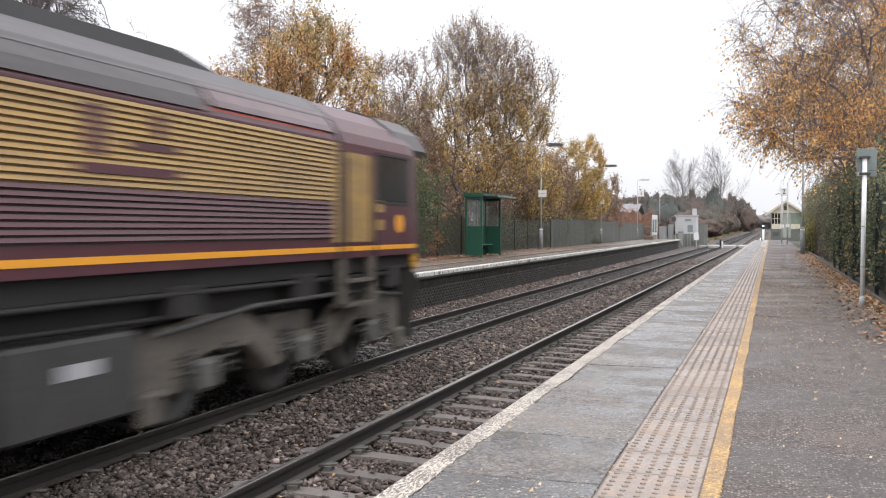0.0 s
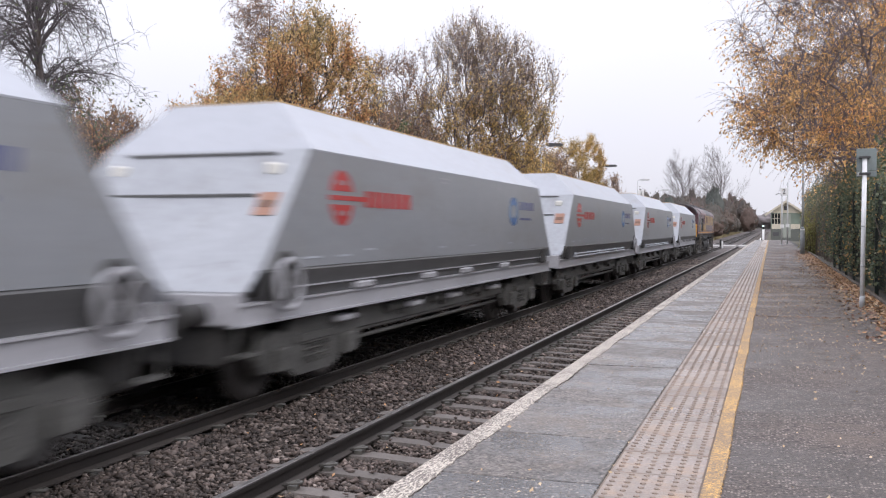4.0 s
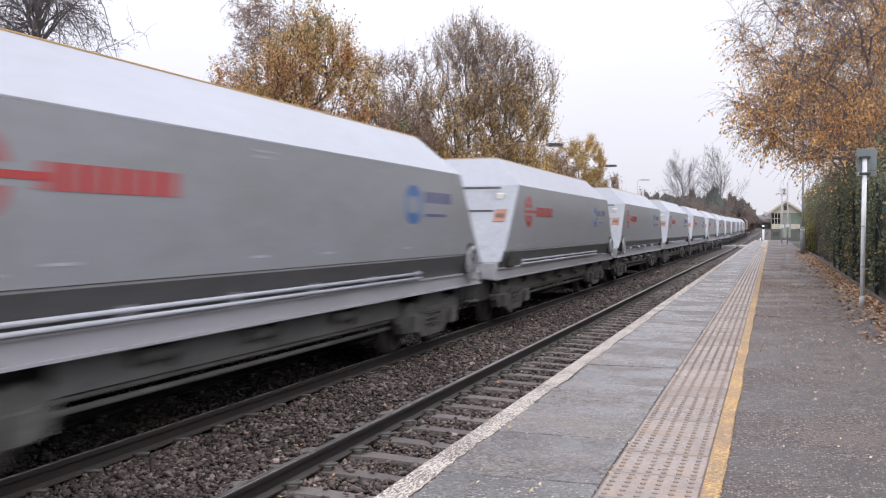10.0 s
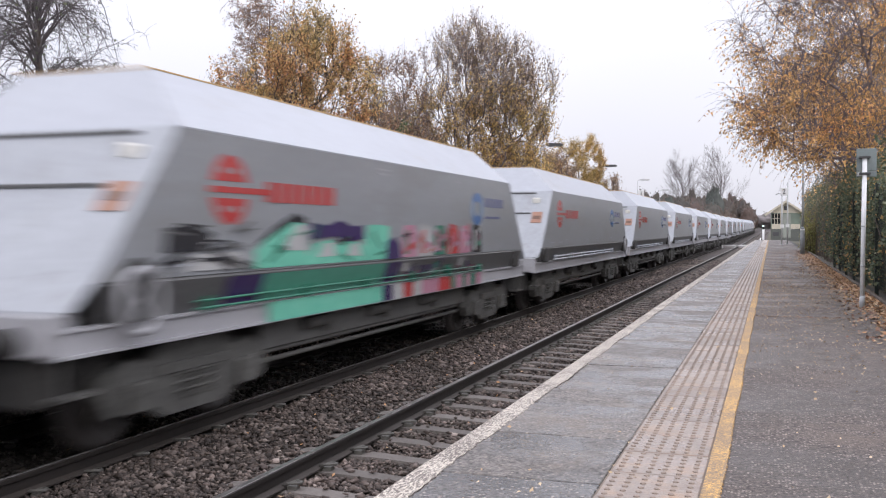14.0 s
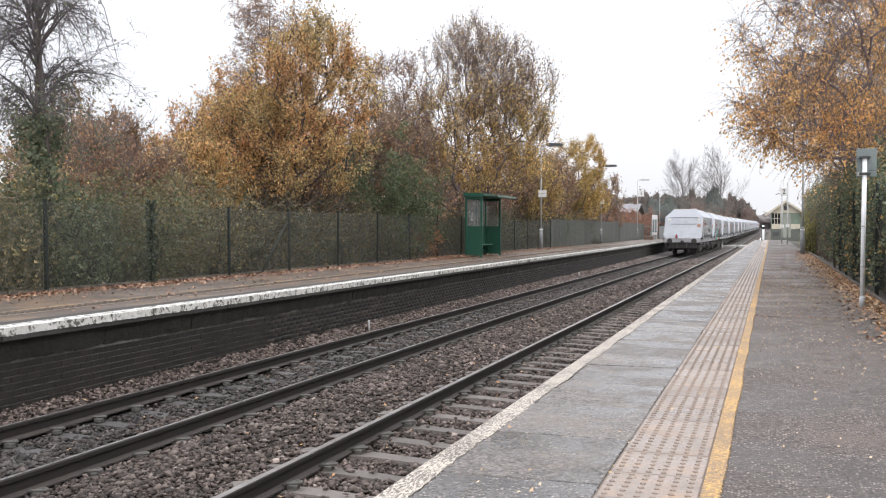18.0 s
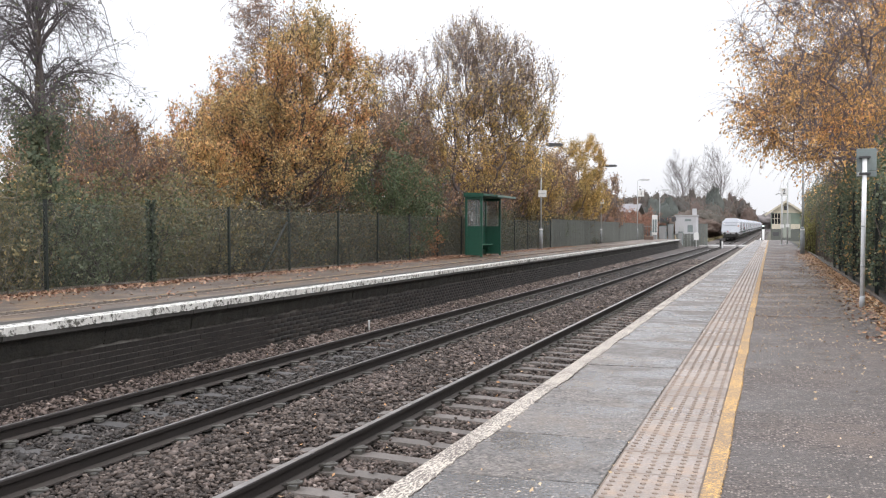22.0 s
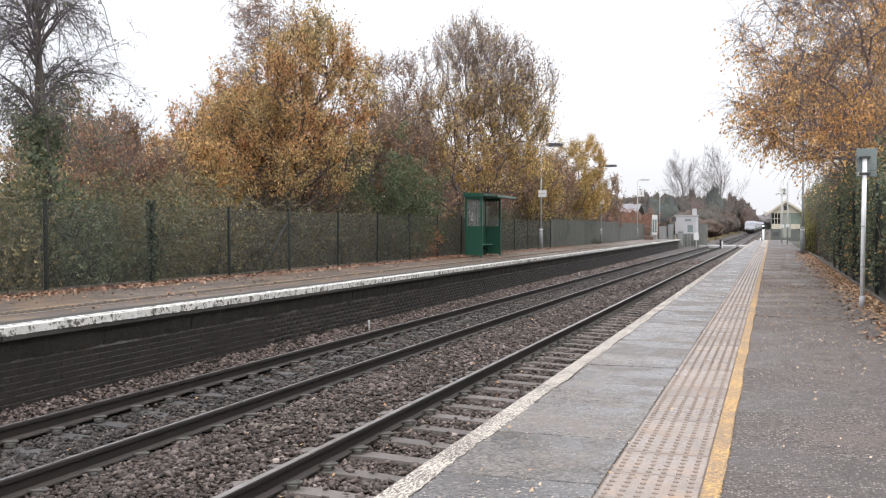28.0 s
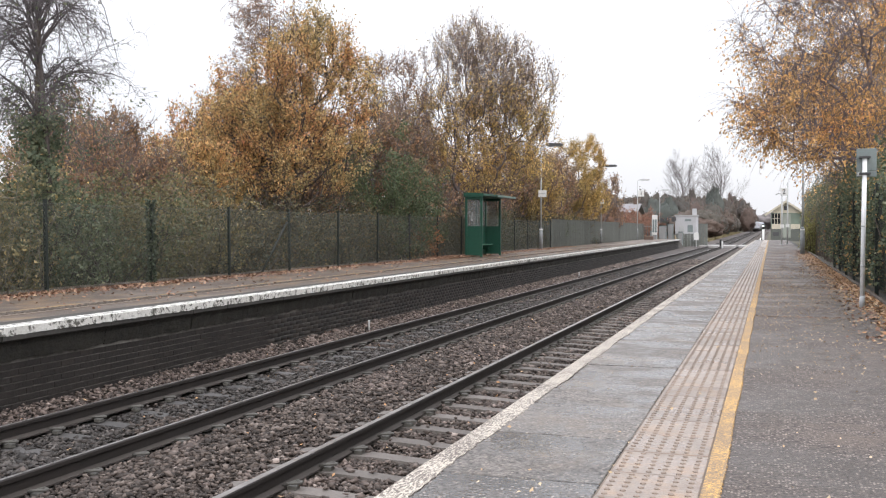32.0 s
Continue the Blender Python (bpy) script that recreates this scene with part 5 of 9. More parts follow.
def arching_tree(seed, trunk_pts, radius, lo, hi, limbs, reach, bark, leaf, leaves, leaf_size, tip=0.004):
    """A bare tree whose limbs rise from the stem and arch over, with fine twigs all along them."""
    rng = np.random.default_rng(seed)
    tp = np.array(trunk_pts, float)
    h = rng.uniform(lo, hi, limbs)
    st = np.column_stack([np.interp(h, tp[:, 2], tp[:, i]) for i in range(3)])
    az = np.arange(limbs) * 2.4 + rng.normal(size=limbs) * 0.3
    out = np.column_stack([np.cos(az), np.sin(az), np.zeros(limbs)])
    R = reach * rng.uniform(0.55, 1.1, limbs)
    up = rng.uniform(0.8, 2.3, limbs) * np.interp(h, (lo, hi), (0.7, 1.5))
    fall = 1.4 * up - rng.uniform(-1.0, 1.6, limbs) * np.interp(h, (lo, hi), (0.8, 1.5))
    m = 9
    t = np.linspace(0, 1, m + 1)[None, :, None]
    limb = st[:, None] + out[:, None] * R[:, None, None] * t + np.array([0, 0, 1.0]) * (up[:, None, None] * t * 1.4 - fall[:, None, None] * t ** 2)
    limb += np.cumsum(rng.normal(size=limb.shape) * 0.035, 1) * (t > 0)
    lr = (radius * 0.36 * rng.uniform(0.5, 1.1, limbs))[:, None] * (1 - 0.85 * np.linspace(0, 1, m + 1)[None])
    def kids(p, r, k, length, lo_t, sag, segs):
        n, s = len(p), p.shape[1] - 1
        tt = lo_t + (1 - lo_t) * rng.uniform(0, 1, (n, k))
        i = np.minimum((tt * s).astype(int), s - 1)
        f = (tt * s - i)[..., None]
        a0, a1 = np.take_along_axis(p, i[..., None], 1), np.take_along_axis(p, i[..., None] + 1, 1)
        a, d = (a0 * (1 - f) + a1 * f).reshape(-1, 3), unit(a1 - a0).reshape(-1, 3)
        d = unit(d * 0.8 + unit(rng.normal(size=d.shape)) * 0.8 + np.array([0, 0, 0.25]))
        ln = length * rng.uniform(0.5, 1.3, len(a))
        r = np.maximum(np.take_along_axis(r, i, 1).reshape(-1) * 0.5, tip)
        pts = [a]
        for q in range(segs):
            d = unit(d + rng.normal(size=d.shape) * 0.17 + np.array([0, 0, -sag]))
            pts.append(pts[-1] + d * (ln / segs)[:, None])
        return np.stack(pts, 1), np.maximum(r[:, None] * (1 - 0.75 * np.linspace(0, 1, segs + 1)[None]), tip * 0.55)
    p2, r2 = kids(limb, lr, 13, 0.42 * reach, 0.15, 0.2, 5)
    p3, r3 = kids(p2, r2, 6, 0.17 * reach, 0.15, 0.12, 3)
    wood = lambda p, r, k: tubes_np(p[:, :-1].reshape(-1, 3), p[:, 1:].reshape(-1, 3), r[:, :-1].reshape(-1), r[:, 1:].reshape(-1), k)
    rr = radius * (1 - 0.7 * (tp[:, 2] - tp[0, 2]) / (tp[-1, 2] - tp[0, 2]))
    trunk = raw_mesh("trunk", *tubes_np(tp[:-1], tp[1:], rr[:-1], rr[1:], 10), bark[0], smooth=True)
    v, f = joined([wood(limb, lr, 6), wood(p2, r2, 4), wood(p3, r3, 3)])
    k = rng.integers(0, len(p3), leaves)
    c = p3[k, rng.integers(1, 4, leaves)] + rng.normal(size=(leaves, 3)) * 0.04
    c = c[rng.uniform(size=leaves) < np.clip((4.4 - c[:, 2]) / 1.5, 0.05, 1)]
    return trunk, raw_mesh("branchwork", v, f, bark[1], smooth=True), raw_mesh("crown", *hung(rng, c, leaf_size), leaf)


def plant_tree(meshes, at, label, category="tree", group="", name="tree"):
    t = thing(name, label, category, group, "", at)
    for n, m in zip(("trunk", "branchwork", "crown", "crown"), meshes):
        if m is not None:
            part(n, m, None, t)
    return t


def leaf_mat(name, cols, glow=0.3):
    return islands(name, [(i / max(len(cols) - 1, 1), c) for i, c in enumerate(cols)], 0.6, glow)


def patchy_leaf(name, cols, glow=0.4, scale=0.55, mix=0.55):
    """Leaves whose colour runs through the stops from bough to bough as well as from leaf to leaf."""
    m, n, l, b = node_mat(name)
    g, co = n.new("ShaderNodeNewGeometry"), n.new("ShaderNodeTexCoord").outputs["Object"]
    nz = noise_node(n, l, scale, 2, co)
    wide = n.new("ShaderNodeMapRange")
    wide.inputs[1].default_value, wide.inputs[2].default_value = 0.3, 0.7
    l.new(nz.outputs["Fac"], wide.inputs[0])
    f = n.new("ShaderNodeMix")
    f.inputs[0].default_value = mix
    l.new(g.outputs["Random Per Island"], f.inputs[2])
    l.new(wide.outputs[0], f.inputs[3])
    c = ramp_node(n, l, f.outputs[0], [(0.08 + 0.84 * i / (len(cols) - 1), k) for i, k in enumerate(cols)]).outputs["Color"]
    wn1 = n.new("ShaderNodeTexWhiteNoise")
    wn1.noise_dimensions = "1D"
    l.new(g.outputs["Random Per Island"], wn1.inputs["W"])
    v = ramp_node(n, l, wn1.outputs["Value"], [(0.0, (0.52, 0.52, 0.52)), (1.0, (1.46, 1.46, 1.46))]).outputs["Color"]
    c = mix_node(n, l, 1.0, c, v, "MULTIPLY")
    l.new(c, b.inputs["Base Color"])
    b.inputs["Roughness"].default_value = 0.55
    t, x = n.new("ShaderNodeBsdfTranslucent"), n.new("ShaderNodeMixShader")
    x.inputs[0].default_value = glow
    l.new(c, t.inputs["Color"])
    l.new(b.outputs[0], x.inputs[1])
    l.new(t.outputs[0], x.inputs[2])
    l.new(x.outputs[0], n["Material Output"].inputs["Surface"])
    return m


L_PALE = islands("pale_fallen_leaf", [(0, (0.42, 0.3, 0.18)), (0.4, (0.54, 0.4, 0.24)), (0.8, (0.64, 0.5, 0.34)), (1, (0.42, 0.25, 0.12))], 0.65)
L_GREEN = leaf_mat("green_laurel_leaf", [(0.085, 0.12, 0.06), (0.12, 0.16, 0.08), (0.17, 0.21, 0.105), (0.115, 0.14, 0.075)], 0.3)
L_YELLOW = leaf_mat("yellow_brown_leaf", [(0.42, 0.26, 0.13), (0.56, 0.35, 0.13), (0.72, 0.48, 0.15), (0.44, 0.31, 0.16), (0.36, 0.25, 0.16), (0.64, 0.37, 0.12)], 0.45)
L_OLIVE = leaf_mat("olive_leaf", [(0.13, 0.135, 0.075), (0.18, 0.18, 0.095), (0.27, 0.235, 0.12), (0.17, 0.165, 0.095), (0.42, 0.33, 0.16), (0.15, 0.15, 0.08)], 0.35)
L_DARK = leaf_mat("dark_evergreen_leaf", [(0.085, 0.11, 0.065), (0.115, 0.145, 0.08), (0.165, 0.19, 0.1), (0.12, 0.13, 0.075)], 0.25)
L_IVY = leaf_mat("ivy_leaf", [(0.08, 0.108, 0.068), (0.112, 0.144, 0.09), (0.157, 0.187, 0.118), (0.215, 0.222, 0.125)], 0.25)
L_RUSSET = leaf_mat("russet_leaf", [(0.2, 0.14, 0.1), (0.27, 0.15, 0.1), (0.18, 0.14, 0.1), (0.34, 0.17, 0.11), (0.22, 0.16, 0.11)], 0.4)
L_LITTER = islands("fallen_leaf", [(0, (0.36, 0.19, 0.1)), (0.3, (0.48, 0.26, 0.12)), (0.6, (0.56, 0.35, 0.18)), (0.85, (0.66, 0.49, 0.3)), (1, (0.38, 0.21, 0.13))], 0.65)
L_DULL = islands("dull_fallen_leaf", [(0, (0.22, 0.145, 0.11)), (0.5, (0.31, 0.2, 0.145)), (1, (0.42, 0.29, 0.2))], 0.65)
L_RUSSET_LITTER = islands("damp_fallen_leaf", [(0, (0.17, 0.09, 0.06)), (0.4, (0.26, 0.14, 0.09)), (0.75, (0.36, 0.21, 0.13)), (1, (0.46, 0.31, 0.19))], 0.55)
# far woods: distance haze is put into these lightened colours, most in L_HAZE
L_FAR = leaf_mat("distant_mauve_brown_twigs", [(0.122, 0.116, 0.099), (0.157, 0.130, 0.110), (0.139, 0.125, 0.102), (0.191, 0.137, 0.111), (0.133, 0.122, 0.110), (0.220, 0.128, 0.099)], 0.3)
L_PINE = leaf_mat("distant_pine_needles", [(0.094, 0.106, 0.098), (0.106, 0.120, 0.107), (0.119, 0.128, 0.115)], 0.2)
L_HAZE = leaf_mat("far_twigs_haze_tint", [(0.3, 0.275, 0.275), (0.33, 0.295, 0.29), (0.31, 0.29, 0.28)], 0.3)


def shrub_meshes(seed, rx, ry, h, leaf, leaves, size, stems=40, lump=0.2, wood=None):
    """A loose bush: stems from the ground and leaves in lumps along them."""
    rng = np.random.default_rng(seed)
    segs = []
    ends = []
    for i in range(stems):
        b = np.array([rng.normal() * rx * 0.35, rng.normal() * ry * 0.35, 0])
        d = unit(np.array([b[0] * 0.7 + rng.normal() * 0.35, b[1] * 0.7 + rng.normal() * 0.35, 1.0]))
        p, ln = b, h * rng.uniform(0.6, 1.08)
        for k in range(5):
            d = unit(d + rng.normal(size=3) * 0.18)
            q = p + d * ln / 5
            segs.append((p, q, 0.02 * (1 - k / 5.5), 0.02 * (1 - (k + 1) / 5.5)))
            for m in range(3):
                e = q + unit(rng.normal(size=3) + np.array([0, 0, 0.3])) * rng.uniform(0.2, 0.55) * min(1, h / 2)
                segs.append((q, e, 0.007, 0.003))
                ends.append(e)
            p = q
    segs = [s for s in segs if abs(s[1][0]) < rx * 1.15 and abs(s[1][1]) < ry * 1.15]
    p0, p1 = np.array([s[0] for s in segs]), np.array([s[1] for s in segs])
    v, f = tubes_np(p0, p1, np.array([s[2] for s in segs]), np.array([s[3] for s in segs]), 3)
    e = np.array(ends)
    e = e[(np.abs(e[:, 0]) < rx * 1.2) & (np.abs(e[:, 1]) < ry * 1.2)]
    c = e[rng.integers(0, len(e), leaves)] + rng.normal(size=(leaves, 3)) * lump * 0.6
    c = c[c[:, 2] > 0.02]
    v2, f2 = sheets(rng, c, size)
    return raw_mesh("stemwork", v, f, wood or M_STEM), raw_mesh("foliage", v2, f2, leaf)


def plant_shrub(meshes, at, label, group="undergrowth behind the fence", name="shrub"):
    t = thing(name, label, "shrub", group, "", at)
    for n, m in zip(("stemwork", "foliage"), meshes):
        tagged(part(n, m, None, t), "", "", "", "stuff")
    return t


# trees behind the far platform
L_AUTUMN = patchy_leaf("orange_ochre_leaf", [(0.4, 0.35, 0.19), (0.53, 0.42, 0.2), (0.63, 0.45, 0.2), (0.67, 0.43, 0.19), (0.67, 0.36, 0.17), (0.6, 0.28, 0.15)], 0.5)
L_GOLDEN = patchy_leaf("golden_brown_leaf", [(0.42, 0.35, 0.18), (0.56, 0.43, 0.18), (0.74, 0.53, 0.2), (0.64, 0.43, 0.18), (0.5, 0.36, 0.21)], 0.52)
L_FADED = patchy_leaf("faded_brown_leaf", [(0.36, 0.29, 0.26), (0.43, 0.33, 0.26), (0.5, 0.38, 0.26), (0.38, 0.31, 0.28)], 0.4)
L_REDBROWN = patchy_leaf("red_brown_leaf", [(0.3, 0.2, 0.14), (0.36, 0.22, 0.14), (0.43, 0.25, 0.14), (0.3, 0.25, 0.16), (0.5, 0.32, 0.15)], 0.4)
L_OCHRE = patchy_leaf("ochre_brown_leaf", [(0.38, 0.31, 0.14), (0.5, 0.39, 0.15), (0.6, 0.43, 0.16), (0.64, 0.42, 0.155), (0.56, 0.35, 0.15)], 0.46, 0.35, 0.7)
M_LIMB = surf("dark_brown_limb", (0.11, 0.09, 0.082), (0.06, 0.05, 0.046), big=3, fine=20, bump=0.2)
M_TWIG_MAUVE = surf("mauve_brown_twig", (0.215, 0.175, 0.17), (0.13, 0.105, 0.102), big=3, fine=20, bump=0.0)
G1 = "trees behind the far platform"
DARKWOOD, MAUVE = (M_BARK, M_LIMB), (M_BARK, M_TWIG_MAUVE)
plant_tree(lobed_tree(11, ((1.0, 0.3, 5.5, 2.1, 2.2, 2.5), (-1.5, -0.2, 4.2, 2.2, 2.2, 2.0), (-2.9, -0.4, 2.7, 1.4, 1.6, 1.6), (1.7, -0.2, 3.7, 1.4, 1.8, 1.7), (0.6, 0.3, 6.9, 1.5, 1.6, 1.4), (-0.4, -0.6, 4.6, 2.3, 1.6, 2.0), (0.6, -1.4, 2.9, 1.6, 1.0, 1.0)), 1.3, 0.14, DARKWOOD, ((L_AUTUMN, 50000, lambda c: 1.1 - 0.045 * c[:, 2]),), 0.082, 820, 8000, 0.62, 0.75, lean=(0.2, 0.1), rough=0.3), pose(-14.8, 27.5, 0.7), "broad round-headed tree in orange-ochre autumn leaf", group=G1)
plant_tree(lobed_tree(12, ((0.2, 0.2, 7.6, 3.0, 2.6, 2.9), (-1.5, 0, 5.4, 2.1, 2.0, 2.2), (1.7, 0.3, 6.6, 2.2, 2.0, 2.5), (0.2, -0.6, 4.0, 2.9, 1.8, 1.9), (2.6, 0.2, 5.0, 1.5, 1.6, 2.2), (0.1, 0.2, 9.3, 1.9, 1.6, 1.4), (2.6, 0.2, 7.4, 1.6, 1.6, 2.0)), 1.7, 0.17, MAUVE, ((L_GOLDEN, 24000, lambda c: np.clip(1.5 - (c[:, 2] - 2.2) / 4.3, 0.05, 1.0)), (L_FADED, 12000, lambda c: np.clip((c[:, 2] - 4.0) / 2.6, 0.0, 1.0))), 0.098, 820, 8200, 0.95, 0.9, fine=2, tip=0.005, swell=1.6, rough=0.3), pose(-13.2, 41.5, 0.7), "round-headed tree, golden below and nearly bare above", group=G1)
plant_tree(lobed_tree(13, ((0, 0, 6.2, 2.0, 2.0, 3.0), (0.8, 0, 4.0, 1.6, 1.6, 2.0)), 2.2, 0.12, MAUVE, ((L_REDBROWN, 7000, None),), 0.1, 360, 3400, 0.65, 0.6, tip=0.0055, fine=2), pose(-15.9, 39.0, 0.7), "slender bare tree with a few brown leaves", group=G1)
plant_tree(lobed_tree(15, ((0.4, 0, 5.2, 1.9, 2.0, 2.6), (-1.2, 0, 4.4, 1.9, 1.8, 2.3), (1.0, 0, 3.6, 1.6, 1.8, 2.0), (-2.4, 0, 3.4, 1.7, 1.7, 2.2), (-0.6, -0.5, 2.6, 2.0, 1.5, 1.6), (-3.6, 0, 2.6, 1.5, 1.6, 1.7)), 1.3, 0.12, (M_BARK, M_TWIG), ((L_OCHRE, 46000, None),), 0.1, 460, 4600, 0.6, 0.7, tip=0.007, fine=2, rough=0.15, swell=2.0, blur=0.1), pose(-13.0, 66, 0.6), "dense round tree in ochre autumn leaf", group=G1)
plant_tree(lobed_tree(18, ((0, 0, 3.4, 1.9, 2.0, 2.2), (-0.9, 0, 2.6, 1.5, 1.5, 1.7)), 1.2, 0.11, (M_BARK, M_TWIG), ((L_OCHRE, 17000, None),), 0.1, 300, 3000, 0.6, 0.7, tip=0.007, fine=2, rough=0.2, blur=0.1), pose(-13.6, 56, 0.6), "smaller tree in ochre-brown autumn leaf", group=G1)
plant_tree(lobed_tree(20, ((0, 0, 2.6, 1.7, 1.8, 1.5), (-0.8, 0.2, 1.8, 1.3, 1.3, 1.2)), 0.8, 0.08, DARKWOOD, ((L_AUTUMN, 15000, None),), 0.09, 360, 3400, 0.4, 0.5), pose(-16.2, 24.2, 0.7), "small orange tree beside the large golden one", group=G1)
L_LARCH = patchy_leaf("russet_larch_needles", [(0.3, 0.2, 0.15), (0.4, 0.25, 0.16), (0.34, 0.24, 0.19)], 0.35)
# bare larch behind the golden tree
LARCH = dict(BROAD, least=0.0065, n=(9, 6, 4, 3), wob=(0.012, 0.12, 0.16, 0.18), up=(0.06, 0.0, -0.12, -0.2), taper=(0.85, 0.85, 0.8, 0.7), kids=(52, 18, 5), start=(0.55, 0.12, 0.2), ang=(80, 50, 50), ratio=(0.24, 0.34, 0.42), cone=(0.35, 0.5, 0.3), thin=(0.3, 0.5, 0.6))
plant_tree(tree_meshes(17, LARCH, 9.6, 0.13, MAUVE, L_LARCH, 9000, 0.08, blur=0.07, spread=0.8), pose(-18.15, 32.0, 0.7), "tall bare larch with spreading grey-brown branches", group=G1)
# old tree with arching limbs, ivy on its stem and lower boughs
L_OLD_IVY = leaf_mat("pale_ivy_leaf", [(0.1, 0.13, 0.085), (0.145, 0.18, 0.115), (0.2, 0.235, 0.15), (0.26, 0.265, 0.155)], 0.3)
M_TWIG_DARK = surf("dark_grey_twig", (0.165, 0.145, 0.15), (0.095, 0.083, 0.087), big=3, fine=20, bump=0.0)
old = plant_tree(arching_tree(14, ((0, 0, 0), (0.02, 0, 1.4), (-0.03, 0.03, 2.8), (0.0, 0.05, 4.2), (0.03, 0.05, 5.0), (0.1, 0, 6.2), (0.0, 0, 7.4)), 0.075, 3.0, 6.0, 78, 1.62, (M_BARK, M_TWIG_DARK), L_OLD_IVY, 14000, 0.06, 0.0042), pose(-13.3, 14.8, 0.7), "old bare tree with arching twigs beside the wire fence", group=G1)
part("second_stem", pipe(B(), [(0.2, 0.05, 0), (0.27, 0.05, 1.5), (0.24, 0.0, 2.9), (0.07, 0.03, 4.3)], 0.05, 8), M_LIMB, old)
ivr = np.random.default_rng(15)
k = 8500
h, a = ivr.uniform(0, 1, k) ** 1.1 * 3.4, ivr.uniform(0, 6.28, k)
r = (0.95 - 0.2 * h) * ivr.uniform(0.1, 1, k) ** 0.7 * (1 + 0.6 * np.sin(h * 4 + a * 2))
part("ivy", raw_mesh("ivy", *hung(ivr, np.stack([0.1 + r * np.cos(a), r * np.sin(a), h], 1), 0.07, 0.8), L_OLD_IVY), None, old, "dense ivy round the trunk")
thin_a = lobed_tree(16, ((0, 0, 4.4, 2.2, 2.2, 2.2), (0.8, 0.4, 3.0, 1.8, 1.8, 1.8)), 0.9, 0.1, MAUVE, ((L_REDBROWN, 7000, None),), 0.12, 240, 2300, 0.7, 0.9, tip=0.007, fine=1)
thin_b = lobed_tree(19, ((0, 0, 2.7, 1.9, 1.9, 1.5), (-0.7, 0.5, 1.9, 1.5, 1.5, 1.2)), 0.6, 0.07, MAUVE, ((L_REDBROWN, 9000, None),), 0.088, 300, 3200, 0.55, 0.9, tip=0.005, fine=2)
for i, (x, y, s) in enumerate(((-20.5, 33, 75), (-17.6, 34.5, 200), (-22, 38, 330), (-17.2, 46, 20), (-16.8, 30.5, 140), (-15.2, 35.5, 260), (-27, 31, 0), (-30, 37, 60), (-23.5, 28, 120), (-21, 44, 200), (-13.6, 80, 40), (-19, 56, 90), (-24, 48, 10), (-14.9, 37.2, 15), (-15.4, 50.5, 310), (-14.6, 54, 170), (-13.4, 60, 220))):
    plant_tree(thin_a, pose(x, y, 0.3, 0, 0, s), "thin russet-brown tree, nearly bare", group="thin trees further back")
for i, (x, y, s) in enumerate(((-20.5, 22.6, 33), (-18.2, 24, 150), (-16.6, 21.0, 250), (-21.5, 25, 10))):
    plant_tree(thin_b, pose(x, y, 0.7 if x > -20 else -0.5, 0, 0, s), "low russet thicket tree, nearly bare", group="thin trees further back")
M_STEM_PALE = surf("pale_olive_stem", (0.24, 0.22, 0.165), (0.14, 0.125, 0.095), big=3, fine=20, bump=0.0)
# leaf colour with the shade under the trees put into it
L_DEEP = leaf_mat("leaf_darkened_for_shade", [(0.06, 0.07, 0.045), (0.09, 0.095, 0.055), (0.13, 0.11, 0.06), (0.3, 0.22, 0.1)], 0.25)
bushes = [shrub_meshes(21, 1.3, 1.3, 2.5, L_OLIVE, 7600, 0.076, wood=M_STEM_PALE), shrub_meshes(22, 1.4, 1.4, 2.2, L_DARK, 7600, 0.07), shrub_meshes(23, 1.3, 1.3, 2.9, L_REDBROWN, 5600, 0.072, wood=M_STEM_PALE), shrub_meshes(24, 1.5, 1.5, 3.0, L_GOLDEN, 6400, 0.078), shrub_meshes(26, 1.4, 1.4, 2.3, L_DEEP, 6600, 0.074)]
rs = random.Random(4)
NAMES = ("olive-brown tangled shrub behind the wire fence", "dark green evergreen shrub behind the wire fence", "russet thin-leaved shrub behind the wire fence", "tall yellow-brown shrub behind the wire fence", "brown-green shrub, its leaf colour darkened for the shade of the trees")
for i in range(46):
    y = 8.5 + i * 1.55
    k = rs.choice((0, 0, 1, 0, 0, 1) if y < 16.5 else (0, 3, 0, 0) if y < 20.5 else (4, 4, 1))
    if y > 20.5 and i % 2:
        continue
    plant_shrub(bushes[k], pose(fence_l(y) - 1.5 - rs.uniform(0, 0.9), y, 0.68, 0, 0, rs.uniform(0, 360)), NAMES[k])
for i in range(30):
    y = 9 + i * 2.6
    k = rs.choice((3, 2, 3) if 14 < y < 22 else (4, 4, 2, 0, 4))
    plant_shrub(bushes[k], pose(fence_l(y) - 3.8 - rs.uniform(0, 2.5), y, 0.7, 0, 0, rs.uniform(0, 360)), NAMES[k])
big_green = shrub_meshes(25, 1.45, 1.45, 4.7, L_GREEN, 26000, 0.08, 70)
plant_shrub(big_green, pose(-13.1, 32.3, 0.7), "tall dense dark green evergreen bush")
orange_shrub = shrub_meshes(28, 0.4, 0.4, 1.5, leaf_mat("copper_shrub_leaf", [(0.42, 0.2, 0.1), (0.5, 0.24, 0.11), (0.36, 0.19, 0.11)], 0.4), 1500, 0.07, 18, 0.14)
plant_shrub(orange_shrub, pose(-11.75, 32.3, 0.7), "small copper-orange shrub behind the mesh by the shelter")
lime_shrub = shrub_meshes(29, 0.5, 0.8, 2.1, leaf_mat("lime_shrub_leaf", [(0.24, 0.26, 0.09), (0.34, 0.32, 0.1), (0.3, 0.24, 0.11)], 0.4), 4200, 0.075, 26, 0.16)
plant_shrub(lime_shrub, pose(1.95, 47.0, 0.72), "yellow-green shrub leaning out beside the lamp column", "shrubs by the crossing")

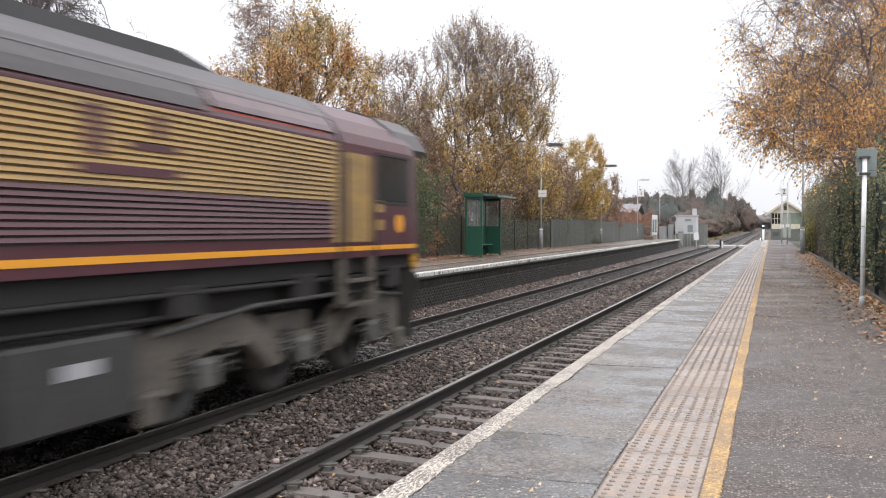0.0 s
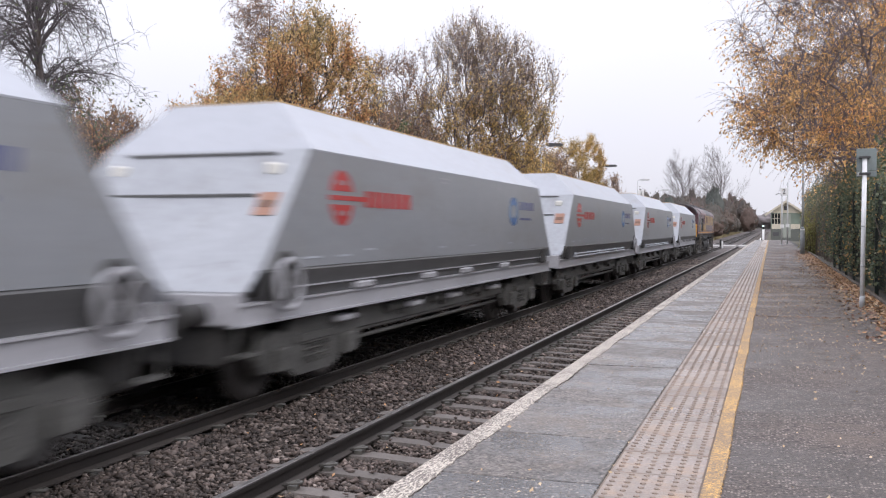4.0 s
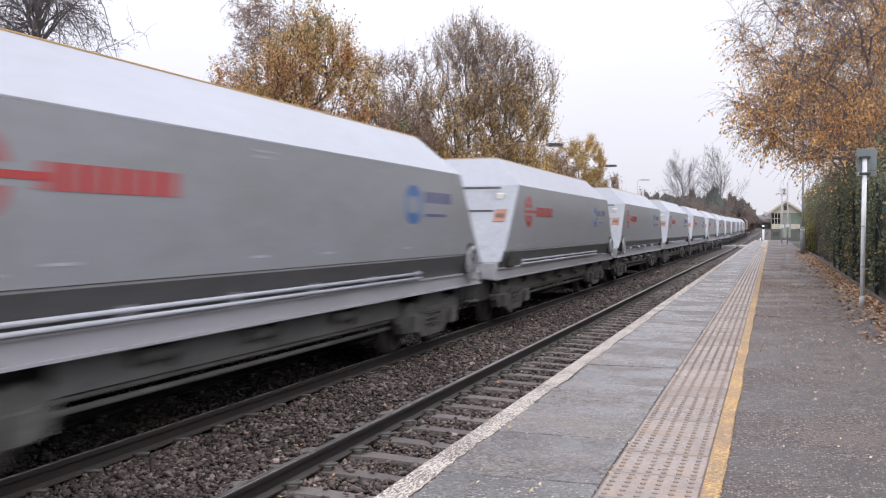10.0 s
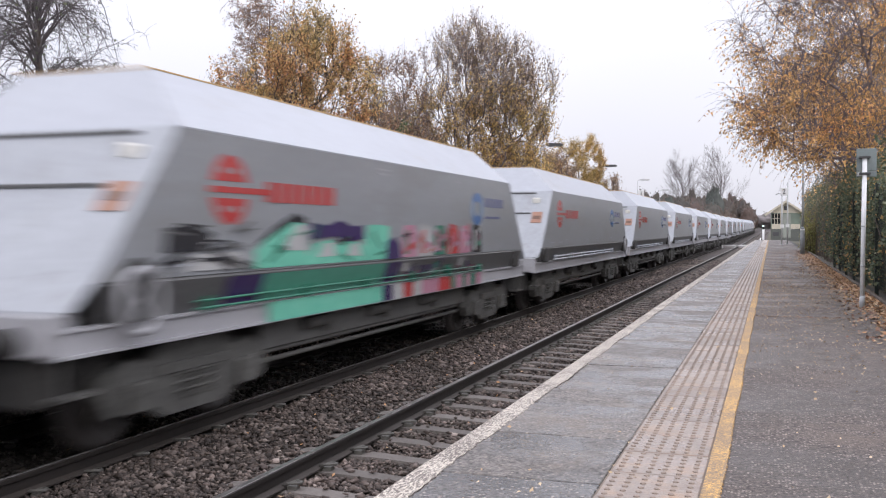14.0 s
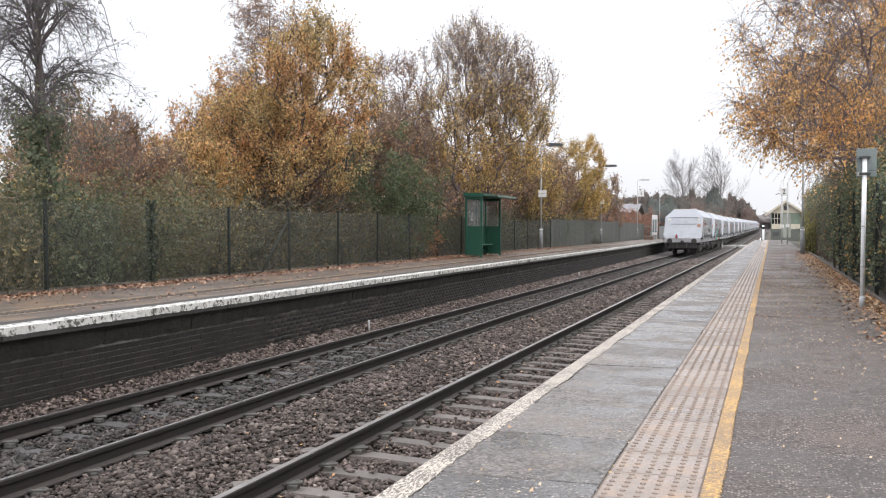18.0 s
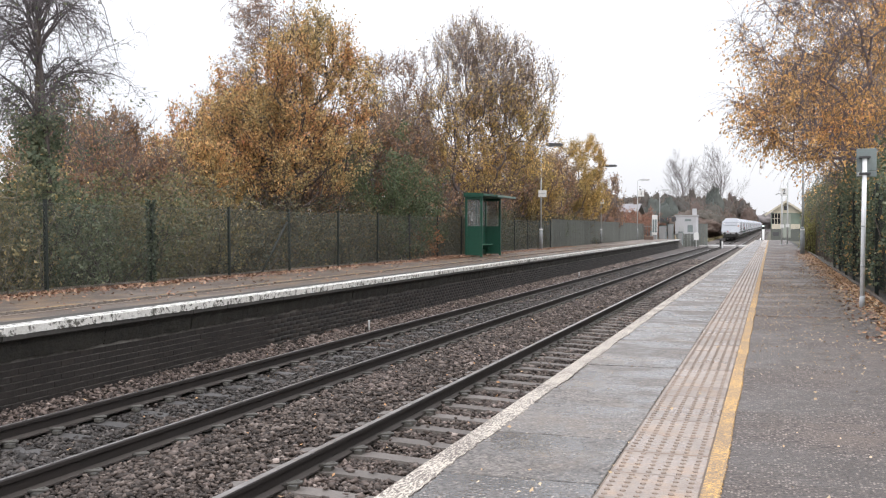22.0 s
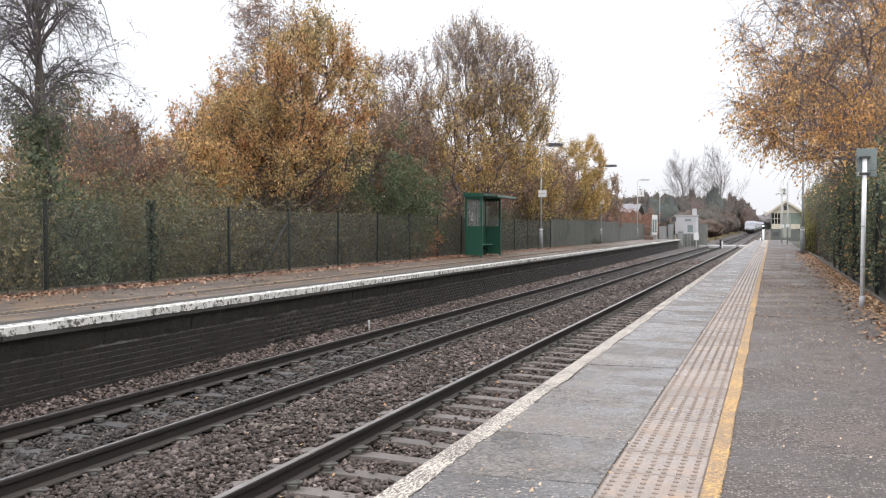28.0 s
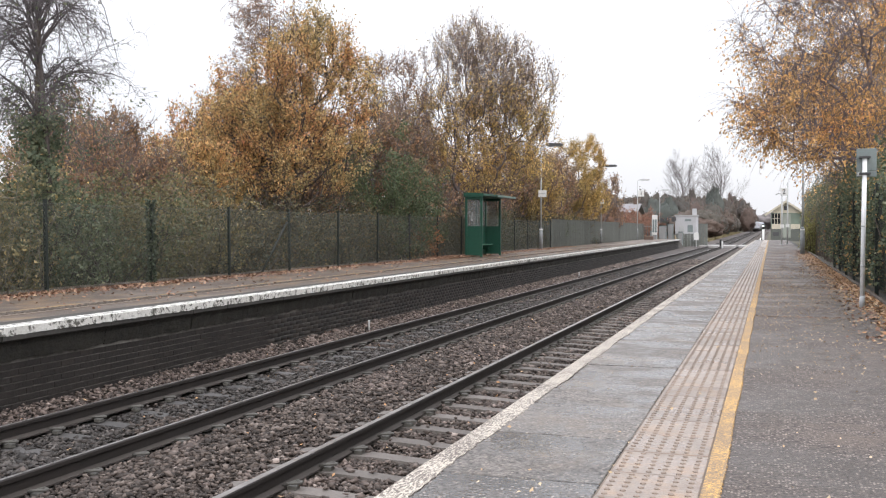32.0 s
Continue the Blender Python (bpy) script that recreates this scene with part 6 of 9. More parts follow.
# birches and ivy hedge behind the near platform
L_BIRCH = patchy_leaf("birch_autumn_leaf", [(0.46, 0.35, 0.22), (0.64, 0.42, 0.2), (0.84, 0.53, 0.22), (0.9, 0.58, 0.25), (0.86, 0.46, 0.2)], 0.62, 0.6)
BW = (M_LIMB, M_TWIG_GREY)
low_leaf = lambda c: np.where(c[:, 0] < -0.6, np.clip(1.5 - (c[:, 2] - 2.2) / 2.6, 0.16, 1.3), np.clip(1.1 - (c[:, 2] - 2.6) / 6.0, 0.3, 0.9))
birch = lobed_tree(31, ((-1.5, -0.4, 3.8, 1.7, 1.8, 1.5), (0.3, 0, 6.3, 2.3, 2.0, 2.2), (1.0, -1.2, 3.4, 1.6, 1.8, 1.3), (-0.6, 1.6, 4.2, 1.9, 1.7, 1.6), (-1.7, -0.6, 5.4, 1.4, 1.4, 1.4), (-1.9, -0.4, 3.6, 1.2, 1.4, 0.8)), 2.2, 0.14, BW, ((L_BIRCH, 23000, low_leaf),), 0.068, 560, 7800, 0.8, 0.2, bal=0.28, tip=0.0038, hang=1.4, droop=0.5, swell=0.9, rough=0.8, blur=0.03)
birch2 = lobed_tree(32, ((-1.0, 0.3, 4.4, 1.9, 2.0, 1.7), (0.3, 0, 6.6, 2.5, 2.5, 2.5), (1.0, -1.0, 3.8, 1.6, 1.8, 1.3), (0.1, 0.0, 2.9, 1.6, 1.9, 1.2)), 2.0, 0.14, BW, ((L_BIRCH, 17000, None),), 0.072, 420, 5600, 0.95, 0.2, bal=0.28, tip=0.004, hang=1.4, droop=0.62, swell=1.1, rough=0.65, blur=0.03)
G2 = "birches behind the platform"
plant_tree(birch, pose(2.35, 22, 0.75), "weeping birch with thinning orange leaves", group=G2, name="birch_tree")
plant_tree(birch2, pose(2.5, 29, 0.75), "weeping birch with mauve twigs and orange leaves", group=G2, name="birch_tree")
plant_tree(birch2, pose(4.9, 36, 0.75, 0, 0, 300), "weeping birch further along the platform", group=G2, name="birch_tree")


def build_hedge():
    rng = np.random.default_rng(41)
    h = thing("ivy_hedge", "dense dark ivy and shrubs grown through the platform fence", "hedge")
    n = 95000
    y = 10 + 70 * rng.uniform(0, 1, n) ** 1.7
    top = np.interp(y, (10, 16, 24, 40, 80), (2.35, 2.75, 3.2, 3.75, 4.2)) + 0.3 * np.sin(y * 1.7) + 0.2 * np.sin(y * 4.1)
    z = PZ + 0.1 + (top - PZ) * rng.uniform(0, 1, n) ** 0.85
    face = np.interp(y, (10, 26, 40, 62, 80), (1.58, 1.72, 1.98, 2.15, 2.4)) + 0.22 * np.sin(y * 2.3 + z * 2) * np.sin(z * 3.1 + y) 
    x = face + np.abs(rng.normal(size=n)) * 0.25
    bare = (z < PZ + 0.7) & (y < 20) & (rng.uniform(size=n) < 0.45)
    c = np.stack([x, y, z], 1)[~bare]
    pick = rng.uniform(size=len(c))
    yel = pick < 0.09 * (1 + 1.6 * (np.sin(c[:, 1] * 0.9) * np.sin(c[:, 2] * 1.3) > 0.35))
    v, f = sheets(rng, c[~yel], 0.06, 0.8)
    part("ivy", raw_mesh("ivy", v, f, L_IVY), None, h)
    v, f = sheets(rng, c[yel], 0.06, 0.7)
    part("yellow_leaves", raw_mesh("yellow_leaves", v, f, L_YELLOW), None, h, "scattered yellowing leaves")
    m = 500
    yy = rng.uniform(10, 62, m)
    a = np.stack([rng.uniform(1.9, 2.2, m), yy, np.full(m, 0.75)], 1)
    b = a + np.stack([rng.normal(size=m) * 0.12, rng.normal(size=m) * 0.4, rng.uniform(1.2, 2.6, m)], 1)
    v, f = tubes_np(a, b, np.full(m, 0.014), np.full(m, 0.006), 3)
    part("stemwork", raw_mesh("stemwork", v, f, M_TWIG), None, h)
    # solid dark green block stands in for the shade inside the hedge
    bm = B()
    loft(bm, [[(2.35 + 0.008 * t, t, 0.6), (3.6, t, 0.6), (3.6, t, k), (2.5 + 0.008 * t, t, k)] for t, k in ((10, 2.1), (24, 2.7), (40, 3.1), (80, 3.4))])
    part("core", mesh_of("core", bm, M_HEDGE_CORE), None, h, "solid block coloured for the shade inside the hedge")


M_HEDGE_CORE = surf("shaded_hedge_core", (0.09, 0.105, 0.065), (0.05, 0.055, 0.035), big=2, fine=12, bump=0.8)
build_hedge()

# distance: wood on a low rise, bare poplars, dark pines
M_FAR_TWIG = surf("hazy_grey_brown_twig", (0.16, 0.135, 0.132), (0.11, 0.092, 0.09), big=3, fine=20, bump=0.0)
UPSWEPT = dict(BROAD, least=0.016, n=(8, 6, 4, 3), wob=(0.02, 0.05, 0.07, 0.09), up=(0.05, 0.1, 0.09, 0.06), taper=(0.8, 0.8, 0.75, 0.6), kids=(24, 11, 7), start=(0.3, 0.2, 0.2), ang=(36, 28, 28), ratio=(0.56, 0.42, 0.45), cone=(0.45, 0.5, 0.4), thin=(0.42, 0.5, 0.6))
far_tree = [tree_meshes(51 + k, UPSWEPT, h, 0.3, (M_FAR_TWIG, M_FAR_TWIG), None, 0, 0.1, spread=1.35) for k, h in enumerate((13.6, 13.8))]
for k, (x, y) in enumerate(((-19.0, 230), (-10.6, 228))):
    plant_tree(far_tree[k], pose(x, y, 0.6), "tall bare tree with fine upswept grey twigs", group="bare trees beyond the crossing")
red_bush = shrub_meshes(27, 2.3, 2.3, 4.2, leaf_mat("red_shrub_leaf", [(0.28, 0.15, 0.105), (0.36, 0.17, 0.115), (0.24, 0.15, 0.11)], 0.35), 8000, 0.16, 60)
for x, y, a in ((-15.4, 112.0, 0), (-16.9, 114.0, 120), (-14.2, 110.0, 230)):
    plant_shrub(red_bush, pose(x, y, -0.1, 0, 0, a), "rust-red shrub behind the palisade fence", "shrubs by the crossing")


def build_woods():
    rng = np.random.default_rng(61)
    w = thing("far_woods", "distant russet and dark green woodland beyond the crossing", "woodland", "", "stuff")
    th, ph = np.meshgrid(np.linspace(0, 2 * np.pi, 25)[:-1], np.linspace(0.06, np.pi - 0.06, 16))
    ball = np.stack([np.cos(th) * np.sin(ph), np.sin(th) * np.sin(ph), np.cos(ph)], -1).reshape(-1, 3)
    quad = np.array([(i * 24 + j, i * 24 + (j + 1) % 24, (i + 1) * 24 + (j + 1) % 24, (i + 1) * 24 + j) for i in range(15) for j in range(24)])
    def clumps(n, xr, yr, h, mat, name, leaf, m=620, wide=(1.7, 3.3), low=0.6, peak=1.0):
        """Crowns standing close together, each a lumpy mass with a fringe of leaves; peak below 1 narrows the top."""
        cs, solid = [], []
        for i in range(n):
            y = rng.uniform(*yr)
            x = xr(y, rng)
            hh = h(x, y) * rng.uniform(low, 1.0)
            r = rng.uniform(*wide)
            mid, half = np.array([x, y, hh * 0.5 + rise(y)]), np.array([r, r, hh * 0.5])
            seed = rng.integers(1 << 30)
            def lumps(p):
                g = np.random.default_rng(seed)
                k = 1 + 0.14 * waves(g, p * 3, 2.6) + 0.1 * waves(g, p * 3, 1.0) + 0.07 * waves(g, p * 3, 0.45)
                q = p * k[:, None] * half
                q[:, :2] *= np.interp(p[:, 2], (-1, 0.2, 1), (1, 1, peak))[:, None]
                return q
            solid.append((mid + lumps(ball) * 0.86, quad))
            d = unit(rng.normal(size=(m, 3)))
            cs.append(mid + lumps(d) * rng.uniform(0.8, 1.0, m)[:, None])
        v, f = sheets(rng, np.concatenate(cs), leaf, 0.45, 0.1)
        part(name, raw_mesh(name, v, f, mat), None, w)
        v, f = joined(solid)
        part(name + "_mass", raw_mesh(name + "_mass", v, f, mat, smooth=True), None, w)
    side = lambda y, g: -10.5 - g.uniform(0, 1) ** 1.3 * 40
    hi = lambda x, y: np.interp(x, (-50, -24, -13, -10), (9.6, 9.4, 8.4, 5.2)) * (0.62 + 0.00175 * y)
    clumps(190, side, (165, 300), hi, L_FAR, "russet_trees", 0.3)
    clumps(46, side, (170, 300), hi, L_PINE, "dark_trees", 0.3, peak=0.45)
    clumps(9, lambda y, g: g.uniform(-13.5, -11.5), (215, 235), lambda x, y: 11.6, L_PINE, "pines", 0.3, wide=(1.4, 2.2), peak=0.35)
    clumps(6, lambda y, g: g.uniform(-21.5, -16.5), (235, 245), lambda x, y: 11.0, L_PINE, "pines_behind", 0.3, wide=(1.4, 2.2), peak=0.35)
    clumps(70, lambda y, g: -34 + g.uniform(0, 1) * 60, (520, 700), lambda x, y: 9.0, L_HAZE, "end_trees", 0.9, 200, wide=(4, 7))
    clumps(60, lambda y, g: -6.5 - g.uniform(0, 1) * 22, (330, 430), lambda x, y: np.interp(x, (-28, -12, -9, -6.5), (15.5, 14, 12, 7.5)), L_FAR, "bank_trees", 0.42)
    clumps(20, lambda y, g: 9 + g.uniform(0, 1) * 14, (150, 300), lambda x, y: 8.0, L_FAR, "right_trees", 0.6, 400)
    clumps(40, lambda y, g: -15.5 - g.uniform(0, 1) * 9, (96, 134), lambda x, y: 4.3, L_RUSSET, "hedge_trees", 0.2, 700, wide=(1.0, 1.9))


build_woods()


# ---- the train ----
WAGONS, PITCH = 18, 15.25
SPEED = ((0, 19.1), (6, 19.25), (13, 19.95), (16.5, 20.7), (20, 20.5), (32, 20.4))


def travelled(t):
    """Metres that the train has gone at t seconds."""
    s = 0.0
    for (a, u), (b, v) in zip(SPEED, SPEED[1:]):
        e = min(t, b)
        if e > a:
            s += (e - a) * (u + (u + (v - u) * (e - a) / (b - a))) / 2
    return s


START = 23.34 + 5 * PITCH - travelled(6.0)
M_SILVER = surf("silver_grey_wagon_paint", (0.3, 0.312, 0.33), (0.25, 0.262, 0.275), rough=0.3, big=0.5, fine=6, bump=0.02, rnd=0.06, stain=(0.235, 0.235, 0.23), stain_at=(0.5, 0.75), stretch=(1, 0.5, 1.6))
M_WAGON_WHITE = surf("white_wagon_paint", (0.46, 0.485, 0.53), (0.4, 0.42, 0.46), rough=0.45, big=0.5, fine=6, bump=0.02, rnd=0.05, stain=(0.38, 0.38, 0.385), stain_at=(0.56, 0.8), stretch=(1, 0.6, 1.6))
M_WAGON_END = surf("grimy_white_end_paint", (0.385, 0.405, 0.435), (0.29, 0.305, 0.33), rough=0.5, big=0.9, fine=8, bump=0.03, stain=(0.24, 0.245, 0.25), stain_at=(0.52, 0.75))
M_SILL = surf("pale_grey_wagon_sill", (0.42, 0.42, 0.44), (0.31, 0.31, 0.325), rough=0.5, big=0.8, fine=10, bump=0.05)
M_BLUE_PALE = surf("pale_blue_vinyl", (0.24, 0.33, 0.46), (0.2, 0.28, 0.4), rough=0.24)
M_CHUTE = surf("dusty_grey_chute", (0.16, 0.158, 0.15), (0.09, 0.088, 0.084), rough=0.7, big=1, fine=12)
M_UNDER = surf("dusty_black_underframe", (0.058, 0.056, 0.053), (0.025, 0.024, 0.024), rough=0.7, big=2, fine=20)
M_BOGIE_GREY = surf("dusty_grey_bogie", (0.15, 0.148, 0.138), (0.034, 0.033, 0.031), rough=0.75, big=3.2, fine=20)
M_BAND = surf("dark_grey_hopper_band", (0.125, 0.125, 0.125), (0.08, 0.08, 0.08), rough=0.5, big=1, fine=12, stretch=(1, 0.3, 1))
M_WHEEL = surf("dark_wheel_steel", (0.07, 0.063, 0.06), (0.04, 0.037, 0.036), rough=0.55)
M_RIM = surf("ochre_rim", (0.55, 0.36, 0.15), (0.42, 0.28, 0.13), rough=0.7)
M_RED = surf("red_vinyl", (0.5, 0.06, 0.058), (0.4, 0.055, 0.053), rough=0.24)
M_BLUE = surf("blue_vinyl", (0.08, 0.17, 0.38), (0.07, 0.145, 0.32), rough=0.24)
M_NAVYV = surf("navy_vinyl", (0.13, 0.14, 0.26), (0.11, 0.12, 0.22), rough=0.24)
M_LAMP_CREAM = surf("cream_bracket_paint", (0.74, 0.73, 0.68), (0.6, 0.59, 0.54), rough=0.5)
M_ORANGE_DARK = surf("brown_placard_print", (0.16, 0.08, 0.05), (0.11, 0.06, 0.04), rough=0.5)
M_ORANGE_CARD = surf("orange_placard", (0.38, 0.19, 0.12), (0.26, 0.15, 0.11), rough=0.5, big=8, fine=40)
M_LOAD = surf("pale_limestone_load", (0.5, 0.47, 0.42), (0.35, 0.33, 0.3), big=3, fine=20, bump=1.0)
M_TEAL = surf("mint_spray_paint", (0.22, 0.62, 0.46), (0.13, 0.48, 0.35), rough=0.24, big=3, fine=10)
M_TEAL2 = surf("deep_green_spray_paint", (0.05, 0.22, 0.15), (0.04, 0.17, 0.12), rough=0.24, big=3)
# darker copies of the mint and pink, for the shaded lower band
M_TEAL_SHADED = surf("shaded_mint_spray_paint", (0.1, 0.36, 0.26), (0.07, 0.27, 0.19), rough=0.24, big=3, fine=10)
M_PINK_SHADED = surf("shaded_pink_spray_paint", (0.3, 0.12, 0.16), (0.22, 0.09, 0.12), rough=0.24)
M_PURPLE = surf("dark_purple_spray_paint", (0.06, 0.035, 0.13), (0.04, 0.025, 0.09), rough=0.24, big=3)
M_PINK = surf("pink_spray_paint", (0.55, 0.28, 0.36), (0.42, 0.2, 0.27), rough=0.24, big=4)
M_CHROME_GREY = surf("pale_grey_spray_paint", (0.5, 0.5, 0.5), (0.4, 0.4, 0.4), rough=0.24, big=3)
M_SPRAY_BLACK = surf("black_spray_paint", (0.04, 0.04, 0.045), (0.025, 0.025, 0.03), rough=0.24)
M_LILAC = surf("lilac_spray_paint", (0.36, 0.3, 0.5), (0.28, 0.24, 0.42), rough=0.24)


def on_line(s):
    """Where a vehicle stands on the far track, s metres along it."""
    return pose(FAR_X + float(bend(s)), s, float(rise(s)))


def disc_pts(cy, cz, ry, rz, n=20, a0=0.0, a1=360.0):
    return [(cy + ry * math.cos(radians(a0 + (a1 - a0) * i / n)), cz + rz * math.sin(radians(a0 + (a1 - a0) * i / n))) for i in range(n)]


def wheelset(parent, y, r, name="wheelset"):
    """Axle with two flanged wheels, turning about its own x axis."""
    bm = B()
    tube(bm, (-1.0, 0, 0), (1.0, 0, 0), 0.075, None, 10)
    for s in (-1, 1):
        prof = ((0.655, r + 0.03), (0.685, r + 0.03), (0.692, r), (0.79, r - 0.008), (0.79, r - 0.07), (0.755, r - 0.09), (0.745, 0.16), (0.8, 0.14), (0.8, 0.0))
        k = 24
        rings = [[bm.verts.new((s * x, rr * math.cos(2 * math.pi * i / k), rr * math.sin(2 * math.pi * i / k))) for i in range(k)] for x, rr in prof[:-1]]
        for a, b in zip(rings, rings[1:]):
            for i in range(k):
                bm.faces.new((a[i], a[(i + 1) % k], b[(i + 1) % k], b[i])).smooth = True
        bm.faces.new(rings[0]), bm.faces.new(rings[-1])
        for j in range(5):
            a = 2 * math.pi * j / 5
            box(bm, s * 0.75 - 0.012, s * 0.75 + 0.012, (r * 0.55) * math.cos(a) - 0.04, (r * 0.55) * math.cos(a) + 0.04, (r * 0.55) * math.sin(a) - 0.04, (r * 0.55) * math.sin(a) + 0.04)
    bmesh.ops.recalc_face_normals(bm, faces=bm.faces)
    w = part(name, bm, M_WHEEL, parent, "dark steel wheelset", pose(0, y, r))
    return w


def wagon_bogie(parent, y):
    bm, frames = B(), []
    for s in (-1, 1):
        # cast side frame: bellied between the axle boxes
        pts = [(-1.34, 0.5), (-1.26, 0.7), (-1.0, 0.8), (-0.7, 0.74), (-0.5, 0.88), (0.5, 0.88), (0.7, 0.74), (1.0, 0.8), (1.26, 0.7), (1.34, 0.5), (1.24, 0.34), (1.1, 0.34), (1.06, 0.52), (0.74, 0.52), (0.66, 0.3), (0.48, 0.22), (-0.48, 0.22), (-0.66, 0.3), (-0.74, 0.52), (-1.06, 0.52), (-1.1, 0.34), (-1.24, 0.34)]
        fr = extrude(B(), pts, "x", s * 0.98, s * 1.12)
        box(fr, min(s * 1.1, s * 1.16), max(s * 1.1, s * 1.16), -0.5, 0.5, 0.6, 0.7, 0.01)
        frames.append(fr)
    box(bm, -1.0, 1.0, -0.22, 0.22, 0.42, 0.78, 0.02)
    b = part("bogie", bm, M_UNDER, parent, "dusty black cast bogie", pose(0, y, 0))
    for fr in frames:
        part("side_frame", fr, M_BOGIE_GREY, b)
    for s in (-1, 1):
        for a in (-0.9, 0.9):
            part("axle_box", box(B(), min(s * 1.1, s * 1.2), max(s * 1.1, s * 1.2), a - 0.14, a + 0.14, 0.33, 0.6, 0.02), M_BOGIE_GREY, b)
        for a in (-0.2, 0.0, 0.2):
            sp = B()
            pipe(sp, [(s * 1.13 + 0.05 * math.cos(k * 1.05), a + 0.06 * math.sin(k * 1.05), 0.36 + 0.013 * k) for k in range(20)], 0.016, 5)
            part("spring", sp, M_BOGIE_GREY, b)
        for a in (-0.42, 0.42):
            part("brake_block", slab(B(), pose(s * 0.74, a, 0.46, 18 if a > 0 else -18), 0.1, 0.06, 0.3, 0.01), M_BOGIE_GREY, b)
    return b, [wheelset(b, a, 0.457) for a in (-0.9, 0.9)]


def build_wagon():
    w = thing("hopper_wagon", "white and silver-grey bogie hopper wagon with red and blue emblems", "rail wagon", "wagons of the train")
    for s in (1, -1):
        side = part("side_panel", extrude(B(), [(-6.72, 1.5), (6.72, 1.5), (5.6, 2.825), (-5.6, 2.825)], "x", s * 1.34, s * 1.38), M_SILVER, w, "plain silver-grey side sheet")
        # lower sheet tucks under; its shade is put into the darker grey
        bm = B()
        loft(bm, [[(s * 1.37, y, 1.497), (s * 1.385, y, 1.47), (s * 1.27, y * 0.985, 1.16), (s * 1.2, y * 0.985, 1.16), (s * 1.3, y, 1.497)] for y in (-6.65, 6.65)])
        part("lower_band", bm, M_BAND, w, "lower sheet, its grey darkened for the shade under its slope")
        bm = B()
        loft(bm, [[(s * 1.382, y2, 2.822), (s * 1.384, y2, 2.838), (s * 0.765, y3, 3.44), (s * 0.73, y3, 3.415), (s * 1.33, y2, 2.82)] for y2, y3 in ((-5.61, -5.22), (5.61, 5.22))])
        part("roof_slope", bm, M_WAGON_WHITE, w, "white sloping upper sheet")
        bm = B()
        box(bm, min(s * 0.72, s * 0.77), max(s * 0.72, s * 0.77), -5.23, 5.23, 3.435, 3.456, 0.005)
        part("top_rim", bm, M_RIM, w, "thin ochre top rim")
        sill = B()
        extrude(sill, [(s * 1.18, 0.93), (s * 1.33, 0.93), (s * 1.33, 0.955), (s * 1.22, 0.97), (s * 1.22, 1.12), (s * 1.33, 1.135), (s * 1.33, 1.16), (s * 1.18, 1.16)], "y", -7.05, 7.05)
        box(sill, min(s * 1.2, s * 1.3), max(s * 1.2, s * 1.3), -7.05, 7.05, 0.96, 1.13)
        part("sill", sill, M_SILL, w, "pale grey side sill")
        # no hollow here: a black box gives the handwheel recess its shade
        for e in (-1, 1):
            part("wheel_recess", box(B(), min(s * 1.28, s * 1.392), max(s * 1.28, s * 1.392), e * 6.22 - 0.22, e * 6.22 + 0.18, 1.15, 1.5, 0.03), M_UNDER, w, "black box standing for the shaded recess behind the handwheel")
        # small marks on the side
        for y, z, l in ((-3.9, 1.66, 0.3), (-1.0, 1.64, 0.28), (0.6, 1.64, 0.3), (3.2, 1.65, 0.3), (-5.6, 1.6, 0.5), (-4.7, 1.6, 0.35)):
            part("marking", box(B(), min(s * 1.376, s * 1.384), max(s * 1.376, s * 1.384), y - l / 2, y + l / 2, z - 0.012, z + 0.012), M_WAGON_WHITE, side, "small white stencilled mark")
        for y, z, l in ((-0.9, 2.72, 0.5), (-0.9, 2.66, 0.4), (2.3, 2.7, 0.35)):
            part("data_panel", box(B(), min(s * 1.376, s * 1.384), max(s * 1.376, s * 1.384), y - l / 2, y + l / 2, z - 0.012, z + 0.012), M_SILL, side)
    # emblems on the side that faces the platform
    def arc(cy, cz, ry, rz, inner, a0, a1):
        turn = [radians(a0 + (a1 - a0) * i / 12) for i in range(13)]
        pts = [(cy + ry * math.cos(t), cz + rz * math.sin(t)) for t in turn] + [(cy + inner * ry * math.cos(t), cz + inner * rz * math.sin(t)) for t in reversed(turn)]
        return extrude(B(), pts, "x", 1.381, 1.385)
    cy, cz = -4.78, 2.3
    for sg, a0 in ((1, 14), (-1, 194)):
        turn = [radians(a0 + 152 * i / 14) for i in range(15)]
        half = part("emblem", extrude(B(), [(cy + 0.33 * math.cos(t), cz + 0.34 * math.sin(t)) for t in turn], "x", 1.381, 1.385), M_RED, w, "half of a red round emblem")
        for q in (-0.1, 0.1):
            part("emblem_gap", extrude(B(), disc_pts(cy + q, cz + sg * 0.185, 0.055, 0.035, 10), "x", 1.3855, 1.3865), M_SILVER, half, "grey gap in the emblem")
    part("emblem_bar", box(B(), 1.381, 1.385, -5.13, -3.95, 2.27, 2.33), M_RED, w, "red bar")
    for k in range(7):
        y = -4.1 + 0.24 * k
        part("letter_bar", extrude(B(), [(y, 2.2), (y + 0.19, 2.2), (y + 0.215, 2.41), (y + 0.03, 2.41)], "x", 1.3855, 1.3875), M_RED, w, "red lettering bar")
    for a0, m in ((38, M_BLUE), (142, M_BLUE_PALE), (218, M_BLUE), (322, M_BLUE_PALE)):
        part("emblem", arc(3.43, 2.28, 0.37, 0.29, 0.46, a0, a0 + (104 if m is M_BLUE else 76)), m, w, "piece of a blue ring emblem")
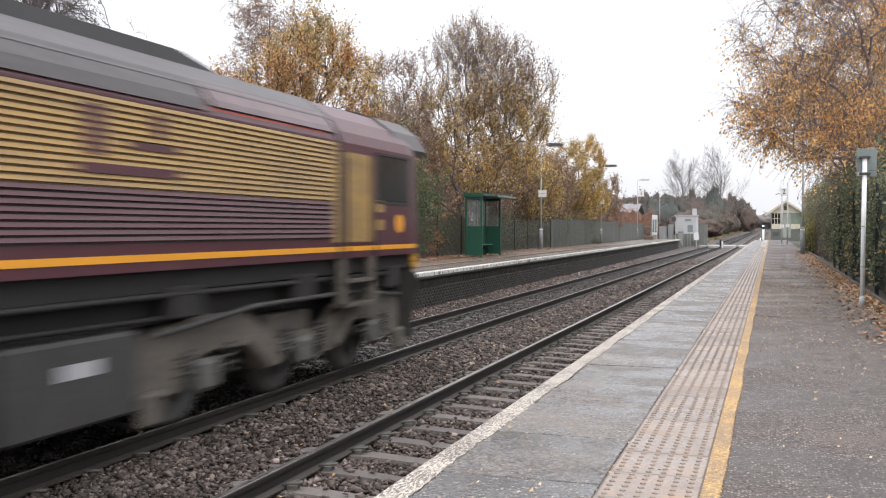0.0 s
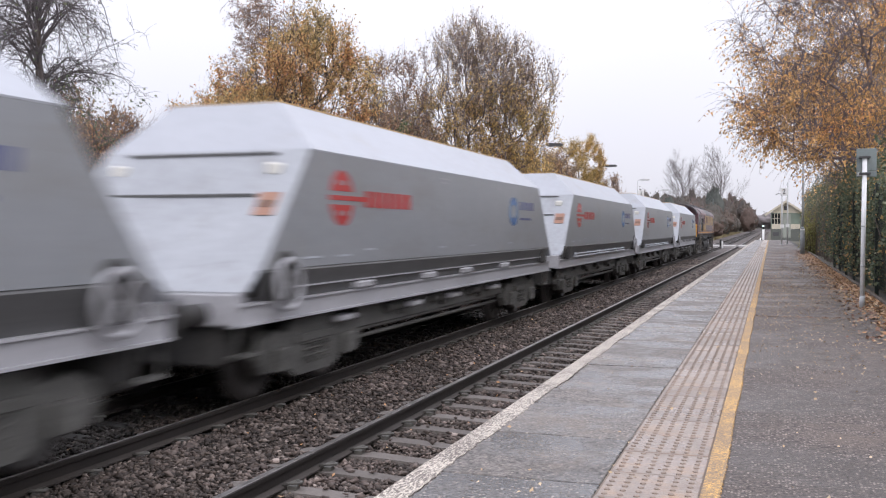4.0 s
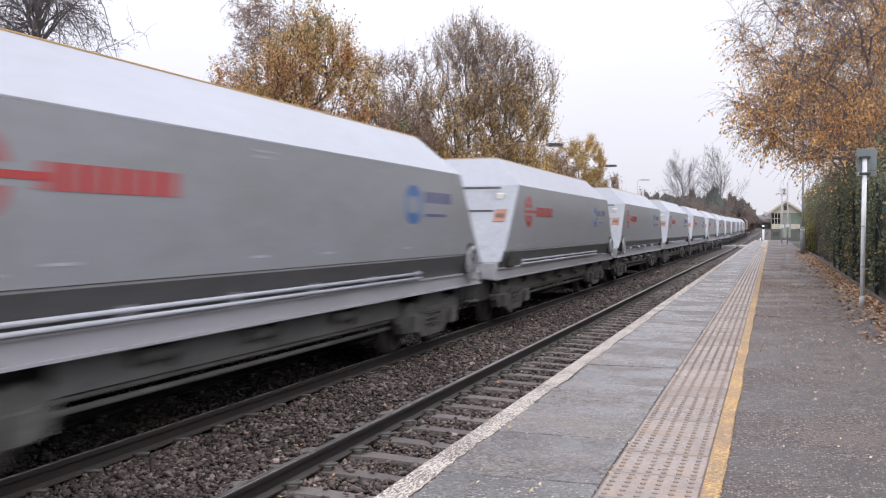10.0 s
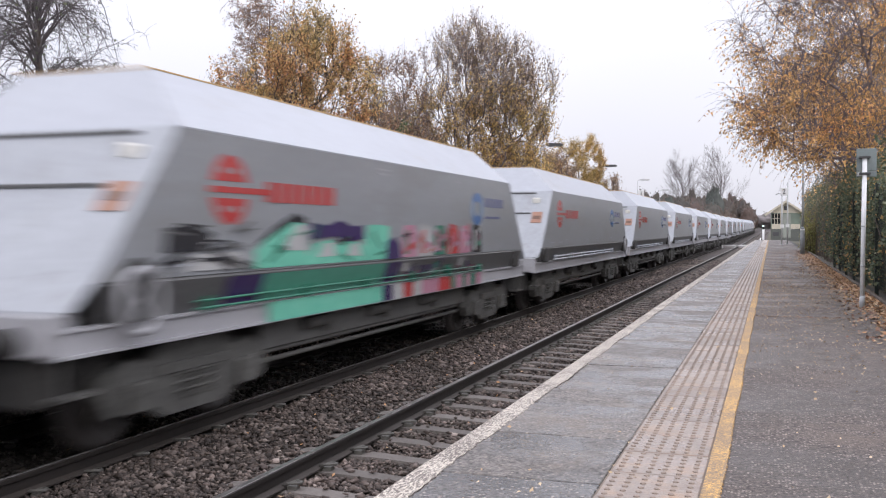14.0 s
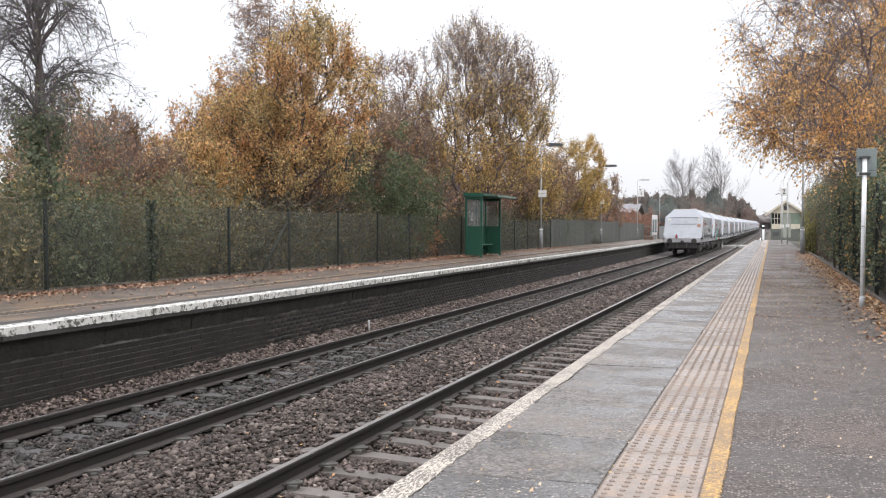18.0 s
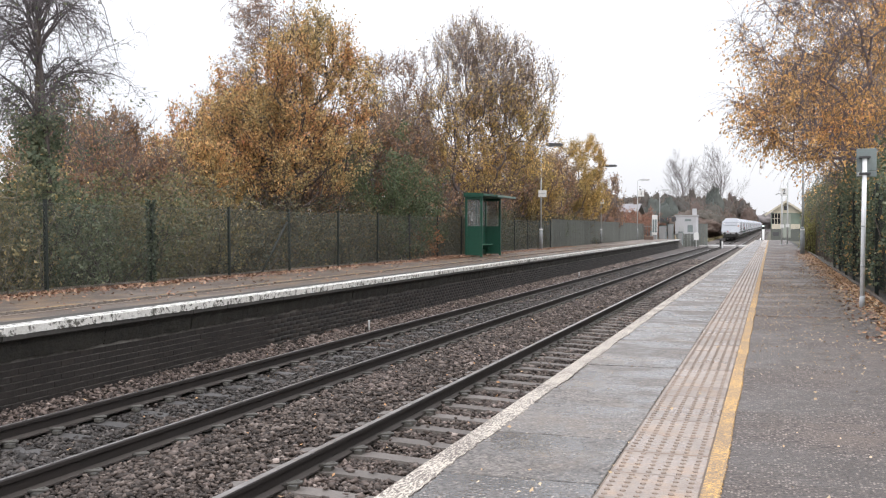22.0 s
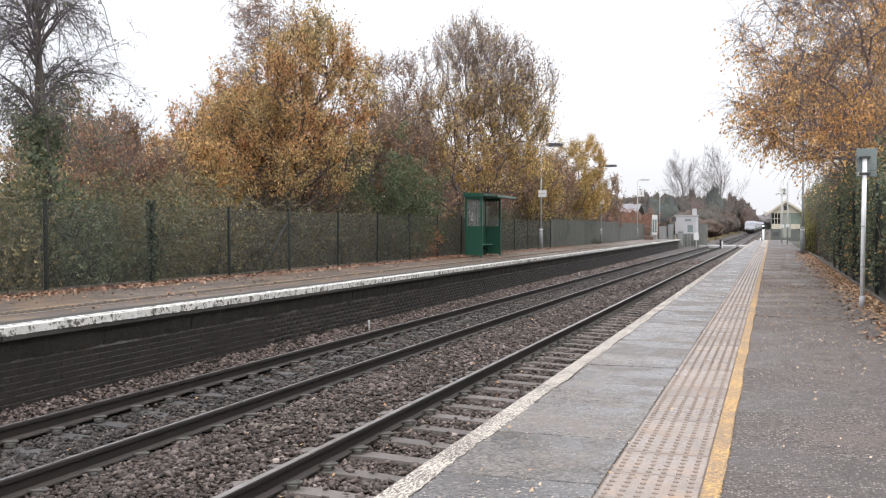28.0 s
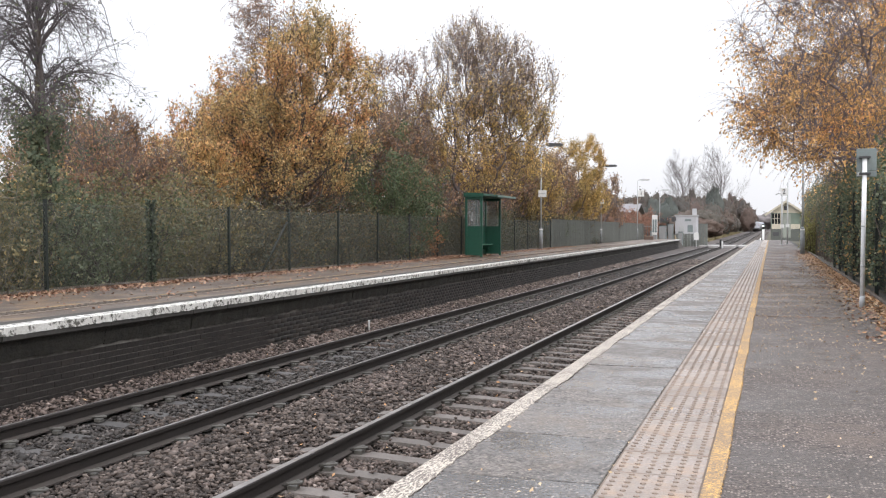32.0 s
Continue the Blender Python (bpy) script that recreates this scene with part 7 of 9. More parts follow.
    for y, l in ((3.98, 0.17), (4.2, 0.17), (4.42, 0.16), (4.64, 0.17), (4.86, 0.17), (5.06, 0.15)):
        part("letter_bar", extrude(B(), [(y - l / 2, 2.32), (y + l / 2, 2.32), (y + l / 2 + 0.02, 2.49), (y - l / 2 + 0.02, 2.49)], "x", 1.381, 1.385), M_NAVYV, w, "navy lettering bar")
    part("letter_bar", box(B(), 1.381, 1.385, 3.92, 4.9, 2.11, 2.155), M_NAVYV, w, "thin navy lettering bar")
    for e in (-1, 1):
        bm = B()
        lo, up = [(-1.36, e * 7.0, 1.28), (1.36, e * 7.0, 1.28), (1.383, e * 6.62, 1.62), (1.383, e * 5.62, 2.837), (-1.383, e * 5.62, 2.837), (-1.383, e * 6.62, 1.62)], None
        loft(bm, [[(x, y, z) for x, y, z in lo], [(x * 0.97, y - e * 0.06, z) for x, y, z in lo]])
        ep = part("end_sheet", bm, M_WAGON_END, w, "white sloping end sheet")
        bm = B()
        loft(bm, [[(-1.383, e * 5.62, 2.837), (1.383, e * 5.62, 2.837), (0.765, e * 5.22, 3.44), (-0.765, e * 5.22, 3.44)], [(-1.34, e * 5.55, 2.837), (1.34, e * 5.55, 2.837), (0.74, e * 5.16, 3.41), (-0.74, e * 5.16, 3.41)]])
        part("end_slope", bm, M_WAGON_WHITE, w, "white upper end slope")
        part("top_rim", box(B(), -0.76, 0.76, e * 5.2 - 0.025, e * 5.2 + 0.025, 3.435, 3.456, 0.005), M_RIM, w)
        for z, hx in ((2.3, 0.95), (2.79, 1.0)):
            yy = e * (5.62 + (2.837 - z) * 0.823)
            part("end_rib", box(B(), -hx, hx, yy - 0.03, yy + 0.05, z - 0.016, z + 0.016), M_BAND, ep, "dark cross rib")
        for s in (-1, 1):
            z = 2.6
            yy = e * (5.62 + (2.837 - z) * 0.823)
            part("lamp_bracket", box(B(), s * 1.04 - 0.09, s * 1.04 + 0.09, yy - 0.06, yy + 0.06, z - 0.07, z + 0.07, 0.02), M_LAMP_CREAM, ep, "cream lamp bracket")
            bm = B()
            tube(bm, (s * 0.87, e * 7.05, 1.06), (s * 0.87, e * 7.42, 1.06), 0.11, None, 12)
            tube(bm, (s * 0.87, e * 7.42, 1.06), (s * 0.87, e * 7.6, 1.06), 0.08, None, 12)
            tube(bm, (s * 0.87, e * 7.585, 1.06), (s * 0.87, e * 7.62, 1.06), 0.2, 0.18, 16)
            part("buffer", bm, M_UNDER, w, "black buffer")
        z = 2.2
        yy = e * (5.62 + (2.837 - z) * 0.823)
        part("placard", slab(B(), pose(1.12, yy + e * 0.012, z, e * 39.5), 0.25, 0.01, 0.33), M_ORANGE_CARD, ep, "orange and white placard")
        part("placard_print", slab(B(), pose(1.12, yy + e * 0.019, z + 0.0, e * 39.5), 0.19, 0.008, 0.1), M_ORANGE_DARK, ep)
        part("headstock", box(B(), -1.3, 1.3, min(e * 6.9, e * 7.06), max(e * 6.9, e * 7.06), 0.94, 1.27, 0.015), M_SILL, w, "grey end beam")
        part("end_gear", box(B(), -1.0, 1.0, min(e * 6.5, e * 6.95), max(e * 6.5, e * 6.95), 0.5, 0.939, 0.03), M_UNDER, w, "dark brake gear below the end beam")
        bm = B()
        box(bm, -0.12, 0.12, min(e * 7.05, e * 7.3), max(e * 7.05, e * 7.3), 0.92, 1.08, 0.02)
        torus(bm, (0, e * 7.42, 1.0), (1, 0, 0), 0.12, 0.03, 12, 6)
        for q in (-1, 1):
            part("air_hose", pipe(B(), [(q * 0.35, e * 7.05, 0.95), (q * 0.36, e * 7.3, 0.85), (q * 0.33, e * 7.5, 0.6), (q * 0.3, e * 7.58, 0.55)], 0.03, 6), M_UNDER, w, "black air hose")
        part("coupling", bm, M_UNDER, w, "black hook and link")
        for s in (-1, 1):
            st = B()
            pipe(st, [(s * 1.25, e * 6.98, 0.95), (s * 1.25, e * 6.98, 0.62), (s * 1.25, e * 6.6, 0.62), (s * 1.25, e * 6.6, 0.95)], 0.018, 6)
            box(st, min(s * 1.12, s * 1.3), max(s * 1.12, s * 1.3), min(e * 6.6, e * 6.98), max(e * 6.6, e * 6.98), 0.61, 0.635)
            part("footstep", st, M_BOGIE_GREY, w, "dusty steel footstep")
    # floor of the hopper, its chutes and the load
    part("chute", loft(B(), [[(-1.2, -6.5, 1.2), (1.2, -6.5, 1.2), (1.2, 6.5, 1.2), (-1.2, 6.5, 1.2)], [(-0.6, -3.6, 0.62), (0.6, -3.6, 0.62), (0.6, 3.6, 0.62), (-0.6, 3.6, 0.62)]]), M_UNDER, w, "dark discharge chutes")
    for s in (-1, 1):
        part("chute_side", box(B(), min(s * 1.0, s * 1.05), max(s * 1.0, s * 1.05), -3.65, 3.65, 0.6, 0.94), M_CHUTE, w, "dusty grey chute side")
    part("load", loft(B(), [[(-1.2, -5.2, 2.85), (1.2, -5.2, 2.85), (1.2, 5.2, 2.85), (-1.2, 5.2, 2.85)], [(-0.5, -4.0, 3.3), (0.5, -4.0, 3.3), (0.5, 4.0, 3.3), (-0.5, 4.0, 3.3)]]), M_LOAD, w, "pale crushed stone load")
    for s in (-1, 1):
        bm = B()
        for z in (0.56, 0.46):
            part("air_pipe", tube(B(), (s * 1.0, -3.6, z), (s * 1.0, 3.4, z), 0.03, None, 8), M_BOGIE_GREY, w, "grey air pipe")
        for y in (-2.4, -0.5, 1.6):
            bm = B()
            tube(bm, (s * 1.1, y - 0.3, 0.8), (s * 1.1, y + 0.3, 0.8), 0.07, None, 10)
            box(bm, min(s * 1.0, s * 1.14), max(s * 1.0, s * 1.14), y + 0.3, y + 0.4, 0.66, 0.92)
            part("door_cylinder", bm, M_BOGIE_GREY, w, "grey door cylinder")
    wheels = []
    for y in (-5.0, 5.0):
        wheels += wagon_bogie(w, y)[1]
    return w, wheels


def add_handwheels(w, r, material, label, ends):
    for s in (-1, 1):
        for e in ends:
            hw = B()
            torus(hw, (s * 1.43, e * 6.22, 1.33), (1, 0, 0), r, 0.034, 20, 6)
            for k in range(4):
                a = radians(45 + 90 * k)
                tube(hw, (s * 1.42, e * 6.22, 1.33), (s * 1.43, e * 6.22 + r * math.cos(a), 1.33 + r * math.sin(a)), 0.014, None, 5)
            tube(hw, (s * 1.2, e * 6.22, 1.33), (s * 1.44, e * 6.22, 1.33), 0.035, None, 8)
            part("handwheel", hw, material, w, label)
            # flat black disc in place of the shaded opening
            part("wheel_arch", extrude(B(), disc_pts(e * 6.22, 1.56, 0.17, 0.13, 14), "x", s * 1.372, s * 1.392), M_UNDER, w, "black disc standing for the shaded opening above the handwheel")


def add_side_pipes(w, r=0.022):
    for s in (-1, 1):
        bm = B()
        for z in (1.19, 1.26):
            tube(bm, (s * 1.36, -5.3, z), (s * 1.36, 3.8, z), r, None, 8)
        for y in (-5.1, -3.1, -1.4, 0.3, 2.0, 3.7):
            box(bm, min(s * 1.22, s * 1.37), max(s * 1.22, s * 1.37), y - 0.02, y + 0.02, 1.15, 1.3)
        part("side_pipe", bm, M_WAGON_WHITE if r > 0.02 else M_TEAL2, w, "pair of pipes along the sill")


def add_side_boxes(w):
    for s in (-1, 1):
        for y in (-4.0, -1.5, 0.4, 2.9):
            part("valve_box", box(B(), min(s * 1.22, s * 1.37), max(s * 1.22, s * 1.37), y - 0.28, y + 0.28, 1.165, 1.26, 0.02), M_SILL, w, "pale valve box on the sill")
            part("door_valve", box(B(), min(s * 1.05, s * 1.26), max(s * 1.05, s * 1.26), y - 0.55, y - 0.05, 0.76, 0.84, 0.02), M_SILL, w, "pale door valve below the sill")
        part("sill_lip", box(B(), min(s * 1.3, s * 1.345), max(s * 1.3, s * 1.345), -6.4, 6.4, 1.275, 1.29), M_SILL, w, "thin pale lip above the sill")


def spray_green(w):
    """Mint, purple and pink lettering-like shapes sprayed on the lower side."""
    x = 1.3865
    def blob(name, pts, m, dx=0.0):
        part(name, extrude(B(), pts, "x", x + dx, x + dx + 0.003), m, w)
    blob("sprayed_mint", [(-4.3, 1.52), (-4.32, 1.7), (-4.0, 1.85), (-3.5, 2.02), (-3.25, 1.98), (-3.15, 1.6), (-3.0, 1.75), (-2.6, 1.8), (-2.35, 1.72), (-2.2, 1.8), (-1.8, 1.76), (-1.6, 1.7), (-1.45, 1.98), (-1.0, 1.98), (-0.72, 1.95), (-0.75, 1.52)], M_TEAL)
    blob("sprayed_outline", [(-4.35, 1.74), (-3.9, 1.95), (-3.45, 2.1), (-3.2, 2.04), (-3.2, 1.98), (-3.5, 2.0), (-4.0, 1.84)], M_SPRAY_BLACK, 0.004)
    blob("sprayed_highlight", [(-3.75, 1.7), (-3.4, 1.98), (-3.22, 1.95), (-3.2, 1.68)], M_CHROME_GREY, 0.004)
    blob("sprayed_highlight", [(-2.9, 1.6), (-2.75, 1.76), (-2.5, 1.76), (-2.45, 1.6)], M_CHROME_GREY, 0.004)
    blob("sprayed_highlight", [(-2.1, 1.6), (-2.0, 1.74), (-1.75, 1.74), (-1.7, 1.58)], M_CHROME_GREY, 0.004)
    blob("sprayed_purple", [(-3.1, 1.8), (-3.05, 2.0), (-2.7, 1.96), (-2.3, 2.03), (-1.9, 1.95), (-1.62, 1.98), (-1.6, 1.8), (-2.0, 1.77), (-2.5, 1.84)], M_PURPLE, 0.006)
    blob("sprayed_purple", [(-0.85, 1.51), (-0.8, 1.75), (-0.55, 1.82), (-0.35, 1.7), (-0.3, 1.51)], M_PURPLE, 0.006)
    blob("sprayed_grey", [(-5.85, 1.72), (-5.8, 1.93), (-5.4, 1.95), (-5.1, 1.88), (-5.1, 1.72)], M_SPRAY_BLACK)
    blob("sprayed_pale", [(-5.5, 1.54), (-5.4, 1.69), (-4.6, 1.7), (-4.4, 1.54)], M_CHROME_GREY, 0.002)
    cols = (M_PINK, M_CHROME_GREY, M_TEAL2, M_RED, M_PINK, M_SPRAY_BLACK)
    for k in range(6):
        y = -0.25 + k * 0.66
        blob("sprayed_letter", [(y, 1.52), (y + 0.02, 1.86), (y + 0.14, 1.98 + 0.03 * (k % 2)), (y + 0.5, 1.98), (y + 0.6, 1.84), (y + 0.58, 1.52)], cols[k], 0.002 + 0.0004 * k)
        blob("sprayed_stroke", [(y + 0.12, 1.56), (y + 0.16, 1.9), (y + 0.26, 1.92), (y + 0.25, 1.56)], cols[(k + 2) % 6], 0.007)
        blob("sprayed_stroke", [(y + 0.3, 1.62), (y + 0.3, 1.7), (y + 0.56, 1.74), (y + 0.56, 1.66)], cols[(k + 3) % 6], 0.0075)
    rr = random.Random(12)
    def scrawl(count, y0, y1, z0, z1, mats, wide):
        for k in range(count):
            y, z, a = rr.uniform(y0, y1), rr.uniform(z0, z1), rr.uniform(-0.9, 0.9)
            ln, th = rr.uniform(0.12, wide), rr.uniform(0.015, 0.045)
            c, d = math.cos(a) * ln / 2, math.sin(a) * min(ln, 0.3) / 2
            blob("sprayed_scribble", [(y - c, max(1.51, z - d)), (y + c, max(1.51, z + d)), (y + c - 0.02, max(1.51, z + d) + th), (y - c - 0.02, max(1.51, z - d) + th)], rr.choice(mats), 0.008 + 0.0003 * k)
    scrawl(22, -5.7, -4.5, 1.54, 1.95, (M_SPRAY_BLACK, M_SPRAY_BLACK, M_CHROME_GREY, M_BAND), 0.7)
    scrawl(34, -0.2, 3.6, 1.55, 1.95, (M_SPRAY_BLACK, M_CHROME_GREY, M_PINK, M_RED, M_PURPLE), 0.35)
    scrawl(14, -4.2, -1.0, 1.55, 1.9, (M_TEAL2, M_SPRAY_BLACK, M_TEAL2), 0.5)
    def low(name, y0, y1, m):
        part(name, extrude(B(), [(1.389, 1.462), (1.392, 1.462), (1.277, 1.175), (1.274, 1.175)], "y", y0, y1), m, w)
        part(name, box(B(), 1.3315, 1.335, y0, y1, 0.935, 1.155), m, w)
    def band(name, y0, y1, z0, z1, m, lift=0.0):
        xa = lambda z: 1.2755 + 0.4005 * (z - 1.175) + lift
        part(name, extrude(B(), [(xa(z1) + 0.002, z1), (xa(z1) + 0.005, z1), (xa(z0) + 0.005, z0), (xa(z0) + 0.002, z0)], "y", y0, y1), m, w)
    # on the inward slope the spray colours are darkened for its shade
    band("sprayed_mint", -4.1, -0.8, 1.19, 1.46, M_TEAL_SHADED)
    band("sprayed_purple", -4.8, -4.12, 1.18, 1.46, M_PURPLE)
    band("sprayed_purple", -0.78, -0.28, 1.18, 1.46, M_PURPLE)
    for k in range(26):
        y, z0 = rr.uniform(-0.25, 3.5), rr.uniform(1.18, 1.36)
        band("sprayed_scribble", y, y + rr.uniform(0.08, 0.3), z0, min(1.46, z0 + rr.uniform(0.04, 0.16)), rr.choice((M_PINK_SHADED, M_TEAL2, M_CHROME_GREY, M_PINK_SHADED, M_PURPLE, M_SPRAY_BLACK)), 0.0035 + 0.0002 * k)
    def sill(name, y0, y1, m):
        part(name, box(B(), 1.3315, 1.335, y0, y1, 0.94, 1.15), m, w)
    sill("sprayed_mint", -3.95, -0.85, M_TEAL)
    sill("sprayed_purple", -0.8, -0.5, M_PURPLE)
    y = -0.45
    while y < 3.6:
        e = y + rr.uniform(0.16, 0.42)
        sill("sprayed_block", y, e - 0.02, rr.choice((M_PINK, M_CHROME_GREY, M_TEAL2, M_PINK, M_LILAC, M_RED)))
        y = e


def spray_pale(w):
    """Pale bubble shapes with dark outlines, sprayed on the last wagon."""
    x = 1.3865
    for k, (y, wd, h) in enumerate(((-5.1, 0.95, 2.25), (-4.05, 0.9, 2.35), (-3.0, 0.75, 2.33), (-2.15, 0.8, 2.38), (-1.2, 1.1, 2.32))):
        out = [(y, 1.52), (y - 0.02, 1.9), (y + 0.1, h - 0.08), (y + 0.3, h), (y + wd - 0.25, h - 0.02), (y + wd - 0.05, h - 0.2), (y + wd, 1.9), (y + wd - 0.02, 1.52)]
        part("sprayed_outline", extrude(B(), out, "x", x, x + 0.003), M_SPRAY_BLACK, w)
        cy, cz = y + wd / 2, 1.95
        part("sprayed_pale", extrude(B(), [(cy + (a - cy) * 0.82, cz + (b - cz) * 0.86 + 0.0) for a, b in out], "x", x + 0.0035, x + 0.006), M_CHROME_GREY, w)
        part("sprayed_stroke", box(B(), x + 0.0065, x + 0.0085, y + 0.2, y + wd * 0.75, 1.72 + 0.14 * (k % 3), 1.78 + 0.14 * (k % 3)), M_SPRAY_BLACK if k % 2 else M_LILAC, w)
    part("sprayed_lilac", extrude(B(), [(-0.1, 1.52), (-0.05, 2.1), (0.05, 2.25), (0.25, 2.1), (0.3, 1.52)], "x", x, x + 0.003), M_LILAC, w)
    for k in range(9):
        y = 0.85 + 0.27 * k
        part("sprayed_scribble", extrude(B(), [(y, 1.7 + 0.04 * (k % 2)), (y + 0.1, 2.0 - 0.05 * (k % 3)), (y + 0.24, 1.97), (y + 0.17, 1.88), (y + 0.24, 1.74)], "x", x, x + 0.003), M_SPRAY_BLACK, w)
    for k in range(4):
        y = 1.1 + 0.5 * k
        part("sprayed_scribble", extrude(B(), [(y, 1.64), (y + 0.4, 1.68), (y + 0.5, 1.65), (y + 0.1, 1.62)], "x", x, x + 0.003), M_SPRAY_BLACK, w)


# ---- locomotive ----
M_MAROON = surf("maroon_loco_paint", (0.1, 0.032, 0.042), (0.066, 0.024, 0.031), rough=0.4, big=0.8, fine=10, bump=0.02, stain=(0.085, 0.05, 0.05), stain_at=(0.52, 0.75), stretch=(1, 0.4, 1))
M_GOLD = surf("gold_loco_paint", (0.42, 0.265, 0.085), (0.29, 0.185, 0.07), rough=0.5, big=0.8, fine=10, bump=0.02, stain=(0.2, 0.13, 0.065), stain_at=(0.5, 0.72), stretch=(1, 0.3, 1.5))
M_CAB_YELLOW = surf("cab_end_yellow", (0.66, 0.35, 0.045), (0.48, 0.26, 0.05), rough=0.4, big=2, fine=12, bump=0.02, stain=(0.4, 0.26, 0.09), stain_at=(0.56, 0.8))
M_ROOF = surf("sooty_grey_roof", (0.098, 0.086, 0.09), (0.045, 0.04, 0.042), rough=0.5, big=0.7, fine=12, stretch=(1, 0.35, 1))
# paler copy of the maroon: sky light on the roof curve, in colour
M_MAROON_SKYLIT = surf("skylit_maroon_roof", (0.17, 0.112, 0.118), (0.09, 0.06, 0.064), rough=0.42, big=0.7, fine=10, bump=0.03, stain=(0.06, 0.05, 0.052), stain_at=(0.52, 0.72), stretch=(1, 0.3, 1))
M_ROOFTOP = surf("black_sooty_vents", (0.045, 0.043, 0.045), (0.025, 0.024, 0.025), rough=0.6)
M_ORANGE = surf("orange_lining", (0.85, 0.38, 0.03), (0.7, 0.3, 0.03), rough=0.4)
M_DULL_RED = surf("dull_red_line", (0.42, 0.1, 0.08), (0.3, 0.08, 0.07), rough=0.5)
# gap colours: the shade between slats painted as darker gold and maroon
M_GOLD_GAP = surf("shaded_gold_gap", (0.225, 0.150, 0.068), (0.120, 0.083, 0.045), rough=0.7, big=1, fine=10)
M_LOUVRE_BACK = surf("dark_louvre_gap", (0.05, 0.03, 0.03), (0.03, 0.02, 0.02), rough=0.7)
M_GRILLE = surf("black_radiator_mesh", (0.016, 0.016, 0.017), (0.009, 0.009, 0.01), rough=0.5)
# underbody black, deepened to hold the shade below the body
M_LOCO_DARK = surf("shaded_black_underbody", (0.024, 0.022, 0.02), (0.012, 0.011, 0.011), rough=0.7, big=2, fine=20)
M_LOCO_BOGIE = surf("dusty_brown_bogie", (0.155, 0.137, 0.116), (0.05, 0.044, 0.038), rough=0.8, big=1.5, fine=14)
M_HANDRAIL = surf("pale_handrail", (0.5, 0.5, 0.5), (0.4, 0.4, 0.4), rough=0.4)
M_RED_BAR = surf("red_lamp_bar", (0.5, 0.08, 0.05), (0.4, 0.06, 0.04), rough=0.4)


def loco_bogie(parent, y):
    bm, frames = B(), []
    for s in (-1, 1):
        half = [(0.0, 0.76), (0.55, 0.7), (0.95, 0.9), (1.28, 1.06), (2.08, 1.1), (2.62, 1.02), (3.0, 0.92), (3.06, 0.8), (3.06, 0.44), (2.5, 0.4), (2.36, 0.46), (2.2, 0.62), (1.98, 0.72), (1.65, 0.75), (1.25, 0.7), (1.05, 0.56), (0.92, 0.42), (0.5, 0.42), (0.36, 0.52), (0.0, 0.56)]
        pts = half + [(-a, b) for a, b in reversed(half[1:-1])]
        fr = extrude(B(), pts, "x", s * 0.98, s * 1.14)
        for a in (-1.05, 1.05):
            slab(fr, pose(s * 1.17, a, 0.62, 38 if a > 0 else -38), 0.1, 0.5, 0.1, 0.02)
        frames.append(fr)
    box(bm, -1.0, 1.0, -0.5, 0.5, 0.55, 0.95, 0.03)
    b = part("bogie", bm, M_LOCO_BOGIE, parent, "dusty grey-brown six-wheel bogie", pose(0, y, 0))
    for fr in frames:
        part("side_frame", fr, M_LOCO_BOGIE, b, "grey-brown cast side frame")
    for s in (-1, 1):
        for a in (-2.03, 0.0, 2.03):
            part("axle_box", box(B(), min(s * 1.1, s * 1.24), max(s * 1.1, s * 1.24), a - 0.17, a + 0.17, 0.36, 0.68, 0.05), M_BOGIE_GREY, b)
        for a in (-2.4, -1.66, -0.4, 0.4, 1.66, 2.4):
            sp = B()
            pipe(sp, [(s * 1.16 + 0.07 * math.cos(k * 1.05), a + 0.09 * math.sin(k * 1.05), 0.5 + 0.014 * k) for k in range(22)], 0.02, 5)
            part("spring", sp, M_UNDER, b)
        part("brake_pipe", pipe(B(), [(s * 1.22, -2.9, 0.98), (s * 1.24, -1.2, 1.12), (s * 1.24, 1.2, 1.12), (s * 1.22, 2.9, 0.98)], 0.03, 6), M_UNDER, b)
        for a in (-2.95, 2.95):
            part("sand_box", slab(B(), pose(s * 1.18, a, 0.34), 0.12, 0.26, 0.3, 0.03), M_LOCO_BOGIE, b)
    return [wheelset(b, a, 0.53) for a in (-2.03, 0.0, 2.03)]


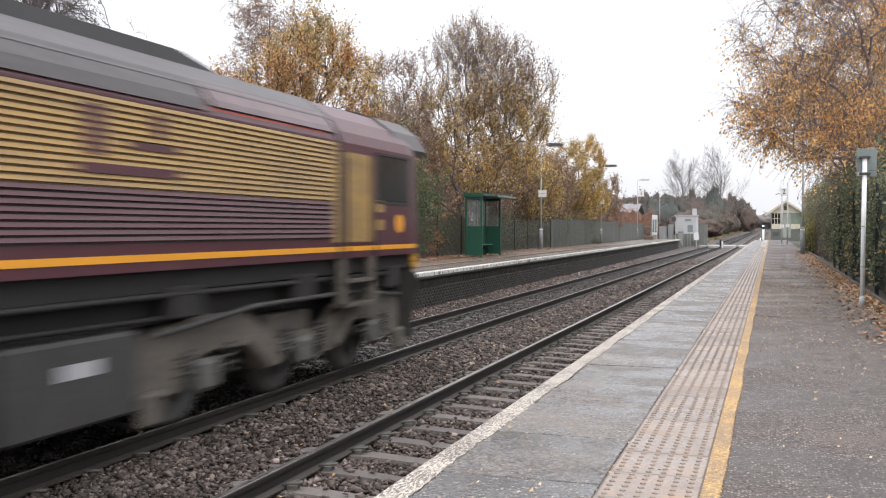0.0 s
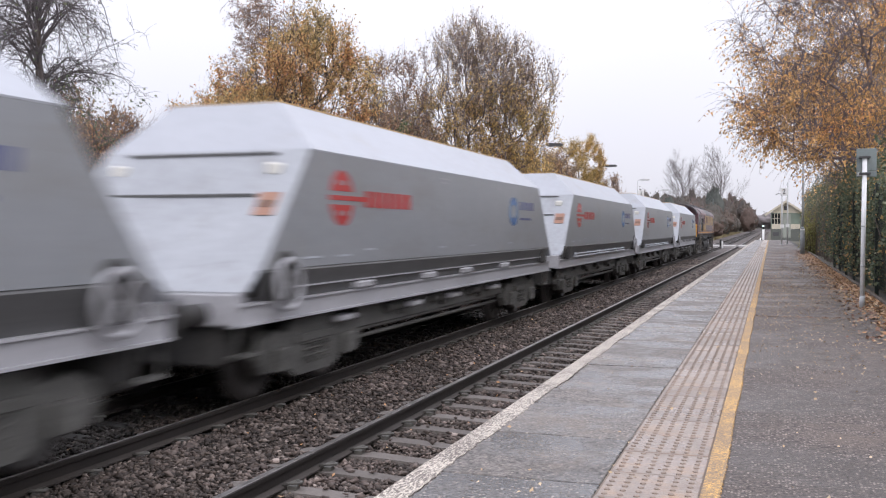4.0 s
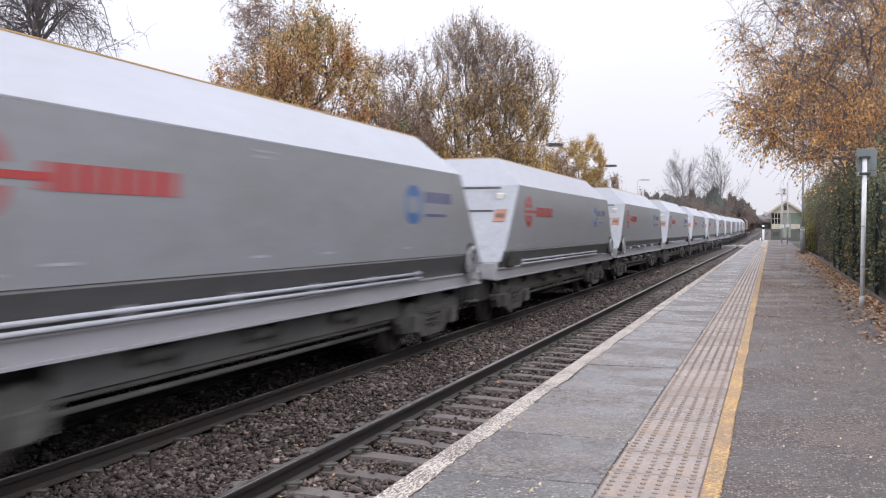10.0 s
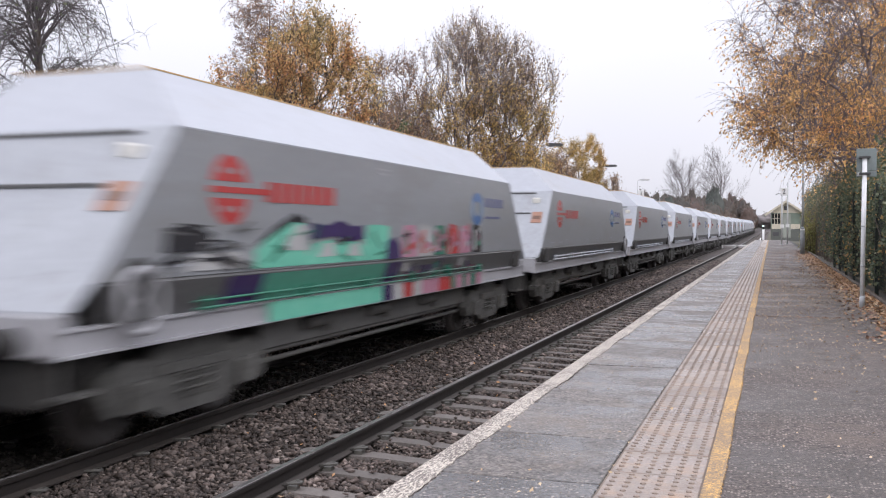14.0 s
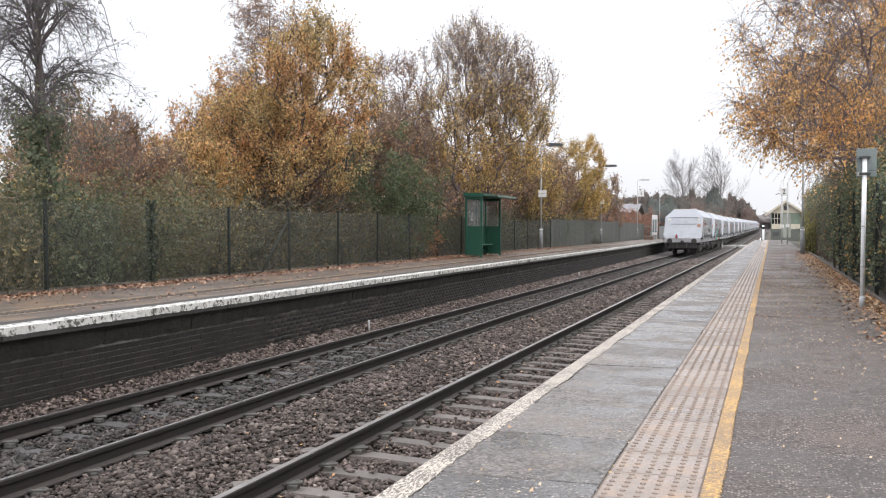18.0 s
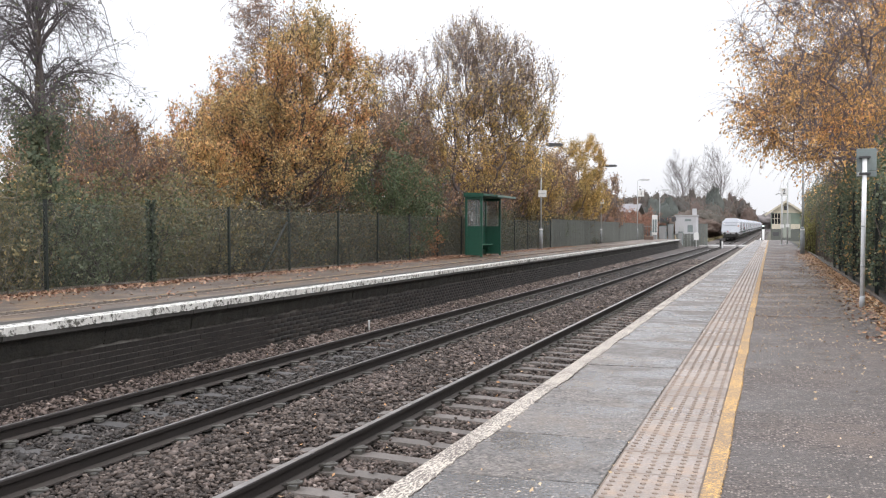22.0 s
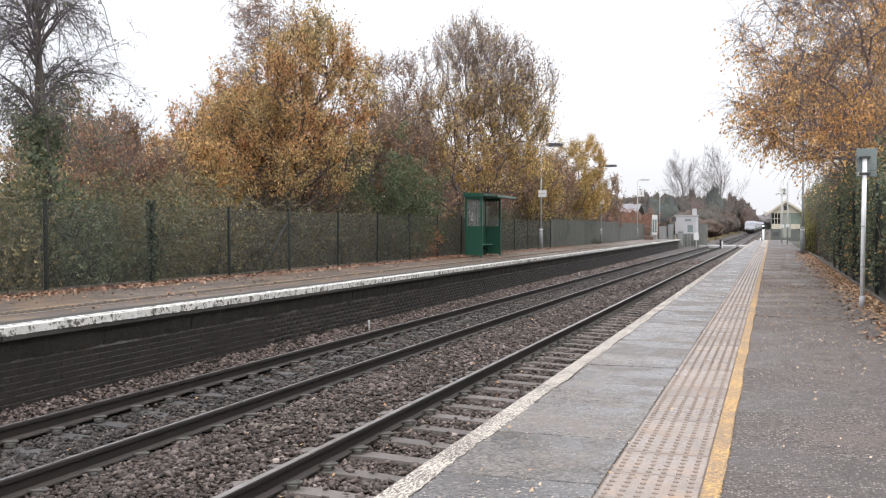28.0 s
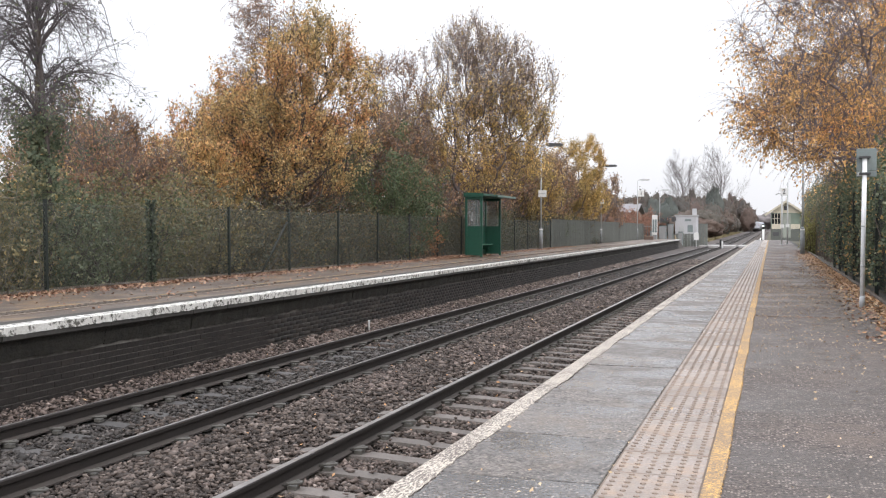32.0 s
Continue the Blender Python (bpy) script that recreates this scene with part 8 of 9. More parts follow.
def build_loco():
    w = thing("diesel_locomotive", "dusty maroon and gold six-axle diesel locomotive with a yellow cab end", "locomotive")
    sec = [(1.32, 1.56), (1.32, 3.0), (1.27, 3.14), (1.12, 3.33), (0.85, 3.52), (0.45, 3.64), (0.0, 3.68)]
    ring = sec + [(-a, b) for a, b in reversed(sec[:-1])]
    bm = B()
    loft(bm, [[(a, y, b) for a, b in ring] for y in (-7.3, 7.3)])
    part("engine_hood", bm, M_MAROON, w, "maroon engine compartment")
    for e in (1, -1):
        cab = B()
        rings = [[(a, e * 7.31, b) for a, b in ring], [(a, e * 9.7, b) for a, b in ring], [(a * (0.985), e * (10.12 if b < 2.3 else 9.95), b) for a, b in ring]]
        loft(cab, rings)
        c = part("cab", cab, M_MAROON, w, "maroon driving cab")
        # overhanging roof visor
        vis = B()
        top = [(1.27, 3.1), (1.14, 3.34), (0.86, 3.54), (0.45, 3.66), (0.0, 3.7)]
        tp = top + [(-a, b) for a, b in reversed(top[:-1])]
        inn = [(a * 0.96, b - 0.08) for a, b in tp]
        loft(vis, [[(a, e * y, b) for a, b in tp] + [(a, e * y, b) for a, b in reversed(inn)] for y in (9.4, 10.55)])
        part("visor", vis, M_ROOF, c, "dark grey roof visor")
        part("cab_front", box(B(), -1.24, 1.24, min(e * 10.05, e * 10.2), max(e * 10.05, e * 10.2), 1.42, 2.28, 0.04), M_CAB_YELLOW, c, "yellow lower cab end")
        for s in (-1, 1):
            nose = B()
            box(nose, s * 0.86 - 0.36, s * 0.86 + 0.36, min(e * 10.1, e * 10.34), max(e * 10.1, e * 10.34), 1.3, 1.95, 0.06)
            part("nose_box", nose, M_CAB_YELLOW, c, "yellow lamp housing")
            lg = B()
            box(lg, s * 0.9 - 0.2, s * 0.9 + 0.2, min(e * 10.3, e * 10.39), max(e * 10.3, e * 10.39), 1.42, 1.68, 0.02)
            part("lamp_housing", lg, M_ROOFTOP, c, "black lamp housing")
            gl = B()
            for q in (-0.09, 0.09):
                tube(gl, (s * 0.9 + q, e * 10.37, 1.55), (s * 0.9 + q, e * 10.405, 1.55), 0.07, None, 12)
            part("lamp_lens", gl, M_HANDRAIL, c, "grey lamp lens")
            part("windscreen", box(B(), s * 0.58 - 0.47, s * 0.58 + 0.47, min(e * 9.9, e * 10.07), max(e * 9.9, e * 10.07), 2.38, 3.0, 0.02), M_GLASS, c, "dark windscreen")
            part("windscreen_sill", box(B(), s * 0.58 - 0.5, s * 0.58 + 0.5, min(e * 9.95, e * 10.09), max(e * 9.95, e * 10.09), 2.33, 2.375), M_HANDRAIL, c)
            part("side_window", box(B(), min(s * 1.3, s * 1.328), max(s * 1.3, s * 1.328), min(e * 8.5, e * 9.62), max(e * 8.5, e * 9.62), 2.3, 2.92, 0.01), M_GLASS, c, "dark cab side window")
            fr = B()
            for y0, y1, z0, z1 in ((8.46, 9.66, 2.26, 2.3), (8.46, 9.66, 2.92, 2.95), (8.44, 8.5, 2.26, 2.95), (9.62, 9.66, 2.26, 2.95)):
                box(fr, min(s * 1.318, s * 1.332), max(s * 1.318, s * 1.332), min(e * y0, e * y1), max(e * y0, e * y1), z0, z1)
            part("window_frame", fr, M_ROOFTOP, c, "thin black window frame")
            part("cab_door", box(B(), min(s * 1.316, s * 1.33), max(s * 1.316, s * 1.33), min(e * 7.48, e * 8.22), max(e * 7.48, e * 8.22), 1.72, 2.9, 0.01), M_MAROON, c, "maroon cab door")
            part("door_panel", box(B(), min(s * 1.331, s * 1.335), max(s * 1.331, s * 1.335), min(e * 7.5, e * 8.2), max(e * 7.5, e * 8.2), 1.76, 2.3 if e < 0 else 2.88), M_GOLD, c, "gold painted door panel")
            for y in (7.4, 8.3):
                # flat strip, its darker colour gives the shade of a handrail recess
                part("handrail_recess", box(B(), min(s * 1.322, s * 1.336), max(s * 1.322, s * 1.336), e * y - 0.05, e * y + 0.05, 1.75, 2.86), M_GOLD_GAP if e > 0 else M_LOUVRE_BACK, c, "darker strip standing for the shaded handrail recess")
                part("handrail", tube(B(), (s * 1.385, e * y, 1.2), (s * 1.385, e * y, 2.8), 0.012, None, 6), M_HANDRAIL if e < 0 else M_LOUVRE_BACK, c, "vertical door handrail")
            st = B()
            for y in (7.38, 8.3):
                box(st, min(s * 1.26, s * 1.36), max(s * 1.26, s * 1.36), e * y - 0.06, e * y + 0.06, 1.0, 1.56)
            for z in (0.95, 1.25):
                box(st, min(s * 1.16, s * 1.38), max(s * 1.16, s * 1.38), min(e * 7.38, e * 8.3), max(e * 7.38, e * 8.3), z, z + 0.04)
            part("cab_step", st, M_LOCO_BOGIE, c, "dusty cab steps")
            for y, z, h in ((8.55, 1.98, 0.07), (8.55, 2.24, 0.09)):
                part("data_plate", box(B(), min(s * 1.32, s * 1.326), max(s * 1.32, s * 1.326), e * y - 0.14, e * y + 0.14, z - h, z + h), M_GOLD, c, "small yellow data plate")
            if e > 0:
                part("crest", extrude(B(), disc_pts(e * 9.3, 2.0, 0.16, 0.13, 12), "x", s * 1.321, s * 1.325), M_ORANGE, c, "small orange crest")
            bm = B()
            tube(bm, (s * 0.87, e * 10.15, 1.06), (s * 0.87, e * 10.5, 1.06), 0.12, None, 12)
            tube(bm, (s * 0.87, e * 10.48, 1.06), (s * 0.87, e * 10.66, 1.06), 0.09, None, 12)
            tube(bm, (s * 0.87, e * 10.64, 1.06), (s * 0.87, e * 10.68, 1.06), 0.25, 0.23, 16)
            part("buffer", bm, M_UNDER, w, "black buffer")
        part("lamp_bar", box(B(), -0.9, 0.9, min(e * 9.93, e * 10.0), max(e * 9.93, e * 10.0), 3.03, 3.1, 0.01), M_RED_BAR, c, "red bar above the windscreens")
        part("headlamp_bracket", box(B(), -0.16, 0.16, min(e * 10.1, e * 10.3), max(e * 10.1, e * 10.3), 1.75, 1.95, 0.03), M_CAB_YELLOW, c)
        pl = B()
        loft(pl, [[(-1.2, e * 10.1, z), (1.2, e * 10.1, z), (1.05, e * (10.25 - k), z), (-1.05, e * (10.25 - k), z)] for z, k in ((1.4, 0.0), (0.95, 0.0), (0.3, 0.12))])
        part("plough", pl, M_UNDER, w, "dusty black snowplough and valance")
        cp = B()
        torus(cp, (0, e * 10.45, 0.98), (1, 0, 0), 0.12, 0.03, 12, 6)
        box(cp, -0.12, 0.12, min(e * 10.1, e * 10.4), max(e * 10.1, e * 10.4), 0.9, 1.08, 0.02)
        for q in (-0.4, 0.4):
            pipe(cp, [(q, e * 10.15, 1.1), (q, e * 10.4, 0.98), (q * 0.95, e * 10.5, 0.65)], 0.03, 6)
        part("coupling", cp, M_UNDER, w, "coupling hook and hoses")
    # lining, louvres, grille, on both sides
    for s in (-1, 1):
        sx = lambda a, b: (min(s * a, s * b), max(s * a, s * b))
        part("orange_lining", box(B(), *sx(1.318, 1.328), -9.95, 9.95, 1.645, 1.705), M_ORANGE, w, "orange waist line")
        part("sole_bar", box(B(), *sx(1.1, 1.2), -10.0, 10.0, 1.36, 1.558), M_LOCO_DARK, w, "black sole bar, its colour deepened for the shade of the body")
        part("cantrail_line", box(B(), *sx(1.298, 1.302), -7.0, 7.0, 3.045, 3.075), M_DULL_RED, w, "thin dull red cantrail line")
        # flat backing sheets, coloured as the shade between the slats
        part("louvre_backing", box(B(), *sx(1.318, 1.323), -3.5, 7.1, 1.8, 2.98), M_LOUVRE_BACK, w, "dark sheet for the shade between the louvres")
        part("gold_backing", box(B(), *sx(1.3235, 1.3245), -3.4, 7.08, 2.24, 2.97), M_GOLD_GAP, w, "gold darkened for the shade between the louvres")
        for k in range(21):
            z = 1.84 + 0.0555 * k
            gold = z > 2.26
            lo = -3.42 + max(0, 2.98 - z) * 0.75 if gold else -3.45
            slat = lambda y0, y1: loft(B(), [[(s * 1.325, y, z - 0.022), (s * 1.35, y, z - 0.016), (s * 1.336, y, z + 0.018), (s * 1.325, y, z + 0.02)] for y in (y0, y1)])
            if gold:
                part("louvre", slat(lo, 7.1), M_GOLD, w, "gold louvre slat")
                if lo > -3.4:
                    part("louvre", slat(-3.45, lo - 0.003), M_MAROON, w, "maroon louvre slat")
            else:
                mid = -1.8 + (2.26 - z) * 0.9
                part("louvre", slat(-3.45, mid), M_GOLD, w, "gold louvre slat")
                part("louvre", slat(mid + 0.003, 7.1), M_MAROON, w, "maroon louvre slat")
        part("gold_panel", box(B(), *sx(1.318, 1.326), -4.62, -3.47, 1.76, 2.3), M_GOLD, w, "gold painted body panel")
        part("gold_panel", box(B(), *sx(1.318, 1.326), 7.12, 7.34, 1.76, 2.98), M_GOLD, w, "gold painted body panel")
        # lettering on the gold band as plain blocks
        for y0, bars in ((-1.62, ((0, 0.5, 2.38, 2.45), (0, 0.14, 2.38, 2.9), (0, 0.5, 2.62, 2.68), (0, 0.5, 2.84, 2.9))), (-0.95, ((0, 0.14, 2.38, 2.9), (0.25, 0.38, 2.38, 2.7), (0.5, 0.64, 2.38, 2.9), (0, 0.64, 2.38, 2.46))), (2.6, ((0, 1.3, 2.36, 2.44), (0.1, 0.3, 2.5, 2.9), (0.62, 1.3, 2.58, 2.64), (0.95, 1.1, 2.7, 2.9)))):
            bm = B()
            for a, b, z0, z1 in bars:
                box(bm, *sx(1.338, 1.3525), y0 + a, y0 + b, z0, z1)
            part("lettering_block", bm, M_MAROON, w, "maroon lettering shapes on the gold band")
        part("radiator_grille", box(B(), *sx(1.318, 1.325), -7.2, -4.68, 1.8, 2.74, 0.0), M_GRILLE, w, "black radiator grille")
        for k in range(16):
            y = -7.1 + k * 0.156
            part("grille_bar", box(B(), *sx(1.325, 1.335), y - 0.008, y + 0.008, 1.82, 2.72), M_GRILLE, w)
        part("grille_frame", box(B(), *sx(1.318, 1.34), -5.97, -5.9, 1.8, 2.74), M_ROOF, w)
        tank = B()
        loft(tank, [[(s * 0.2, y, 0.36), (s * 1.05, y, 0.36), (s * 1.22, y, 0.5), (s * 1.26, y, 0.75), (s * 1.2, y, 1.0), (s * 0.2, y, 1.0)] for y in (-2.9, 1.85)])
        part("fuel_tank", tank, M_LOCO_DARK, w, "dark fuel tank")
        part("battery_box", box(B(), *sx(0.5, 1.25), 1.9, 3.45, 0.36, 1.06, 0.03), M_UNDER, w, "dark grey equipment box")
        part("box_label", box(B(), *sx(1.25, 1.254), 2.5, 2.95, 0.76, 0.88), M_SILL, w, "white label")
        for y in (-2.2, -0.6, 1.0):
            rs_ = B()
            tube(rs_, (s * 1.08, y - 0.6, 1.26), (s * 1.08, y + 0.6, 1.26), 0.15, None, 14)
            part("air_reservoir", rs_, M_BOGIE_GREY, w, "grey air reservoir")
        ug = B()
        pipe(ug, [(s * 1.2, -9.6, 1.3), (s * 1.2, -3.2, 1.33), (s * 1.22, 3.2, 1.33), (s * 1.2, 9.6, 1.3)], 0.03, 6)
        pipe(ug, [(s * 1.16, -4.0, 1.18), (s * 1.16, 4.0, 1.12)], 0.025, 6)
        for y in (-9.3, -6.6, -4.2, 4.2, 6.6, 9.3):
            box(ug, *sx(1.05, 1.24), y - 0.25, y + 0.25, 1.1, 1.4, 0.02)
        part("pipework", ug, M_LOCO_DARK, w, "dark pipes and boxes below the body")
    part("underframe", box(B(), -1.0, 1.0, -10.0, 10.0, 1.05, 1.5), M_LOCO_DARK, w, "black underframe")
    roof = B()
    tp = [(1.2, 3.27), (1.13, 3.345), (0.86, 3.535), (0.45, 3.655), (0.0, 3.695)]
    tp += [(-a, b) for a, b in reversed(tp[:-1])]
    loft(roof, [[(a, y, b) for a, b in tp] for y in (-0.8, 7.25)])
    part("roof", roof, M_ROOF, w, "sooty grey rounded roof")
    part("rear_roof", loft(B(), [[(a, y, b) for a, b in tp] for y in (-7.25, -0.802)]), M_MAROON_SKYLIT, w, "maroon-grey rear roof, its colour paled for the sky light")
    for s in (-1, 1):
        part("roof_side", loft(B(), [[(s * 1.3, y, 3.03), (s * 1.33, y, 3.03), (s * 1.285, y, 3.15), (s * 1.15, y, 3.33), (s * 1.1, y, 3.3)] for y in (-0.8, 4.4)]), M_ROOF, w, "soot-darkened cantrail")
        for y0, y1 in ((-7.2, -4.1), (-4.0, -0.9), (4.5, 7.2)):
            part("cantrail_panel", loft(B(), [[(s * 1.3, y, 3.09), (s * 1.318, y, 3.09), (s * 1.28, y, 3.16), (s * 1.15, y, 3.33), (s * 1.1, y, 3.3)] for y in (y0, y1)]), M_MAROON_SKYLIT, w, "maroon cantrail panel, its colour paled for the sky light")
    for y0, y1, hw in ((-7.0, -3.2, 0.78), (-2.6, 1.2, 0.68), (1.6, 5.7, 0.78)):
        v = B()
        loft(v, [[(-hw, y0, 3.52), (hw, y0, 3.52), (hw, y1, 3.52), (-hw, y1, 3.52)], [(-hw * 0.96, y0 + 0.3, 3.7), (hw * 0.96, y0 + 0.3, 3.7), (hw * 0.96, y1 - 0.9, 3.7), (-hw * 0.96, y1 - 0.9, 3.7)], [(-hw * 0.7, y0 + 0.6, 3.76), (hw * 0.7, y0 + 0.6, 3.76), (hw * 0.7, y1 - 1.6, 3.76), (-hw * 0.7, y1 - 1.6, 3.76)]])
        part("roof_vent", v, M_ROOFTOP, w, "black raised roof vent")
    for y in (-7.3, 7.3):
        j = B()
        loft(j, [[(a * 1.012, t, b + 0.012) for a, b in ring] for t in (y - 0.03, y + 0.03)])
        part("body_joint", j, M_ROOFTOP, w, "dark joint between cab and hood")
    wheels = []
    for y in (-6.63, 6.63):
        wheels += loco_bogie(w, y)
    return w, wheels


loco, loco_wheels = build_loco()
M_LENS_RED = lamp_mat("red_tail_lamp", (0.4, 0.04, 0.05), 0.2)
first_wagon, first_wheels = build_wagon()
wagons, all_wheels = [first_wagon], []
for i in range(1, WAGONS):
    wagons.append(copy_thing(first_wagon, pose(FAR_X, START - PITCH * i, 0)))
for i, w in enumerate(wagons):
    boxed = i in (0, 3, 5, 6, 9, 12, 16, 17)
    if boxed and i != 16:
        add_side_boxes(w)
    else:
        add_side_pipes(w, 0.012 if i == 16 else 0.022)
    add_handwheels(w, 0.265, M_SILL, "pale brake handwheel", (-1,) if boxed else (1,))
    if boxed:
        tagged(w, "white and silver-grey bogie hopper wagon with valve boxes along the sill")
    else:
        tagged(w, "white and silver-grey bogie hopper wagon with pale pipes along the sill")
    if i:
        all_wheels.append([c for b in w.children if b.name.startswith("bogie") for c in b.children if c.name.startswith("wheelset")])
spray_green(wagons[16])
tagged(wagons[16], "hopper wagon sprayed with mint, purple and pink shapes")
spray_pale(wagons[17])
tagged(wagons[17], "last hopper wagon, sprayed with pale outlined shapes, red tail lamp")
tl = B()
box(tl, -0.5, -0.34, -7.16, -7.06, 1.28, 1.5, 0.02)
tube(tl, (-0.42, -7.14, 1.5), (-0.42, -7.08, 1.58), 0.02, None, 6)
lamp_body = part("tail_lamp", tl, M_BLACK, wagons[17], "black tail lamp")
part("lens", tube(B(), (-0.42, -7.16, 1.39), (-0.42, -7.185, 1.39), 0.07, None, 14), M_LENS_RED, lamp_body, "red lens")


def motions():
    ticks = [k / 30 for k in range(961)]
    for i, w in enumerate(wagons):
        walk(w, [(t, on_line(START - PITCH * i + travelled(t))) for t in range(33)])
    walk(loco, [(t, on_line(START + 18.83 + travelled(t))) for t in range(33)])
    for w, r in [(w, 0.457) for w in first_wheels] + [(w, 0.53) for w in loco_wheels]:
        y = w.location.y
        walk(w, [(t, pose(0, y, r, -math.degrees(travelled(t) / r) % 360)) for t in ticks])
    # the other wagons' wheels turn in step with the first one's
    for ws in all_wheels:
        for w in ws:
            src = next(f for f in first_wheels if abs(f.location.y - w.location.y) < 0.01)
            w.rotation_mode = "QUATERNION"
            w.animation_data_create()
            w.animation_data.action = src.animation_data.action
            w.animation_data.action_slot = src.animation_data.action_slot


# ---- fallen leaves ----
def litter(name, x, y, z, size, label, seed, material):
    rng = np.random.default_rng(seed)
    v, f = sheets(rng, np.stack([x, y, z + rng.uniform(0.004, 0.02, len(x))], 1), size, 0.65, 0.75)
    v[:, 2] = np.maximum(v[:, 2], np.repeat(z, 4) + 0.003)
    tagged(new(name, raw_mesh(name, v, f, material)), label, "fallen leaves", "", "stuff")


rg = np.random.default_rng(81)
n = 13000
ly = 7 + 50 * rg.uniform(0, 1, n) ** 1.3
lx = np.array([fence_l(t) for t in ly]) + np.abs(rg.normal(size=n)) * 0.38 - 0.12
litter("leaf_litter", lx, ly, np.full(n, PZ - 0.002), 0.066, "brown fallen leaves along the foot of the fence", 1, L_RUSSET_LITTER)
n = 6000
ly = 9.5 + 34 * rg.uniform(0, 1, n) ** 1.4
lx = 1.56 + 0.004 * (ly - 12) - np.abs(rg.normal(size=n)) * (0.2 + 0.008 * np.clip(ly - 14, 0, 12))
litter("leaf_drift", lx, ly, np.full(n, PZ + 0.002), 0.05, "drift of copper-brown leaves along the platform kerb", 2, L_LITTER)
n = 3000
ly = 9.5 + 40 * rg.uniform(0, 1, n) ** 1.3
lx = 1.52 + 0.004 * (ly - 12) - np.abs(rg.normal(size=n)) * 0.28
litter("damp_leaves", lx, ly, np.full(n, PZ + 0.001), 0.052, "darker damp leaves among the drift by the kerb", 6, L_RUSSET_LITTER)
n = 2400
ly = 33.0 + rg.normal(size=n) * 0.9
lx = -10.95 - np.abs(rg.normal(size=n)) * 0.3 + 0.35 * rg.uniform(0, 1, n) * (ly < 34.5)
litter("swept_leaves", lx, ly, np.full(n, PZ + 0.0) + 0.06 * rg.uniform(0, 1, n), 0.07, "heap of brown leaves beside the shelter", 7, L_RUSSET_LITTER)
n = 900
ly = 10 + 40 * rg.uniform(0, 1, n)
lx = np.array([fence_l(t) + rg.uniform(0.3, 3.0) for t in ly])
litter("platform_leaves", lx, ly, np.full(n, PZ + 0.002), 0.065, "thin scatter of damp leaves across the far platform", 8, L_RUSSET_LITTER)
n = 8500
ly = 34 + rg.normal(size=n) * 13
lx = rg.uniform(-0.15, 1.5, n)
litter("dull_leaves", lx, np.clip(ly, 12, 90), np.full(n, PZ + 0.002), 0.021, "dull brown leaves thinly spread further along the asphalt", 9, L_DULL)
n = 3800
ly = 17 + rg.normal(size=n) * 6.5
ly = np.where(ly < 7, 7 + 30 * rg.uniform(0, 1, n), ly)
lx = rg.uniform(-0.15, 1.5, n)
litter("scattered_leaves", lx, ly, np.full(n, PZ + 0.002), 0.021, "pale fallen leaves scattered over the asphalt", 3, L_PALE)
n = 260
ly = 3.2 + 26 * rg.uniform(0, 1, n) ** 1.5
lx = rg.uniform(-1.3, 1.5, n)
litter("stray_leaves", lx, ly, np.full(n, PZ + 0.006), 0.022, "a few stray yellowed leaves on the paving", 4, L_PALE)
n = 260
ly = 6 + 30 * rg.uniform(0, 1, n) ** 1.4
lx = rg.uniform(-7.7, -1.8, n)
litter("track_leaves", lx, ly, bed_z(lx) + 0.02, 0.045, "odd brown leaves caught in the ballast", 5, L_LITTER)


# ---- paving of the near platform: slabs, white edge, warning blocks, yellow line ----
paving = thing("edge_paving", "wet grey concrete slabs along the platform edge", "paving", "", "structure")
def slab_mesh(length):
    bm = B()
    box(bm, -0.401, 0.401, 0.007, length - 0.007, -0.075, 0.0, 0.004)
    return mesh_of("slab", bm, M_SLAB)


SLAB = 0.872
long_slab = slab_mesh(SLAB)
y = 3.9 - SLAB * 10
while y < PLAT_END - SLAB:
    part("slab", long_slab, None, paving, "", pose(-1.058 + random.uniform(-0.003, 0.003), y, PZ + random.uniform(-0.004, 0.002), random.uniform(-0.05, 0.05), random.uniform(-0.15, 0.15), 0))
    y += SLAB
white = thing("white_edge_line", "worn flaking white paint along the platform edge", "paint line", "", "structure")
for k in range(30):
    a, b = -4 + 3.4 * k, -4 + 3.4 * (k + 1)
    bm = B()
    rows = np.linspace(a, b, 120)
    jag = [random.uniform(-0.008, 0.008) + 0.006 * math.sin(4 * t) for t in rows]
    loft(bm, [[(-1.462, t, PZ - 0.05), (-1.458, t, PZ + 0.0035), (-1.342 + q, t, PZ + 0.0045), (-1.342 + q, t, PZ + 0.001)] for t, q in zip(rows, jag)])
    part("paint_strip", bm, M_WHITE_EDGE, white)
tact = thing("tactile_paving", "buff blister paving blocks with worn brown domes", "tactile paving", "", "structure")
bm = B()
box(bm, 0.001, 0.39, 0.003, 0.397, -0.06, 0.0, 0.004)
block_mesh = mesh_of("block", bm, M_TACTILE)
bm = B()
for i in range(6):
    for j in range(6):
        cx, cy = 0.032 + 0.0635 * i, 0.033 + 0.0668 * j
        tube(bm, (cx, cy, -0.001), (cx, cy, 0.005), 0.0145, 0.0095, 8)
dome_mesh = mesh_of("dome_field", bm, M_DOME)
y = 1.35 - 0.4 * 18
k = 0
while y < PLAT_END - 0.4:
    dz = random.uniform(-0.002, 0.002)
    bl = part("block", block_mesh, None, tact, "", pose(-0.652, y, PZ + dz))
    if y < 60:
        tagged(part("dome_field", dome_mesh, None, bl), "", "", "", "stuff")
    y += 0.4
yellow = thing("yellow_line", "worn yellow line behind the warning blocks", "paint line", "", "structure")
